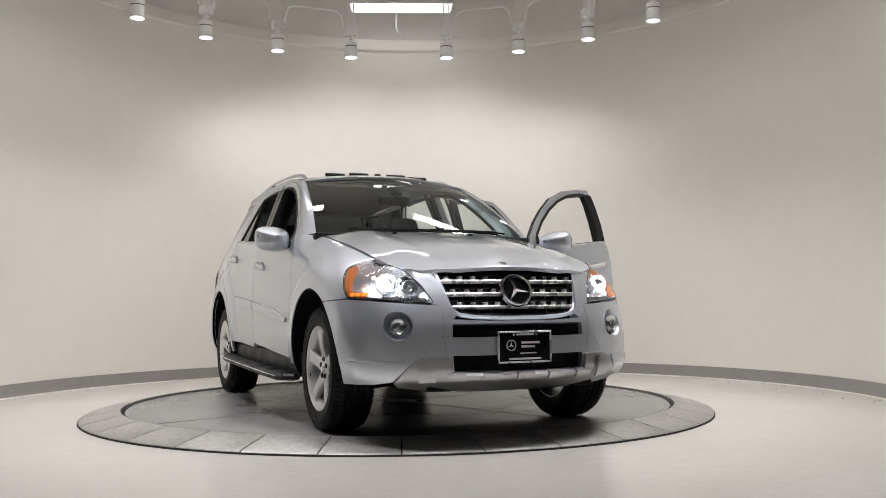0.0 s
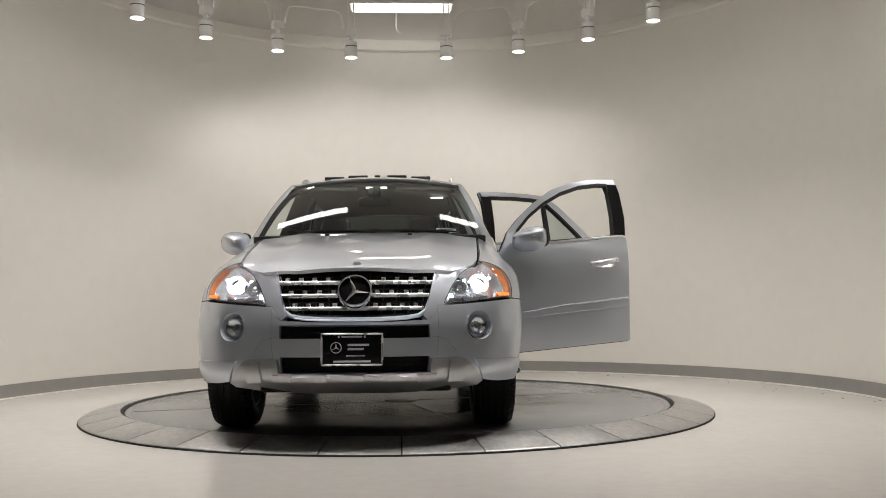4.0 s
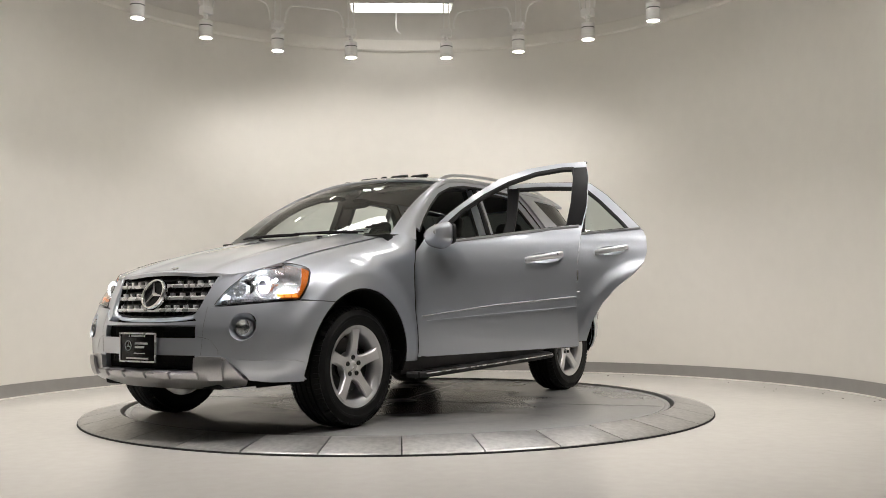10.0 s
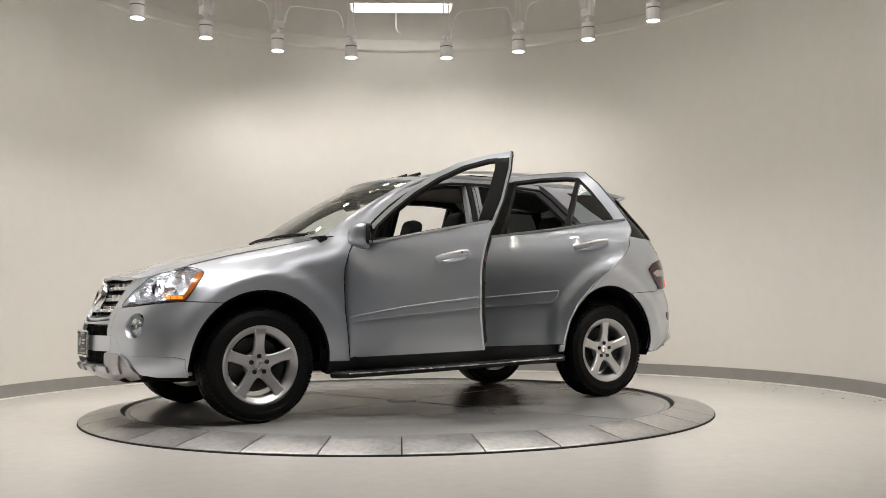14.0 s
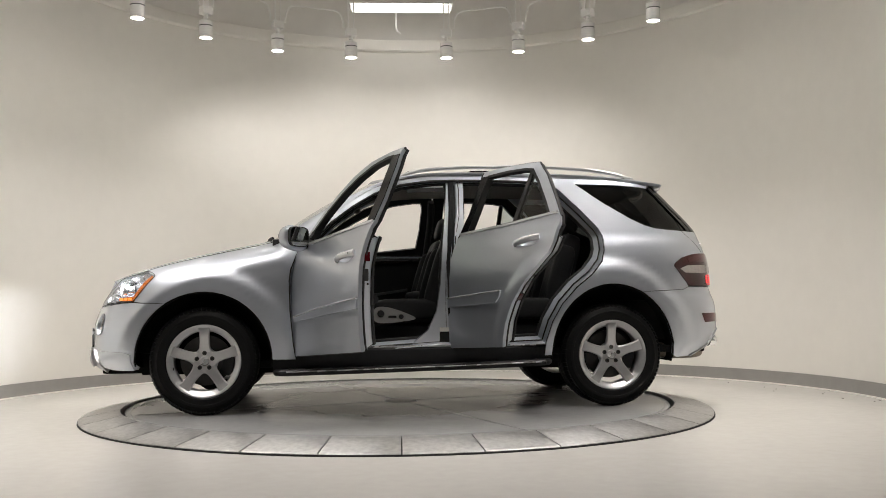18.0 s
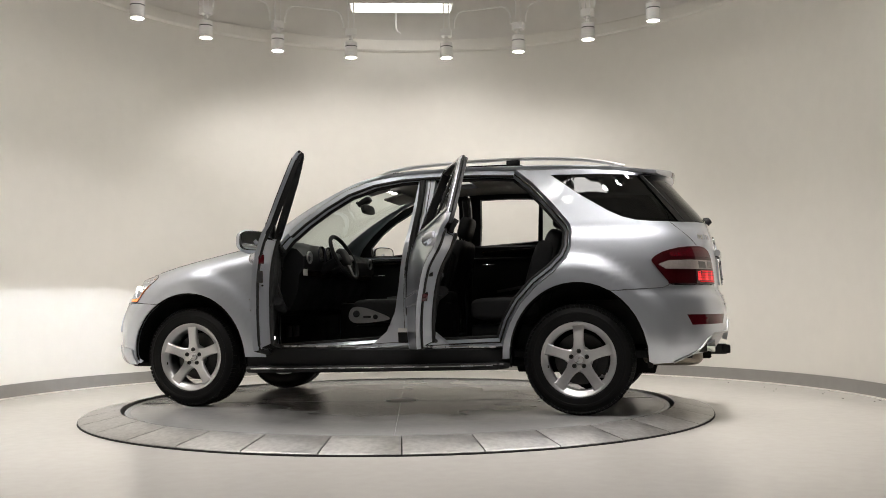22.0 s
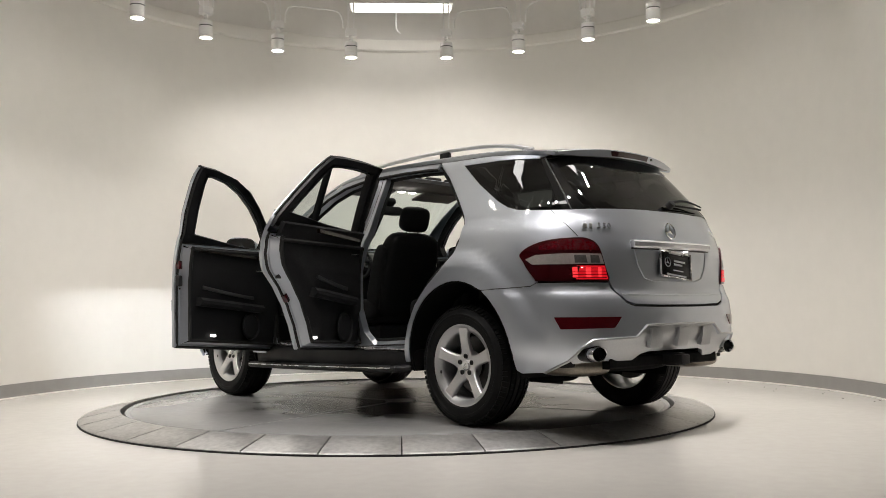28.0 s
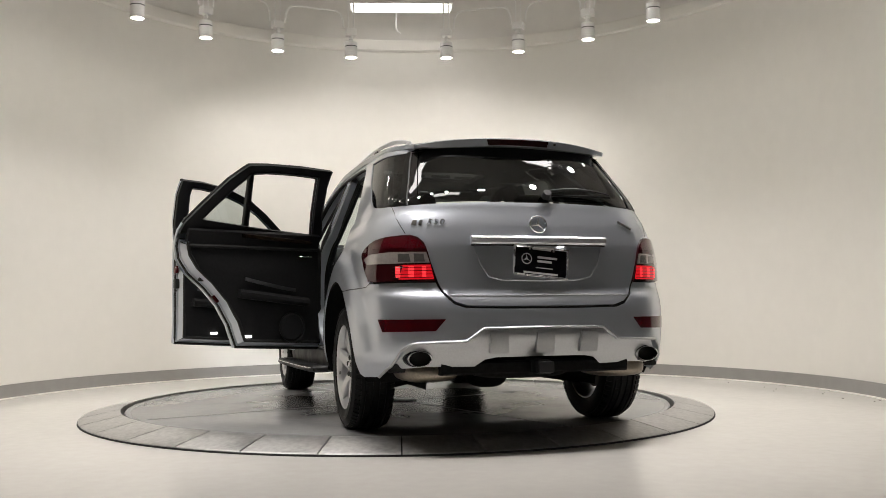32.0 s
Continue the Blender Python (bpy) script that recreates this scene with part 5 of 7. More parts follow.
        part("cargo_lining", panel_bm(q, sgn_side(s, -0.07), 0.09, [qh], 0.0, centre=(-1.8, 3 * s, 1)), M_BLACK, CAR)
    # pedals
    for y in (0.28, 0.42):
        part("pedal", box_bm(0.02, 0.07, 0.09, 0.005, (0.88, y, 0.55)), M_ALU, CAR)


M_DIAL = principled("dial_face", (0.02, 0.02, 0.03), 0.2)
M_DIAL.node_tree.nodes["Principled BSDF"].inputs["Emission Color"].default_value = (0.15, 0.2, 1.0, 1)
M_DIAL.node_tree.nodes["Principled BSDF"].inputs["Emission Strength"].default_value = 0.0
build_cabin()


# ---------- nose ----------
def skin_at(u, z, d=0.0):
    """A spot d metres off the skin."""
    e = 0.01
    sg = 1 if u >= 0 else -1
    p = skin(u, z)
    a = skin(u + e, z) - skin(u - e, z) if abs(u) > 0.02 else Vector((0, sg * 1.0, 0))
    b = skin(u, z + e) - skin(u, z - e)
    n = a.cross(b)
    n.normalize()
    if n.dot(p - Vector((0, 0, 0.7))) < 0:
        n = -n
    return p + n * d, n


def off_skin(d):
    return lambda u, z: skin_at(u, z, d)[0]


def place_facing(bm, p, n):
    """Turns a piece made to face +y so that it faces n at p."""
    q = Vector((0, 1, 0)).rotation_difference(n)
    up = q @ Vector((0, 0, 1))
    m = Matrix.Translation(p) @ q.to_matrix().to_4x4()
    bmesh.ops.transform(bm, matrix=m, verts=bm.verts)
    return bm


def uy(y, z):
    return (u_at(y=y, z=z), z)


def ux(x, z):
    return (u_at(x=x, z=z), z)


M_HOUSING = principled("lamp_reflector", (0.85, 0.86, 0.88), 0.16, 0.9)
M_LAMPDARK = principled("lamp_dark_bezel", (0.10, 0.10, 0.11), 0.22, 0.7)
M_BOWL = vary(principled("lamp_bowl", (0.86, 0.87, 0.89), 0.26, 0.8), 25, 0.08)
M_AMBER = vary(principled("amber_lens", (0.60, 0.15, 0.015), 0.12, Coat_Weight=0.9), 60, 0.15)
M_AMBERGLOW = glowing("amber_marker_lit", (1.0, 0.32, 0.04), 0.8)
M_BEAM = glowing("xenon_beam", (0.92, 0.95, 1.0), 32000.0)
M_XENON = glowing("xenon_lens", (0.93, 0.95, 1.0), 40.0)
M_BEAM2 = glowing("headlight_glow", (0.93, 0.95, 1.0), 3.0)
# glow for small balls added only to brighten the headlight bowl
M_BOWLFILL = glowing("bowl_fill_bulb", (1.0, 0.97, 0.94), 90.0)
M_COVER = glass_mat("lamp_cover", (0.93, 0.95, 0.96), 1.35)
M_MESH = principled("black_mesh", (0.008, 0.008, 0.009), 0.8, Specular_IOR_Level=0.2)
M_BARS = principled("pale_print", (0.55, 0.55, 0.56), 0.5)


def build_headlights():
    lamp = [uy(0.492, 0.756), uy(0.56, 0.758), uy(0.66, 0.766), uy(0.75, 0.775), ux(2.02, 0.785), ux(1.94, 0.788), ux(1.868, 0.882), ux(1.806, 0.962), ux(1.85, 0.995), ux(1.90, 0.997), uy(0.72, 0.984), uy(0.655, 0.963), uy(0.60, 0.932), uy(0.565, 0.89), uy(0.53, 0.84)]
    lamp = [tuple(p) for p in catmull(lamp, 3, True)]
    for s in (1, -1):
        head = new("headlight")
        head.parent = CAR
        head["label"] = "lit xenon headlight with an amber marker"
        P = [(u * s, z) for u, z in lamp]
        f = lambda d: off_skin(d)
        part("lens", panel_bm(P, f(0.004), 0.04, (), 0.0), M_COVER, head, "clear lens cover")
        part("bowl", panel_bm(inset_loop(P, 0.004), lambda u, z: skin_at(u, z, -0.095)[0], 0.05, (), -0.085), M_BOWL, head)
        rim = [skin_at(u, z, 0.002)[0] for u, z in densify(P, 0.03)]
        part("lamp_seal", sweep(rim, circle_section(0.0022, 6), None, True), M_SEAL, head)
        # projectors
        for yy, zz, r, lit in ((0.705, 0.882, 0.060, True), (0.592, 0.858, 0.046, False)):
            u = u_at(y=yy, z=zz) * s
            p, n = skin_at(u, zz, -0.035)
            n = (n + Vector((1.2, 0, 0))).normalized()
            bm = lathe([(r * 0.60, -0.03), (r * 0.72, 0.0), (r * 0.95, 0.012), (r, 0.006), (r * 1.02, -0.02)], 32, "Y")
            part("projector_ring", place_facing(bm, p, n), M_HOUSING, head)
            bm = lathe([(0, 0.010), (r * 0.3, 0.006), (r * 0.55, -0.008), (r * 0.70, -0.025)], 28, "Y")
            if not lit:
                part("projector", place_facing(bm, p, n), M_HOUSING, head)
            else:
                ahead = Vector((1.0, 0, -0.012)).normalized()
                q = p + ahead * 0.012
                part("projector_tube", place_facing(lathe([(0.034, -0.004), (0.036, 0.0), (0.037, -0.004), (0.036, -0.088)], 28, "Y"), q, ahead), M_HOUSING, head)
                part("projector_liner", place_facing(lathe([(0.0335, -0.004), (0.0335, -0.086), (0.0, -0.087)], 28, "Y"), q, ahead), M_GAP, head)
                part("projector", place_facing(lathe([(0, -0.062), (0.022, -0.064), (0.0325, -0.072)], 24, "Y"), q, ahead), M_XENON, head, "glowing xenon projector")
                part("arc_slit", place_facing(box_bm(0.040, 0.002, 0.004, 0, (0, -0.055, 0)), q, ahead), M_BEAM, head, "white-hot beam slit")
                part("cutoff_shield", place_facing(box_bm(0.058, 0.058, 0.0015, 0, (0, -0.028, 0.0032)), q, ahead), M_GAP, head, "dark beam cut-off shield")
                # added fill ball that lights the bowl from inside
                bulb = lathe([(0, 0.009), (0.006, 0.007), (0.009, 0.0), (0.006, -0.007), (0, -0.009)], 12, "Y")
                bmesh.ops.translate(bulb, verts=bulb.verts, vec=q + Vector((-0.045, 0.062 * s, 0.035)))
                part("bowl_fill_bulb", bulb, M_BOWLFILL, head, "small glowing ball added to brighten the lamp bowl")
                # the reflector emits, standing in for the beam light it would return
                part("reflector", place_facing(lathe([(0.034, -0.02), (0.045, -0.006), (0.058, 0.002)], 32, "Y"), q, ahead), M_BEAM2, head, "reflector round the projector, given a glow for reflected light")
        # second added fill ball, for the inner side of the bowl
        p, n = skin_at(u_at(y=0.635, z=0.915) * s, 0.915, -0.060)
        bulb = lathe([(0, 0.008), (0.006, 0.006), (0.008, 0.0), (0.006, -0.006), (0, -0.008)], 12, "Y")
        bmesh.ops.translate(bulb, verts=bulb.verts, vec=p)
        part("bowl_fill_bulb", bulb, M_BOWLFILL, head, "small glowing ball added to brighten the lamp bowl")
        u = u_at(y=0.53, z=0.80) * s
        p, n = skin_at(u, 0.80, -0.022)
        part("running_lamp", place_facing(lathe([(0, 0.006), (0.018, 0.0), (0.024, -0.012)], 20, "Y"), p, (n + Vector((1, 0, 0))).normalized()), M_BEAM2, head)
        # upper and lower strips
        low = [uy(0.505, 0.762), uy(0.56, 0.764), uy(0.66, 0.772), uy(0.755, 0.782), uy(0.755, 0.802), uy(0.66, 0.796), uy(0.575, 0.79), uy(0.525, 0.79)]
        part("lower_reflector", panel_bm([(u * s, z) for u, z in low], f(-0.018), 0.03, (), 0.02), M_HOUSING, head)
        for k in range(5):
            zz = 0.768 + 0.006 * k
            path = [skin_at(u_at(y=0.52 + 0.225 * j / 6, z=zz) * s, zz + 0.012 * j / 6, -0.013)[0] for j in range(7)]
            part("reflector_rib", sweep(path, rect_section(0.003, 0.002)), M_LAMPDARK, head)
        # amber wrap and lit bulb
        amb = [ux(2.04, 0.793), ux(1.945, 0.792), ux(1.872, 0.884), ux(1.812, 0.956), ux(1.832, 0.974), ux(1.884, 0.914), ux(1.924, 0.852), ux(1.945, 0.822), ux(2.03, 0.815)]
        part("marker", panel_bm([(u * s, z) for u, z in amb], f(-0.004), 0.03, (), 0.03), M_AMBER, head, "amber side marker")
        for k in range(3):
            q = [ux(2.048 - 0.034 * k, 0.797), ux(2.020 - 0.034 * k, 0.797), ux(2.020 - 0.034 * k, 0.815), ux(2.048 - 0.034 * k, 0.815)]
            part("marker_bulb", panel_bm([(u * s, z) for u, z in q], f(-0.0025), 0.03, (), 0.002), M_AMBERGLOW, head)


def build_grille():
    g = new("grille")
    g.parent = CAR
    g["label"] = "grey slatted radiator grille with a large round emblem"
    half = [(0.0, 0.668), (0.15, 0.669), (0.28, 0.676), (0.35, 0.688), (0.39, 0.715), (0.415, 0.78), (0.438, 0.86), (0.455, 0.915), (0.44, 0.932), (0.30, 0.943), (0.15, 0.950), (0.0, 0.953)]
    out = half + [(-a, b) for a, b in half[-2:0:-1]]
    gx = lambda y, z: 2.318 - 0.25 * y * y - 0.42 * (z - 0.66) ** 1.0 - 0.02
    fn = lambda d: (lambda y, z: Vector((gx(y, z) + d, y, z)))
    part("mesh", panel_bm(out, fn(-0.05), 0.06, (), 0), M_MESH, g)
    path = [fn(0.004)(y, z) for y, z in densify(out, 0.03)]
    part("surround", sweep(path, rect_section(0.022, 0.030, 0.008), None, True, (1, 0, 0.3)), M_PAINT, g)
    path = [fn(-0.008)(y, z) for y, z in densify(inset_loop(out, 0.016), 0.03)]
    part("inner_surround", sweep(path, rect_section(0.010, 0.030, 0.003), None, True, (1, 0, 0.3)), M_GLOSSBLACK, g)
    for z, w in ((0.872, 0.428), (0.800, 0.405), (0.728, 0.378)):
        path = [fn(0.0)(-w + 2 * w * k / 20, z) for k in range(21)]
        part("slat", sweep(path, rect_section(0.030, 0.022, 0.005)), M_SATIN, g)
        path = [fn(-0.03)(-w + 2 * w * k / 20, z + 0.036) for k in range(21)]
        part("back_slat", sweep(path, rect_section(0.012, 0.010, 0.002)), M_BLACK, g)
        n = int(w * 2 / 0.075)
        for k in range(n):
            y = -w + 0.045 + (2 * w - 0.09) * k / (n - 1)
            if abs(y) < 0.085:
                continue
            p = fn(-0.004)(y, z + 0.018)
            part("tooth", box_bm(0.026, 0.024, 0.024, 0.004, p), M_SATIN, g)
    for k in range(11):
        y = -0.40 + 0.08 * k
        if abs(y) < 0.05:
            continue
        path = [fn(-0.036)(y * (0.9 + 0.1 * (zz - 0.7) / 0.24), zz) for zz in (0.70, 0.80, 0.93)]
        part("back_bar", sweep(path, rect_section(0.008, 0.008, 0.002), None, False, (0, 1, 0)), M_BLACK, g)
    # round emblem: dark disc, bright ring, three arms
    c, n = Vector((2.262, 0, 0.822)), Vector((0.93, 0, 0.36)).normalized()
    part("emblem_disc", place_facing(lathe([(0, 0.004), (0.085, 0.0), (0.085, -0.02)], 48, "Y"), c, n), M_GLOSSBLACK, g)
    part("emblem_ring", place_facing(lathe([(0.080, 0.0), (0.080, 0.012), (0.085, 0.020), (0.092, 0.020), (0.098, 0.010), (0.098, -0.012), (0.080, -0.012), (0.080, 0.0)], 56, "Y"), c, n), M_CHROME, g)
    bm = None
    for a in (90, 210, 330):
        bm = merge(bm, star_arm(a, 0.083, 0.0135, 0.010))
    part("emblem_star", place_facing(bm, c, n), M_CHROME, g)


def plate(name, c, n, parent, w=0.325, h=0.165):
    """Dealer plate: dark board in a bright frame with plain bars for its print."""
    top = new(name)
    top.parent = parent
    top["label"] = "black dealer plate in a bright frame"
    board = box_bm(w - 0.012, 0.006, h - 0.012, 0.002)
    part("board", place_facing(board, c, n), M_GLOSSBLACK, top)
    path = [(x, 0.003, z) for x, z in densify([(-w / 2, -h / 2), (w / 2, -h / 2), (w / 2, h / 2), (-w / 2, h / 2)], 0.03)]
    fr = sweep(path, rect_section(0.010, 0.010, 0.002), None, True, (0, 1, 0))
    part("plate_frame", place_facing(fr, c, n), M_SATIN, top)
    bars = [(0.035, 0.024, 0.115, 0.012), (0.02, 0.002, 0.085, 0.012), (0.02, -0.034, 0.10, 0.005), (0.0, -0.064, 0.20, 0.010), (0.0, 0.068, 0.11, 0.009)]
    for x, z, bw, bh in bars:
        b = box_bm(bw, 0.003, bh, 0.0005, (-x, 0.0045, z))
        b2 = b
        part("print_bar", place_facing(b2, c, n), M_BARS, top, smooth=False)
    ring = lathe([(0.026, 0.003), (0.026, 0.006), (0.030, 0.006), (0.030, 0.003)], 28, "Y")
    bmesh.ops.translate(ring, verts=ring.verts, vec=(0.085, 0, 0.01))
    part("print_ring", place_facing(ring, c, n), M_BARS, top)
    bm = None
    for a in (90, 210, 330):
        bm = merge(bm, star_arm(a, 0.026, 0.005, 0.004))
    bmesh.ops.translate(bm, verts=bm.verts, vec=(0.085, 0, 0.01))
    part("print_star", place_facing(bm, c, n), M_BARS, top)
    for x in (-0.07, 0.07):
        sc = lathe([(0, 0.009), (0.006, 0.007), (0.006, 0.003)], 12, "Y")
        bmesh.ops.translate(sc, verts=sc.verts, vec=(x, 0, h / 2 - 0.014))
        part("screw", place_facing(sc, c, n), M_CHROME, top)


def build_nose():
    # strips of body colour between grille and headlights
    for s in (1, -1):
        q = [uy(0.40, 0.668), uy(0.445, 0.705), uy(0.462, 0.745), uy(0.494, 0.748), uy(0.528, 0.838), uy(0.562, 0.892), uy(0.60, 0.93), uy(0.52, 0.945), uy(0.44, 0.945), uy(0.425, 0.86), uy(0.40, 0.75), uy(0.375, 0.69)]
        part("nose_panel", panel_bm([(u * s, z) for u, z in q], off_skin(-0.004), 0.04, (), 0.05), M_PAINT, CAR)
    # dark inserts in the lower openings with a fine mesh
    for z0, z1 in ((0.560, 0.648), (0.368, 0.476)):
        part("air_intake", panel_bm([(-0.43, z0), (0.43, z0), (0.43, z1), (-0.43, z1)], off_skin(-0.035), 0.06, (), 0), M_MESH, CAR)
        n = 9
        for k in range(3):
            zz = z0 + (z1 - z0) * (k + 0.8) / 3.6
            path = [skin_at(-0.42 + 0.84 * j / 12, zz, -0.028)[0] for j in range(13)]
            part("intake_bar", sweep(path, rect_section(0.004, 0.004, 0.001)), M_MESH, CAR)
        for k in range(17):
            y = -0.40 + 0.05 * k
            path = [skin_at(y, zz, -0.03)[0] for zz in (z0, z1)]
            part("intake_bar", sweep(path, rect_section(0.004, 0.004, 0.001), None, False, (0, 1, 0)), M_MESH, CAR)
    plate("number_plate", Vector((2.372, -0.008, 0.510)), Vector((1, 0, 0)), CAR)
    # fog lamps in their pits
    for s in (1, -1):
        u = u_at(y=0.685, z=0.632) * s
        p, n = skin_at(u, 0.632, 0)
        fog = new("fog_lamp")
        fog.parent = CAR
        pit = lathe([(0.080, 0.0), (0.076, -0.006), (0.066, -0.035), (0.058, -0.045), (0.0, -0.05)], 40, "Y")
        part("pit", place_facing(pit, p, n), M_PAINT, fog)
        n2 = (n + Vector((0.7, 0, 0))).normalized()
        p2 = p - n * 0.016
        part("fog_ring", place_facing(lathe([(0.042, -0.03), (0.043, 0.004), (0.046, 0.008), (0.049, 0.004), (0.050, -0.03)], 36, "Y"), p2, n2), M_CHROME, fog, "chrome ring")
        part("fog_reflector", place_facing(lathe([(0, -0.02), (0.02, -0.015), (0.041, 0.0)], 28, "Y"), p2, n2), M_HOUSING, fog)
        part("fog_lens", place_facing(lathe([(0, 0.012), (0.02, 0.010), (0.041, 0.004)], 28, "Y"), p2, n2), M_COVER, fog, "clear lens")
        part("fog_bulb", place_facing(lathe([(0, 0.004), (0.012, 0.0), (0.014, -0.014)], 16, "Y"), p2, n2), M_HOUSING, fog)
    # skid plate with ribs
    half = [(0.0, 0.278), (0.30, 0.281), uy(0.50, 0.293), uy(0.66, 0.312), uy(0.69, 0.335), uy(0.645, 0.40), uy(0.600, 0.448), uy(0.565, 0.462), uy(0.44, 0.464), (0.425, 0.455), (0.425, 0.368), (0.0, 0.368)]
    out = [tuple(p) for p in half] + [(-a, b) for a, b in half[-2:0:-1]]
    bulge = lambda u, z: skin_at(u, z, 0.024)[0] - Vector((1.5 * max(0.0, 0.343 - z) * max(0.0, 1 - abs(u) / 1.6), 0, 0))
    part("skid_plate", panel_bm(out, bulge, 0.04, (), 0.03), M_SKID, CAR, "brushed silver skid plate")
    for y in (-0.41, -0.205, 0.0, 0.205, 0.41):
        r = [(y - 0.052, 0.340), (y + 0.052, 0.340), (y + 0.052, 0.376), (y - 0.052, 0.376)]
        part("skid_rib", panel_bm(r, lambda u, z: bulge(u, z) + Vector((0.014, 0, 0.0)), 0.03, (), 0.03), M_SKID, CAR)
    for s in (1, -1):
        for yy in (0.545,):
            u0 = u_at(y=yy, z=0.4) * s
            r = [(u0 - 0.045, 0.345), (u0 + 0.045, 0.348), (u0 + 0.045, 0.448), (u0 - 0.045, 0.448)]
            part("skid_rib", panel_bm(r, lambda u, z: skin_at(u, z, 0.040 - 0.10 * max(0.0, z - 0.425))[0], 0.03, (), 0.03), M_SKID, CAR)
        # bumper seams
        u1 = u_at(y=0.45, z=0.6) * s
        for pts in ([(u1, 0.742), (u1 + 0.01 * s, 0.60), (u1, 0.47)], [(0.425 * s, 0.575), (u1, 0.572), (u1 + 0.06 * s, 0.558), (u1 + 0.11 * s, 0.50), (u1 + 0.115 * s, 0.47)]):
            part("seam", sweep([skin_at(a, b, 0.001)[0] for a, b in densify_open(pts, 0.03)], rect_section(0.0010, 0.0012, 0.0003)), M_SHUT, CAR)
        # stepped corner of the bumper between skid plate and wheel arch
        ua, ub = u_at(y=0.655, z=0.44), u_at(x=1.945, z=0.42)
        c = [(ua, 0.446), (ub - 0.06, 0.440), (ub, 0.425), (ub, 0.320), (u_at(y=0.78, z=0.322), 0.322), (u_at(y=0.70, z=0.335), 0.335)]
        part("bumper_corner", panel_bm([(u * s, z) for u, z in c], off_skin(0.013), 0.03, (), 0.020), M_PAINT, CAR)
    # bonnet emblem, cowl, wipers, washers
    p = Vector((2.11, 0, HOODE(2.11) + 0.045))
    part("bonnet_emblem", place_facing(lathe([(0, 0.003), (0.020, 0.004), (0.024, 0.0)], 24, "Y"), p, Vector((0.35, 0, 0.94)).normalized()), M_CHROME, CAR)
    bm = bmesh.new()
    rows = []
    for k in range(17):
        y = -0.80 + 1.6 * k / 16
        sx = y / 0.80
        bow = 1 - sx * sx
        rows.append([bm.verts.new(v) for v in ((0.93 + 0.10 * bow + 0.05, y, 1.195), (0.935 + 0.115 * bow, y * 0.99, 1.222), (0.90 + 0.115 * bow, y * 0.98, 1.236), (0.86 + 0.10 * bow, y * 0.97, 1.20))])
    for i in range(16):
        for j in range(3):
            bm.faces.new((rows[i][j], rows[i][j + 1], rows[i + 1][j + 1], rows[i + 1][j]))
    bmesh.ops.recalc_face_normals(bm, faces=bm.faces[:])
    part("cowl", bm, M_BLACK, CAR)
    for y0, y1 in ((0.60, 0.02), (0.10, -0.55)):
        w = new("wiper")
        w.parent = CAR
        path = [SCREEN((y0 + (y1 - y0) * k / 10) / 0.78, 0.0 + 0.03 * math.sin(math.pi * k / 10) * 0.5) + Vector((0.016, 0, 0.022)) for k in range(11)]
        part("arm", sweep(path, rect_section(0.014, 0.012, 0.003)), M_BLACK, w)
        path = [SCREEN((y0 - 0.05 + (y1 - y0) * 0.95 * k / 10) / 0.78, 0.012 + 0.02 * k / 10) + Vector((0.010, 0, 0.012)) for k in range(11)]
        part("blade", sweep(path, rect_section(0.010, 0.016, 0.003)), M_RUBBER, w)
    for y in (0.28, -0.28):
        part("washer_jet", box_bm(0.03, 0.03, 0.012, 0.004, (1.10, y, HOODE(1.10) + 0.042)), M_BLACK, CAR)
    for s in (1, -1):
        edge = [(x, HOODE(x) + 0.001) for x in (1.86, 1.7, 1.5, 1.3, 1.1, 0.95)]
        pth = [(x, (HOODY(x) - 0.004) * s, z) for x, z in edge]
        part("bonnet_gap", sweep(catmull(pth, 4), rect_section(0.0022, 0.003, 0.0005)), M_GAP, CAR)
    # dark engine bay behind the openings
    part("engine_bay", box_bm(1.10, 1.20, 0.50, 0.05, (1.50, 0, 0.66)), M_UNDER, CAR)


build_headlights()
build_grille()
build_nose()


# ---------- tail ----------
def tail_at(u, z, d=0.0):
    """Like skin_at, for arc lengths that run on past the tail's centre to the right."""
    if u <= U_END:
        p, n = skin_at(min(u, U_END - 0.012), z, 0) if u > U_END - 0.012 else skin_at(u, z, 0)
        p = skin(u, z)
        return p + n * d, n
    p, n = tail_at(2 * U_END - u, z, d)
    return Vector((p.x, -p.y, p.z)), Vector((n.x, -n.y, n.z))


def ry(y, z):
    a = u_at(y=abs(y), z=z, front=False)
    return (a if y >= 0 else 2 * U_END - a, z)


def flipu(P, s):
    return [(u if s > 0 else 2 * U_END - u, z) for u, z in P]


M_TAIL = vary(principled("red_tail_lens", (0.075, 0.003, 0.007), 0.08, Coat_Weight=1.0), 50, 0.12)
M_TAILDARK = vary(principled("smoked_red_lens", (0.032, 0.0015, 0.003), 0.06, Coat_Weight=0.7), 50, 0.12)
M_TAILCLEAR = vary(principled("clear_tail_lens", (0.42, 0.38, 0.36), 0.15, 0.3, Coat_Weight=1.0), 60, 0.12)
M_REVERSE = vary(principled("reverse_reflector", (0.22, 0.21, 0.20), 0.25, 0.6, Coat_Weight=0.8), 60, 0.2)
M_TAILLIT = glowing("tail_lamp_lit", (1.0, 0.008, 0.018), 0.5)
M_TAILLIT.node_tree.nodes["Principled BSDF"].inputs["Base Color"].default_value = (0.16, 0.003, 0.006, 1)
M_DARKGLASS = principled("black_backed_glass", (0.006, 0.006, 0.006), 0.03)
M_TAILHOT = glowing("tail_lamp_core", (1.0, 0.04, 0.05), 0.9)


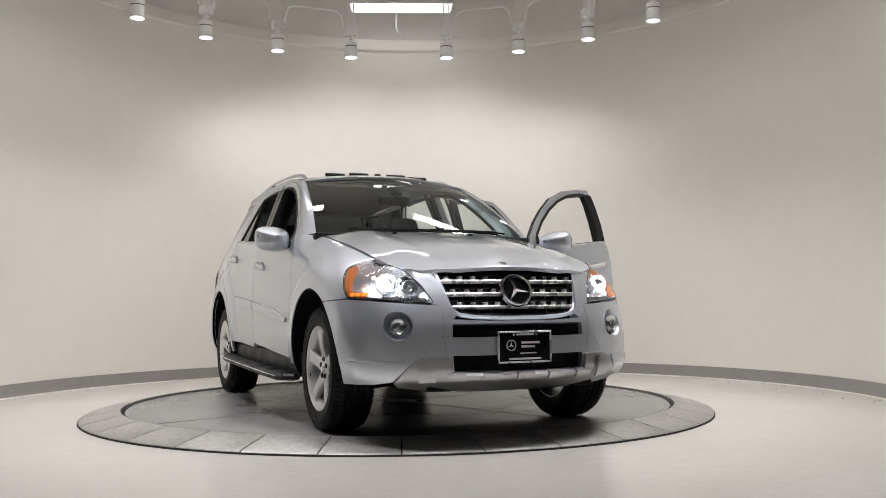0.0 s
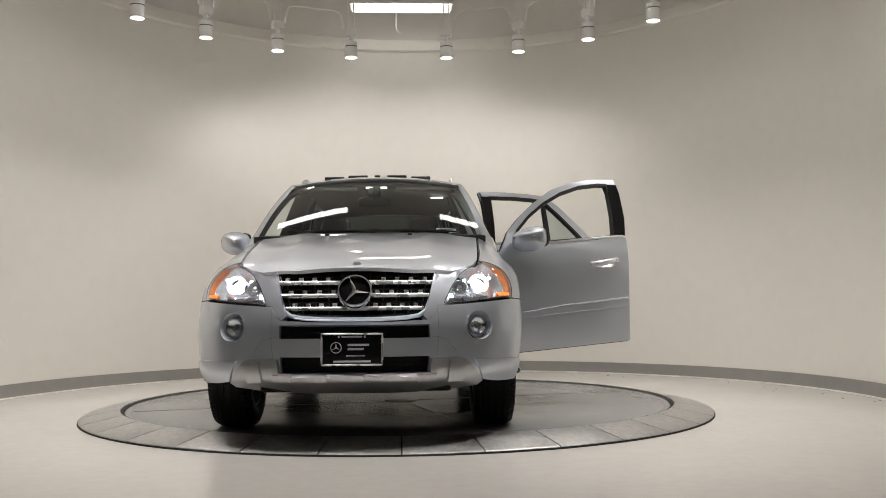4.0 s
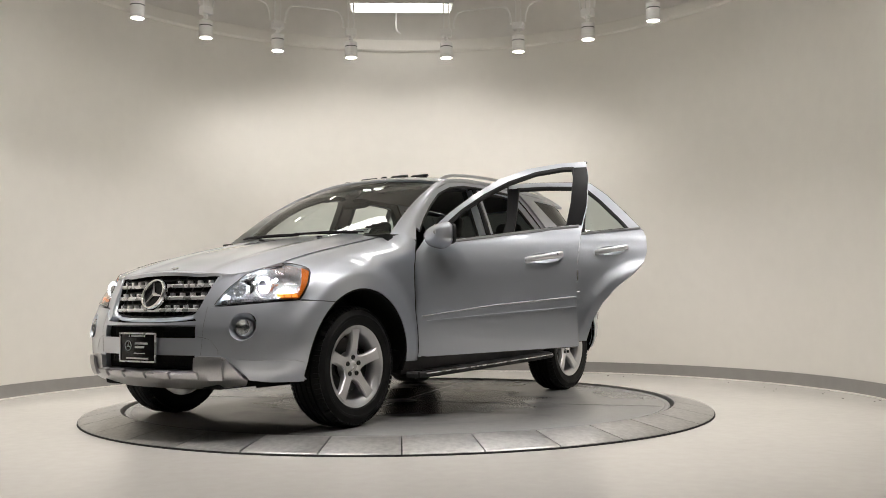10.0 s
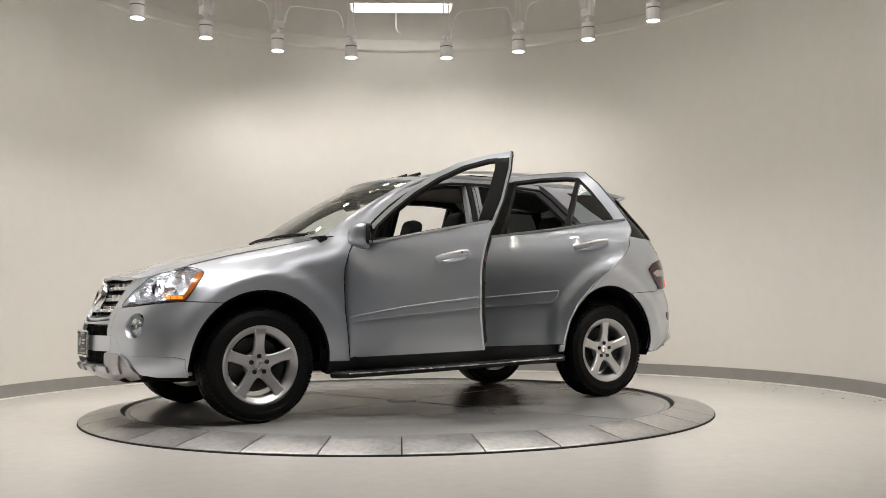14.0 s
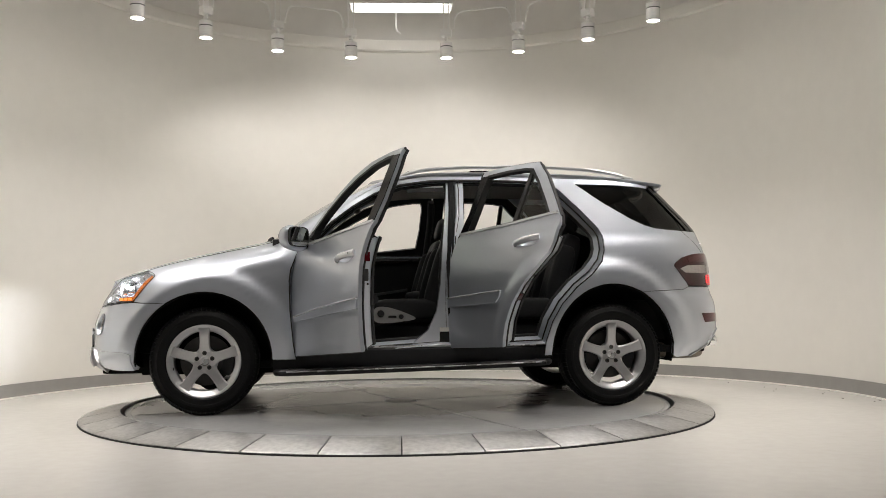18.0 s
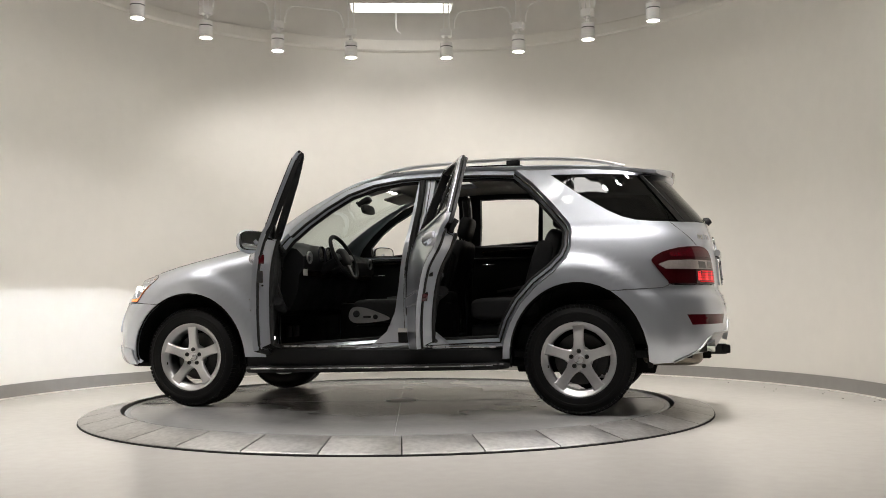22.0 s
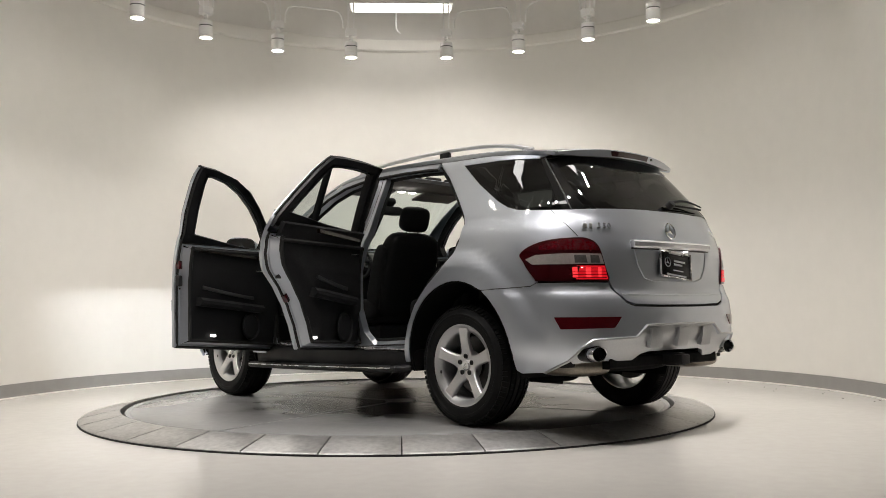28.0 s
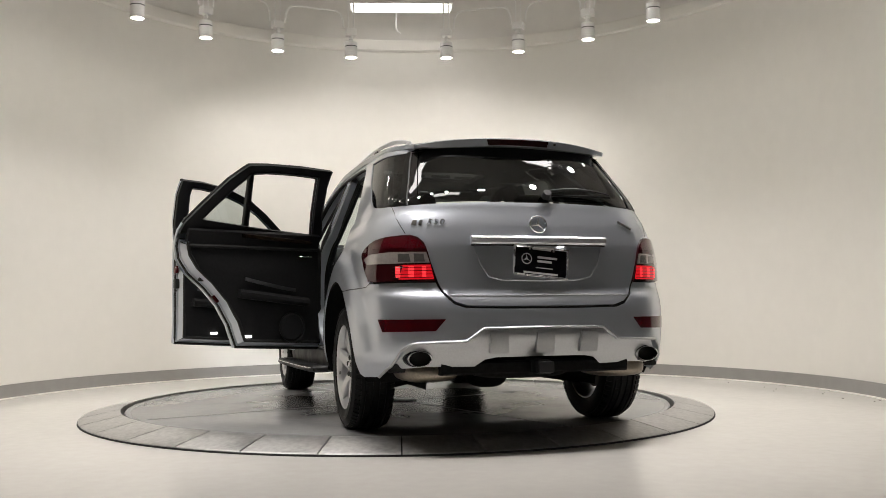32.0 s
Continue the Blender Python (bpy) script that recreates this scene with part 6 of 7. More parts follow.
def build_tail_lamps():
    lamp = [ux(-1.945, 1.03), ux(-1.972, 0.985), ux(-2.0, 0.945), ux(-2.05, 0.884), ux(-2.07, 0.872), ry(0.72, 0.868), ry(0.585, 0.868), ry(0.60, 0.95), ry(0.622, 1.04), ry(0.645, 1.09), ry(0.69, 1.118), ry(0.76, 1.12), ux(-2.10, 1.108), ux(-2.0, 1.075)]
    for s in (1, -1):
        t = new("tail_lamp")
        t.parent = CAR
        t["label"] = "red tail lamp with a clear band, lower part lit"
        P = flipu([tuple(p) for p in catmull(lamp, 3, True)], s)
        f = lambda d: (lambda u, z: tail_at(u, z, d)[0])
        part("lamp_base", panel_bm(P, f(-0.002), 0.04, (), 0.03), M_LAMPDARK, t)
        part("outer_lens", panel_bm(inset_loop(P, 0.003), f(0.010), 0.03, (), 0.014), M_TAILDARK, t, "dark red outer lens")
        top = flipu([ry(0.635, 1.045), ry(0.655, 1.085), ry(0.70, 1.108), ry(0.78, 1.108), ux(-2.13, 1.095), ux(-2.06, 1.075), ux(-2.07, 1.05)], s)
        part("upper_lens", panel_bm(top, f(0.0115), 0.03, (), 0.003), M_TAIL, t)
        mid = flipu([ry(0.612, 0.968), ry(0.628, 1.026), ry(0.80, 1.028), ux(-2.05, 1.022), ux(-1.99, 0.998), ux(-2.035, 0.968), ry(0.80, 0.966)], s)
        part("reverse_lens", panel_bm(mid, f(0.0120), 0.03, (), 0.004), M_TAILCLEAR, t, "clear reversing lens")
        for y0, y1 in ((0.636, 0.688), (0.704, 0.760)):
            q = flipu([ry(y0, 0.974), ry(y0 + 0.006, 1.016), ry(y1, 1.018), ry(y1, 0.974)], s)
            part("reverse_reflector", panel_bm(q, f(0.0128), 0.03, (), 0.003), M_REVERSE, t)
        lit = flipu([ry(0.592, 0.880), ry(0.608, 0.958), ry(0.76, 0.958), ux(-2.262, 0.955), ux(-2.248, 0.884), ry(0.76, 0.880)], s)
        part("lit_lens", panel_bm(lit, f(0.0120), 0.03, (), 0.004), M_TAILLIT, t, "glowing red lens")
        for y0, y1 in ((0.632, 0.650), (0.690, 0.715), (0.752, 0.772)):
            q = flipu([ry(y0, 0.892), ry(y0, 0.950), ry(y1, 0.950), ry(y1, 0.892)], s)
            part("bulb_glow", panel_bm(q, f(0.0128), 0.03, (), 0.002), M_TAILHOT, t)
        for k in range(4):
            zz = 0.890 + 0.018 * k
            path = [f(0.0140)(*p) for p in flipu([ry(0.60 + 0.185 * j / 6, zz) for j in range(7)], s)]
            part("lens_rib", sweep(path, rect_section(0.003, 0.0035, 0.0008)), M_TAIL, t)
        # reflector low in the bumper
        r = flipu([ux(-2.168, 0.668), ux(-2.20, 0.60), ry(0.60, 0.606), ry(0.548, 0.668)], s)
        part("reflector", panel_bm(r, f(0.004), 0.04, (), 0.012), M_REDLENS, CAR, "dark red bumper reflector")


def build_tail():
    f = lambda d: (lambda u, z: tail_at(u, z, d)[0])
    C = U_END
    # scooped plate recess with the chrome bar above
    rec = [ry(0.38, 1.075), ry(0.345, 0.96), ry(0.30, 0.895), ry(0.22, 0.875), (C, 0.873), ry(-0.22, 0.875), ry(-0.30, 0.895), ry(-0.345, 0.96), ry(-0.38, 1.075)]
    part("plate_recess", panel_bm(rec, f(0.0035), 0.05, (), 0.003), M_PAINT, CAR)
    path = [f(0.004)(*p) for p in densify_open([ry(0.375, 1.07), ry(0.342, 0.958), ry(0.297, 0.893), ry(0.22, 0.874), (C, 0.872), ry(-0.22, 0.874), ry(-0.297, 0.893), ry(-0.342, 0.958), ry(-0.375, 1.07)], 0.03)]
    part("recess_edge", sweep(path, circle_section(0.004, 6)), M_PAINT, CAR)
    bar = [f(0.016)(*ry(0.392 - 0.784 * k / 16, 1.088)) for k in range(17)]
    part("grip_bar", sweep(bar, rect_section(0.035, 0.045, 0.010)), M_BELT, CAR, "chrome grip bar above the plate")
    part("grip_shadow", sweep([p + Vector((0.008, 0, -0.026)) for p in bar], rect_section(0.02, 0.010, 0.002)), M_BLACK, CAR)
    for y in (0.12, -0.12):
        part("plate_lamp", box_bm(0.012, 0.035, 0.006, 0.001, f(0.012)(*ry(y, 1.056))), M_DOORLAMP, CAR)
    p, n = tail_at(C - 0.02, 0.972, 0.016)
    plate("number_plate", Vector((p.x, 0.004, 0.972)), Vector((-0.985, 0, 0.10)).normalized(), CAR, 0.312, 0.158)
    # emblem and badge
    p, n = tail_at(C - 0.015, 1.181, 0.006)
    c = Vector((p.x, 0.002, 1.181))
    nn = Vector((-0.97, 0, 0.22)).normalized()
    em = new("tail_emblem")
    em.parent = CAR
    part("ring", place_facing(lathe([(0.044, 0.0), (0.044, 0.006), (0.048, 0.009), (0.052, 0.004), (0.052, -0.004)], 40, "Y"), c, nn), M_CHROME, em)
    bm = None
    for a in (90, 210, 330):
        bm = merge(bm, star_arm(a, 0.046, 0.008, 0.003))
    part("star", place_facing(bm, c, nn), M_CHROME, em)
    badge = new("badge")
    badge.parent = CAR
    badge["label"] = "small chrome badge letters"
    y = 0.692
    for w, ch in ((0.034, ""), (0.024, ""), (0.018, None), (0.032, "5"), (0.032, "5"), (0.032, "0")):
        if ch is None:
            y -= w
            continue
        pp, n = tail_at(u_at(y=y - w / 2, z=1.187, front=False), 1.187, 0.004)
        if ch == "":
            bm = box_bm(w * 0.80, 0.005, 0.032, 0.002)
            place_facing(bm, pp, n)
        else:
            cu = bpy.data.curves.new("digit", "FONT")
            cu.body, cu.size, cu.extrude, cu.align_x, cu.align_y = ch, 0.050, 0.003, "CENTER", "CENTER"
            tmp = new("digit", cu)
            me = tmp.to_mesh()
            bm = bmesh.new()
            bm.from_mesh(me)
            tmp.to_mesh_clear()
            bpy.data.objects.remove(tmp)
            # text lies in xy facing z; stand it up facing +y
            bmesh.ops.transform(bm, matrix=Matrix.Rotation(radians(90), 4, "X"), verts=bm.verts)
            bmesh.ops.transform(bm, matrix=Matrix.Rotation(radians(180), 4, "Z"), verts=bm.verts)
            place_facing(bm, pp, n)
        part("letter", bm, M_CHROME, badge)
        y -= w
    pp, n = tail_at(2 * C - u_at(y=0.55, z=1.185, front=False), 1.185, 0.004)
    part("badge_small", place_facing(box_bm(0.10, 0.005, 0.018, 0.002), pp, n), M_CHROME, CAR)
    # spoiler with the third brake lamp
    def spoiler(s_, row):
        bow, end = 1 - s_ * s_, 1 - abs(s_) ** 5
        A = ROOF(-1.90, s_ * 0.99) + Vector((0, 0, 0.003))
        M = ROOF(-1.96, s_ * 0.985) + Vector((-0.005, 0, 0.004))
        B = Vector((-1.985 - 0.105 * bow, 0.585 * s_, A.z - 0.016 - 0.004 * bow))
        C = B + Vector((0.010, 0, -0.010 - 0.034 * end))
        D = C + Vector((0.075, 0, 0.004))
        return (A, M, B + Vector((0.006, 0, 0.003)), B, C, D)[row]
    bm = bmesh.new()
    grid = [[bm.verts.new(spoiler(-1 + 2 * i / 32, r)) for r in range(6)] for i in range(33)]
    for i in range(32):
        for r in range(5):
            bm.faces.new((grid[i][r], grid[i + 1][r], grid[i + 1][r + 1], grid[i][r + 1]))
    bm.faces.new(grid[0])
    bm.faces.new(grid[-1][::-1])
    bmesh.ops.recalc_face_normals(bm, faces=bm.faces[:])
    sp = part("roof_spoiler", bm, M_PAINT, CAR)

    def spback(s_, t_):
        return spoiler(s_, 3).lerp(spoiler(s_, 4), t_) + Vector((-0.003, 0, 0))
    part("third_brake_lamp", panel_bm([(-0.33, 0.12), (0.33, 0.12), (0.31, 0.85), (-0.31, 0.85)], spback, 0.08, (), 0.004), M_TAILDARK, sp, "dark red third brake lamp")
    part("washer_jet", box_bm(0.012, 0.014, 0.010, 0.003, spback(-0.40, 0.4)), M_BLACK, sp)
    # window rims
    for s in (1, -1):
        q = [(-2.165, 1.290), (-2.10, 1.38), (-1.93, 1.575), (-1.88, 1.635)]
        pth = [side(a, b, 0.0) for a, b in densify_open(q, 0.05)]
        part("glass_seal", sweep([(p.x, p.y * s, p.z) for p in pth], rect_section(0.010, 0.012, 0.002)), M_SEAL, CAR)
        bp = [(-2.125, 1.293), (-1.855, 1.640), (-1.905, 1.655), (-2.225, 1.293)]
        part("pillar_glass", panel_bm(bp, sgn_side(s, 0.006), 0.05, (), 0.006), M_DARKGLASS, CAR)
    # wiper
    w = new("rear_wiper")
    w.parent = CAR
    g0 = lambda y, z: tail_at(*ry(y, z), 0.012)[0]
    part("pivot", place_facing(lathe([(0, 0.04), (0.022, 0.036), (0.028, 0.0)], 20, "Y"), g0(-0.07, 1.335), Vector((-0.8, 0, 0.6)).normalized()), M_BLACK, w)
    part("arm", sweep([g0(-0.07 - 0.40 * k / 10, 1.350 + 0.022 * math.sin(math.pi * k / 10) - 0.005 * k / 10) + Vector((-0.02, 0, 0.012)) for k in range(11)], rect_section(0.022, 0.016, 0.004), None, False, (0, 0, 1), True, lambda f: 1.2 - 0.8 * f), M_BLACK, w)
    part("blade", sweep([g0(-0.10 - 0.38 * k / 10, 1.340) + Vector((-0.006, 0, 0.004)) for k in range(11)], rect_section(0.012, 0.012, 0.003)), M_RUBBER, w)
    # lower valance, skid panel, exhausts
    half = [(C, 0.620), ry(0.345, 0.618), ry(0.44, 0.552), ry(0.60, 0.547), ry(0.718, 0.540), ry(0.763, 0.50), ry(0.79, 0.43), ry(0.78, 0.392), ry(0.61, 0.408), ry(0.37, 0.405), ry(0.32, 0.445), ry(0.26, 0.458), (C, 0.460)]
    out = half + [(2 * C - a, b) for a, b in half[-2:0:-1]]
    ex = []
    for s in (1, -1):
        hu, hz = ry(0.672 * s, 0.458)
        ex.append(arc(hu, hz, 0.074, 0.044, 0, 348, 29))
    part("rear_skid_plate", panel_bm(out, lambda u, z: f(-0.010)(u, z) + Vector((0.050 * (1 - step01(0.44, 0.59, z)), 0, 0)), 0.035, ex, 0.03), M_REARSKID, CAR, "brushed silver rear skid plate")
    edge = [ry(0.832, 0.352), ry(0.797, 0.42), ry(0.762, 0.50), ry(0.717, 0.540), ry(0.60, 0.546), ry(0.442, 0.550), ry(0.347, 0.617), (C, 0.620)]
    edge = edge + [(2 * C - a, b) for a, b in edge[-2::-1]]
    part("valance_lip", sweep([f(0.002)(*p) for p in densify_open(edge, 0.03)], rect_section(0.016, 0.014, 0.005)), M_REARSKID, CAR)
    for y in (0.262, 0.0, -0.262):
        a, b = ry(y, 0.6)[0], None
        r = [(a - 0.054, 0.484), (a + 0.054, 0.484), (a + 0.048, 0.597), (a - 0.048, 0.597)]
        part("skid_rib", panel_bm(r, lambda u, z: f(0.006)(u, z) + Vector((0.012 * (1 - step01(0.47, 0.60, z)), 0, 0)), 0.04, (), 0.030), M_REARSKID, CAR)
    for s in (1, -1):
        c = f(0.0)(*ry(0.672 * s, 0.458))
        e = new("exhaust_tip")
        e.parent = CAR
        c = Vector((c.x + 0.012, 0.672 * s, 0.458))
        path = [c + Vector((0.16, 0, 0.005)), c + Vector((0.05, 0, 0.0)), c]
        bm = bmesh.new()
        rings = []
        for x, k in ((0.09, 0.90), (0.03, 1.0), (0.0, 1.04), (-0.004, 1.0), (0.0, 0.93), (0.07, 0.86)):
            rings.append([bm.verts.new((c.x + x, c.y + 0.064 * k * math.cos(2 * math.pi * j / 32), c.z + 0.040 * k * math.sin(2 * math.pi * j / 32))) for j in range(32)])
        for i in range(len(rings) - 1):
            for j in range(32):
                bm.faces.new((rings[i][j], rings[i][(j + 1) % 32], rings[i + 1][(j + 1) % 32], rings[i + 1][j]))
        bmesh.ops.recalc_face_normals(bm, faces=bm.faces[:])
        part("pipe", bm, M_CHROME, e, "oval chrome tailpipe")
        bm = lathe([(0, 0), (1, 0)], 32, "X")
        bmesh.ops.transform(bm, matrix=Matrix.Translation((c.x + 0.06, c.y, c.z)) @ Matrix.Diagonal((1, 0.056, 0.035, 1)), verts=bm.verts)
        part("pipe_inside", bm, M_GAP, e)
        bm = lathe([(1.0, 0), (1.12, 0.0), (1.15, 0.05), (1.1, 0.06)], 32, "X")
        bmesh.ops.transform(bm, matrix=Matrix.Translation((c.x + 0.05, c.y, c.z)) @ Matrix.Diagonal((1, 0.062, 0.040, 1)), verts=bm.verts)
        part("pipe_collar", bm, M_BLACK, e)
    # bumper step pad and gap under the tailgate
    gap = [ry(0.585, 0.865), ry(0.553, 0.80), ry(0.497, 0.748), ry(0.43, 0.730), (C, 0.727)]
    gap = gap + [(2 * C - a, b) for a, b in gap[-2::-1]]
    part("gate_gap", sweep([f(-0.012)(*p) for p in densify_open(gap, 0.03)], rect_section(0.012, 0.010, 0.002)), M_GAP, CAR)
    crease = [ry(0.52 - 1.04 * k / 20, 0.795) for k in range(21)]
    part("gate_crease", sweep([f(0.0005)(*p) for p in crease], circle_section(0.004, 6)), M_PAINT, CAR)
    for s in (1, -1):
        line = flipu([ry(0.757, 1.290), ry(0.747, 1.20), ry(0.723, 1.130)], s)
        part("gate_gap", sweep([f(-0.001)(*p) for p in densify_open(line, 0.03)], rect_section(0.004, 0.004, 0.001)), M_GAP, CAR)
    # tow hitch
    h = new("tow_hitch")
    h.parent = CAR
    part("receiver", box_bm(0.20, 0.075, 0.075, 0.008, (-2.33, 0.0, 0.405)), M_BLACK, h)
    part("ball_mount", box_bm(0.06, 0.09, 0.06, 0.01, (-2.425, 0.0, 0.405)), M_BLACK, h)
    part("cross_beam", sweep([(-2.28, 0.55 - 1.1 * k / 6, 0.40) for k in range(7)], rect_section(0.07, 0.07, 0.01)), M_UNDER, h)
    # seam between quarter and bumper, rear pillar to tailgate
    for s in (1, -1):
        pth = [side(a, b, 0.001) for a, b in densify_open([(-1.76, 0.834), (-2.02, 0.846), (-2.06, 0.866)], 0.04)]
        part("seam", sweep([(p.x, p.y * s, p.z) for p in pth], rect_section(0.0015, 0.002, 0.0004)), M_GAP, CAR)
        pth = [side(a, b, 0.001) for a, b in densify_open([(1.72, 0.770), (1.93, 0.782)], 0.04)]
        part("seam", sweep([(p.x, p.y * s, p.z) for p in pth], rect_section(0.0015, 0.002, 0.0004)), M_GAP, CAR)


build_tail_lamps()
build_tail()


# ---------- roof rails, wheel wells, underside ----------
M_RAIL = vary(principled("satin_rail", (0.72, 0.72, 0.73), 0.3, 0.6), 12, 0.03)

def build_rest():
    for s in (1, -1):
        rail = new("roof_rail")
        rail.parent = CAR
        pts = catmull([(0.09, 0.585, 1.700), (0.0, 0.588, 1.738), (-0.16, 0.590, 1.768), (-0.46, 0.592, 1.786), (-0.95, 0.590, 1.795), (-1.35, 0.582, 1.780), (-1.58, 0.572, 1.752), (-1.76, 0.560, 1.710)], 6)
        bm = sweep([(p[0], p[1] * s, p[2]) for p in pts], circle_section(0.010, 10, 0.013))
        part("bar", bm, M_RAIL, rail, "satin silver bar")
        part("middle_foot", box_bm(0.10, 0.022, 0.04, 0.008, (-0.97, 0.589 * s, 1.768)), M_BLACK, rail)
        for x, z in ((0.03, 1.712), (-1.70, 1.712)):
            part("end_foot", soft_box(0.10, 0.022, 0.022, (x, (0.583 if x > -1 else 0.566) * s, z), None, 0.6, 14, 10), M_SATIN, rail)
    # wheel wells: arched liners with a lip
    for ax, rx, rz in ((AXF, 0.470, 0.476), (AXR, 0.466, 0.515)):
        for s in (1, -1):
            bm = bmesh.new()
            rows = []
            for k in range(25):
                a = radians(-7 + 194 * k / 24)
                x, z = ax + rx * math.cos(a), 0.378 + rz * math.sin(a)
                y = side(x, max(z, 0.3)).y
                rows.append([bm.verts.new((ax + (rx - d) * math.cos(a), (y - o) * s, 0.378 + (rz - d) * math.sin(a))) for o, d in ((0.006, 0.001), (0.006, 0.014), (0.03, 0.004), (0.12, -0.015), (0.40, -0.01))])
            for i in range(24):
                for j in range(4):
                    bm.faces.new((rows[i][j], rows[i][j + 1], rows[i + 1][j + 1], rows[i + 1][j]))
            bmesh.ops.recalc_face_normals(bm, faces=bm.faces[:])
            part("wheel_well", bm, M_UNDER, CAR)
            bm = lathe([(0, 0), (0.52, 0)], 32, "Y")
            bmesh.ops.translate(bm, verts=bm.verts, vec=(ax, 0.53 * s, 0.45))
            for v in bm.verts:
                v.co.z = max(v.co.z, 0.26)
            part("well_wall", bm, M_UNDER, CAR)
    part("floor_pan", box_bm(2.2, 1.62, 0.06, 0.02, (0.0, 0, 0.345)), M_UNDER, CAR)
    part("front_pan", box_bm(1.20, 1.05, 0.06, 0.02, (1.62, 0, 0.30)), M_UNDER, CAR)
    part("rear_pan", box_bm(1.20, 1.05, 0.10, 0.03, (-1.62, 0, 0.42)), M_UNDER, CAR)
    part("spare_well", soft_box(0.55, 0.62, 0.16, (-1.95, 0.0, 0.40), None, 0.6), M_UNDER, CAR)
    for ax in (AXF, AXR):
        part("axle", sweep([(ax, 0.72 - 1.44 * k / 4, HUB_Z - 0.03) for k in range(5)], circle_section(0.04, 10)), M_UNDER, CAR)
        for s in (1, -1):
            part("control_arm", sweep([(ax + 0.15, 0.30 * s, 0.30), (ax, 0.66 * s, 0.25)], rect_section(0.07, 0.04, 0.01)), M_UNDER, CAR)
    part("differential", soft_box(0.30, 0.26, 0.24, (AXR, 0.0, 0.34), None, 0.7), M_UNDER, CAR)
    for s in (1, -1):
        part("muffler", soft_box(0.40, 0.32, 0.13, (-2.06, 0.57 * s, 0.385), None, 0.55), M_EXH, CAR, "stained steel silencer")
        part("exhaust_pipe", sweep(catmull([(0.9, 0.18 * s, 0.29), (-0.6, 0.20 * s, 0.29), (-1.3, 0.30 * s, 0.36), (-1.7, 0.42 * s, 0.38), (-1.85, 0.48 * s, 0.38)], 6), circle_section(0.03, 10)), M_EXH, CAR)


build_rest()


# ---------- ceiling fittings ----------
def build_spot(angle):
    a = radians(angle)
    r = spot_radius(angle)
    x, y = r * math.sin(a), r * math.cos(a)
    t = tagged(new("spotlight"), "white cylindrical ceiling spotlight, switched on", "spotlight", "ring of ceiling spotlights")
    t.matrix_basis = Matrix.Translation((x, y, SPOT_Z)) @ Matrix.Rotation(-a, 4, "Z") @ Matrix.Diagonal((0.84, 0.84, 1.0, 1))
    part("barrel", lathe([(0.070, 0.0), (0.0795, 0.0), (0.082, 0.004), (0.082, 0.118), (0.0795, 0.120), (0.0795, 0.128), (0.082, 0.130), (0.082, 0.172), (0.074, 0.178), (0.03, 0.180), (0, 0.180)], 36), M_LAMP_W, t)
    part("vent_band", lathe([(0.0797, 0.119), (0.0802, 0.121), (0.0802, 0.127), (0.0797, 0.129)], 36), M_BLACK, t)
    part("lens", lathe([(0, 0.010), (0.072, 0.010), (0.074, 0.004)], 32), M_SPOT, t, "glowing lens")
    part("swivel", lathe([(0, 0.178), (0.020, 0.180), (0.022, 0.20), (0.030, 0.21), (0.022, 0.225), (0.028, 0.25), (0, 0.25)], 20), M_CONDUIT, t)
    part("junction_box", box_bm(0.14, 0.11, 0.08, 0.008, (0, 0, 0.285)), M_LAMP_W, t)
    for dx in (-0.035, 0.035):
        part("drop_rod", sweep([(dx, 0, 0.32), (dx, 0, 1.13)], circle_section(0.010, 8), None, False, (1, 0, 0)), M_CONDUIT, t)
    return t


def build_conduit(a0, a1):
    """A bent conduit from one junction box to the next."""
    pts = []
    for f, dz in ((0.10, 0.33), (0.12, 0.44), (0.2, 0.52), (0.5, 0.53), (0.8, 0.52), (0.88, 0.44), (0.90, 0.33)):
        a = radians(a0 + (a1 - a0) * f)
        r = spot_radius(a0) + (spot_radius(a1) - spot_radius(a0)) * f
        pts.append((r * math.sin(a), r * math.cos(a), SPOT_Z + dz))
    ob = part("conduit", sweep(catmull(pts, 6), circle_section(0.011, 8)), M_CONDUIT)
    tagged(ob, "painted electrical conduit arched between two spotlights", "conduit", "conduits between spotlights")


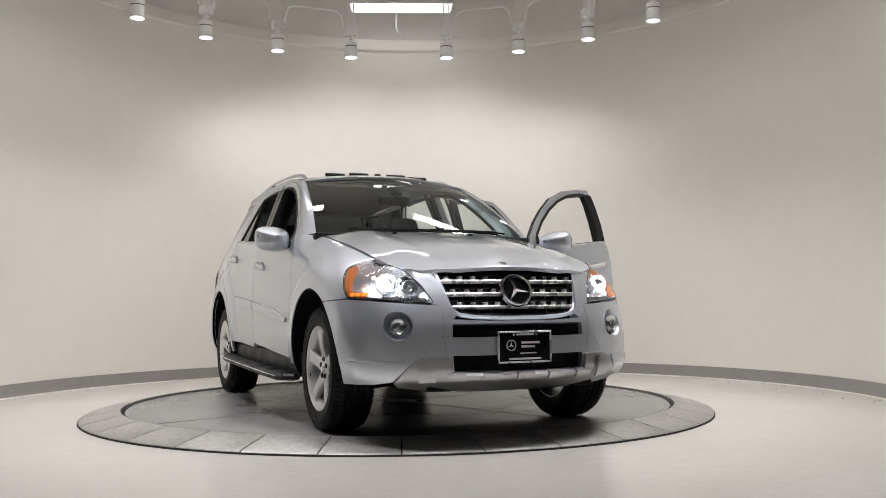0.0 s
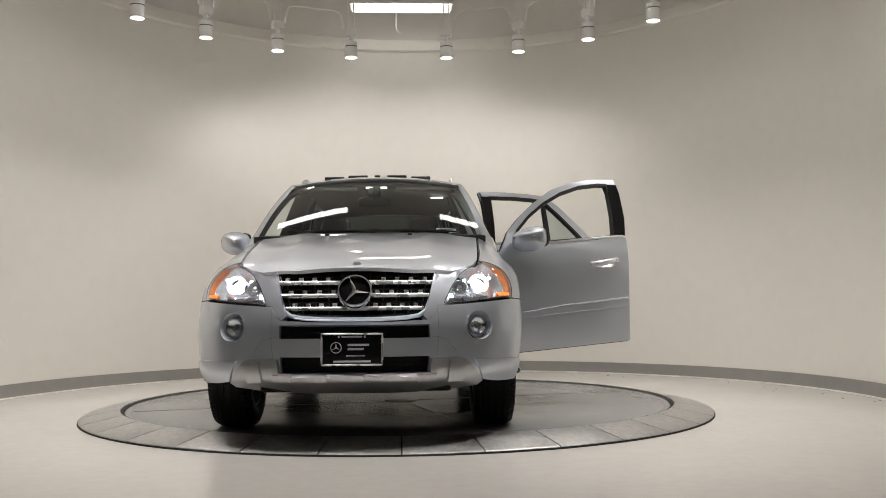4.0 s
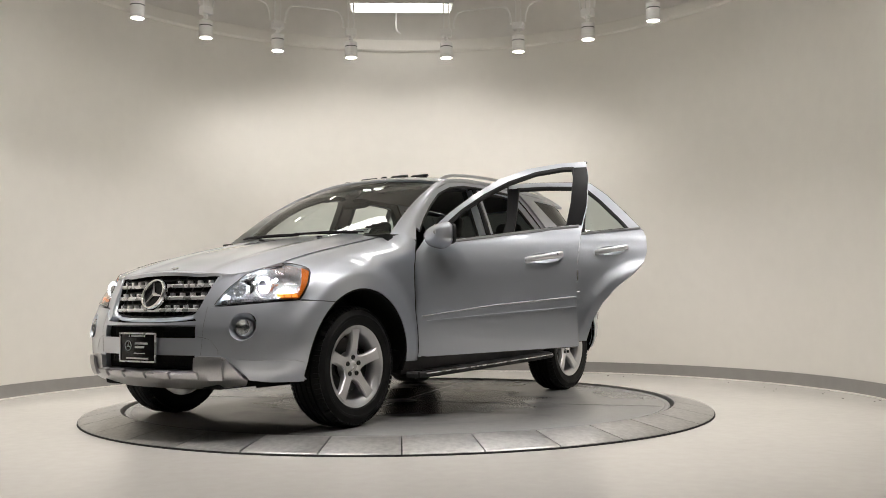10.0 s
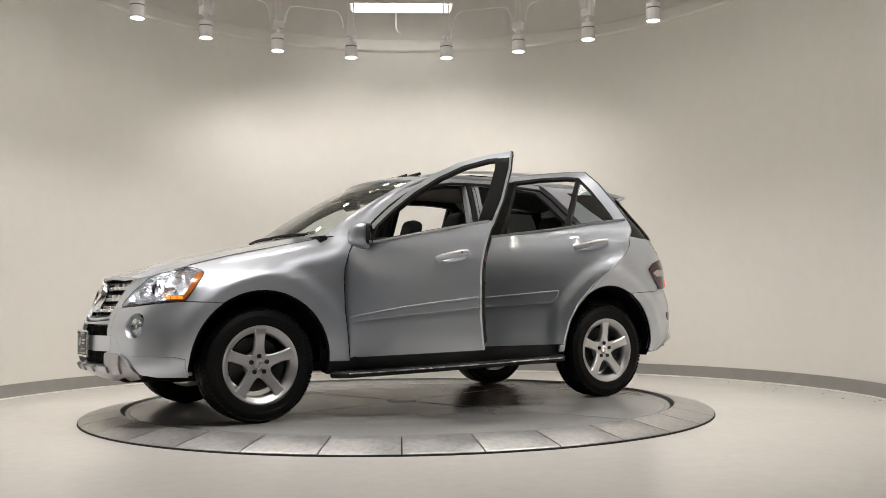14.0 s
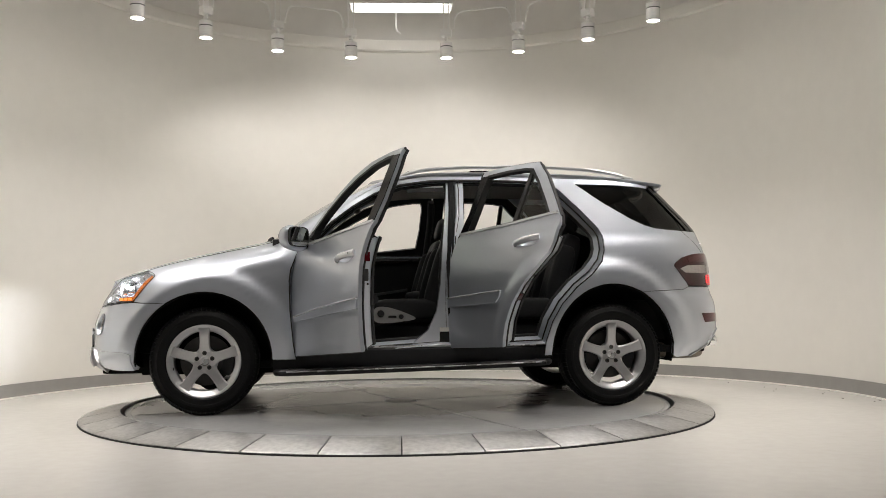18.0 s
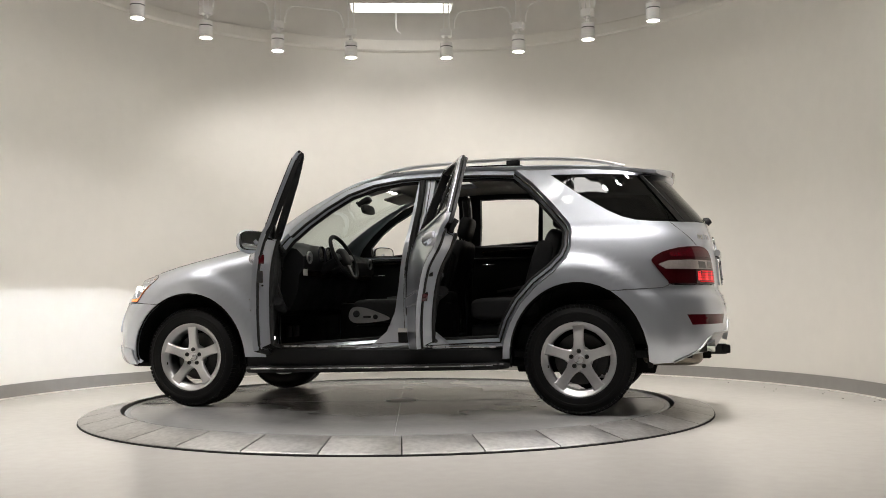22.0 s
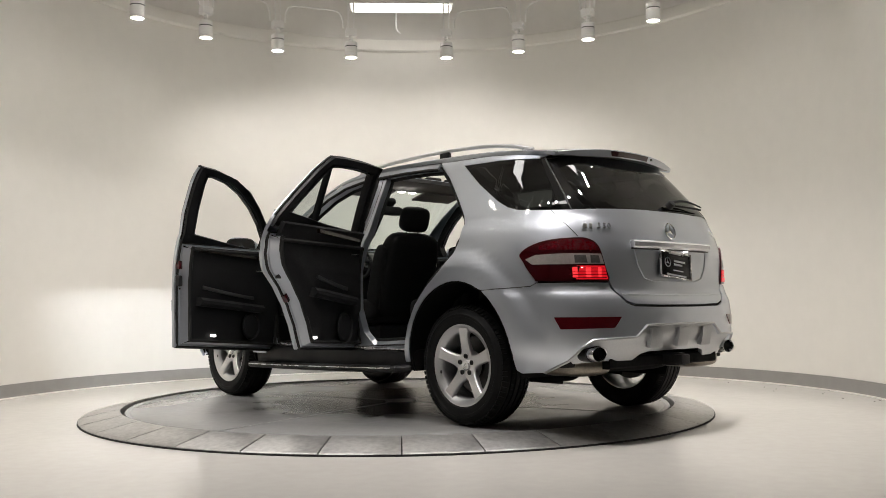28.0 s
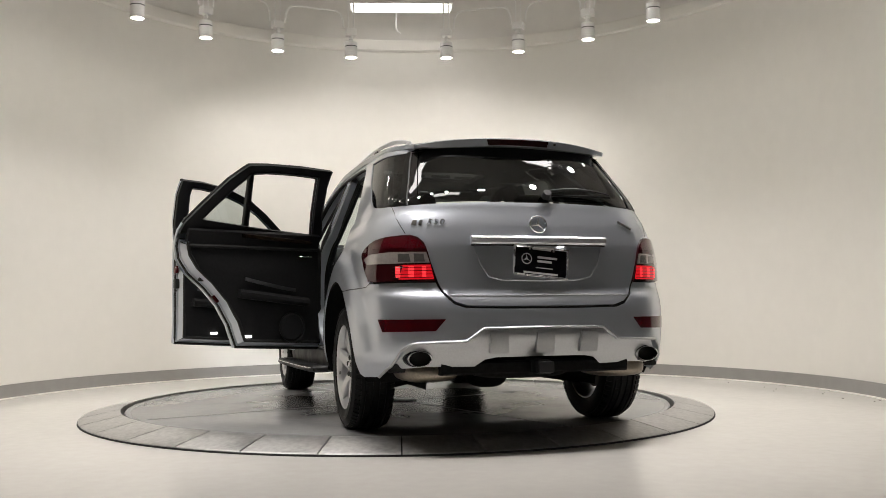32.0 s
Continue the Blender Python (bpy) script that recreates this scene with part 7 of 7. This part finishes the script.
def build_panel(x, y, z, rz):
    p = tagged(new("led_panel"), "white linear LED ceiling panel, switched on", "ceiling light", "linear ceiling panels")
    p.matrix_basis = pose(x, y, z, 0, 0, rz)
    part("diffuser", box_bm(1.17, 0.26, 0.02, 0.005, (0, 0, 0.0)), M_LED_BACK if y > 3 else M_LED, p, "glowing diffuser")
    part("housing", box_bm(1.22, 0.30, 0.05, 0.01, (0, 0, 0.037)), M_LAMP_W, p)
    for xx in (-0.5, 0.5):
        part("hanger", sweep([(xx, 0, 0.06), (xx, 0, 0.37)], circle_section(0.006, 6), None, False, (1, 0, 0)), M_CONDUIT, p)


for ang in SPOT_ANGLES:
    build_spot(ang)
srt = sorted(SPOT_ANGLES)
for i in range(len(srt) - 1):
    if abs(srt[i + 1] + srt[i]) > 2:
        build_conduit(srt[i], srt[i + 1])
for px, py, pz, prz in PANELS:
    build_panel(px, py, pz, prz)
tagged(part("ceiling_rail", sweep([(-1.2, 3.40, 4.63), (-0.65, 3.40, 4.63)], rect_section(0.05, 0.04, 0.005)), M_CONDUIT), "painted metal rail beside the ceiling panel", "rail", "ceiling rails")
tagged(part("ceiling_rail", sweep([(0.72, 3.40, 4.63), (1.3, 3.40, 4.63)], rect_section(0.05, 0.04, 0.005)), M_CONDUIT), "painted metal rail beside the ceiling panel", "rail", "ceiling rails")
pend = tagged(part("sprinkler", sweep(catmull([(-0.03, 3.70, 4.65), (-0.03, 3.70, 4.25), (-0.025, 3.70, 4.10), (0.02, 3.70, 4.05)], 5), circle_section(0.009, 8), None, False, (0, 1, 0)), M_CONDUIT), "white sprinkler drop pipe hanging from the ceiling", "sprinkler")


def motions():
    rows_t, rows_c = [], []
    for t, h in enumerate(HEADING):
        a = radians(h)
        rows_t.append((float(t), pose(0, 0, 0, 0, 0, h)))
        rows_c.append((float(t), pose(CAR_OFF[0] * math.cos(a) - CAR_OFF[1] * math.sin(a), CAR_OFF[0] * math.sin(a) + CAR_OFF[1] * math.cos(a), 0.001, 0, 0, h)))
    walk(TURNTABLE, rows_t)
    walk(CAR, rows_c)


motions()
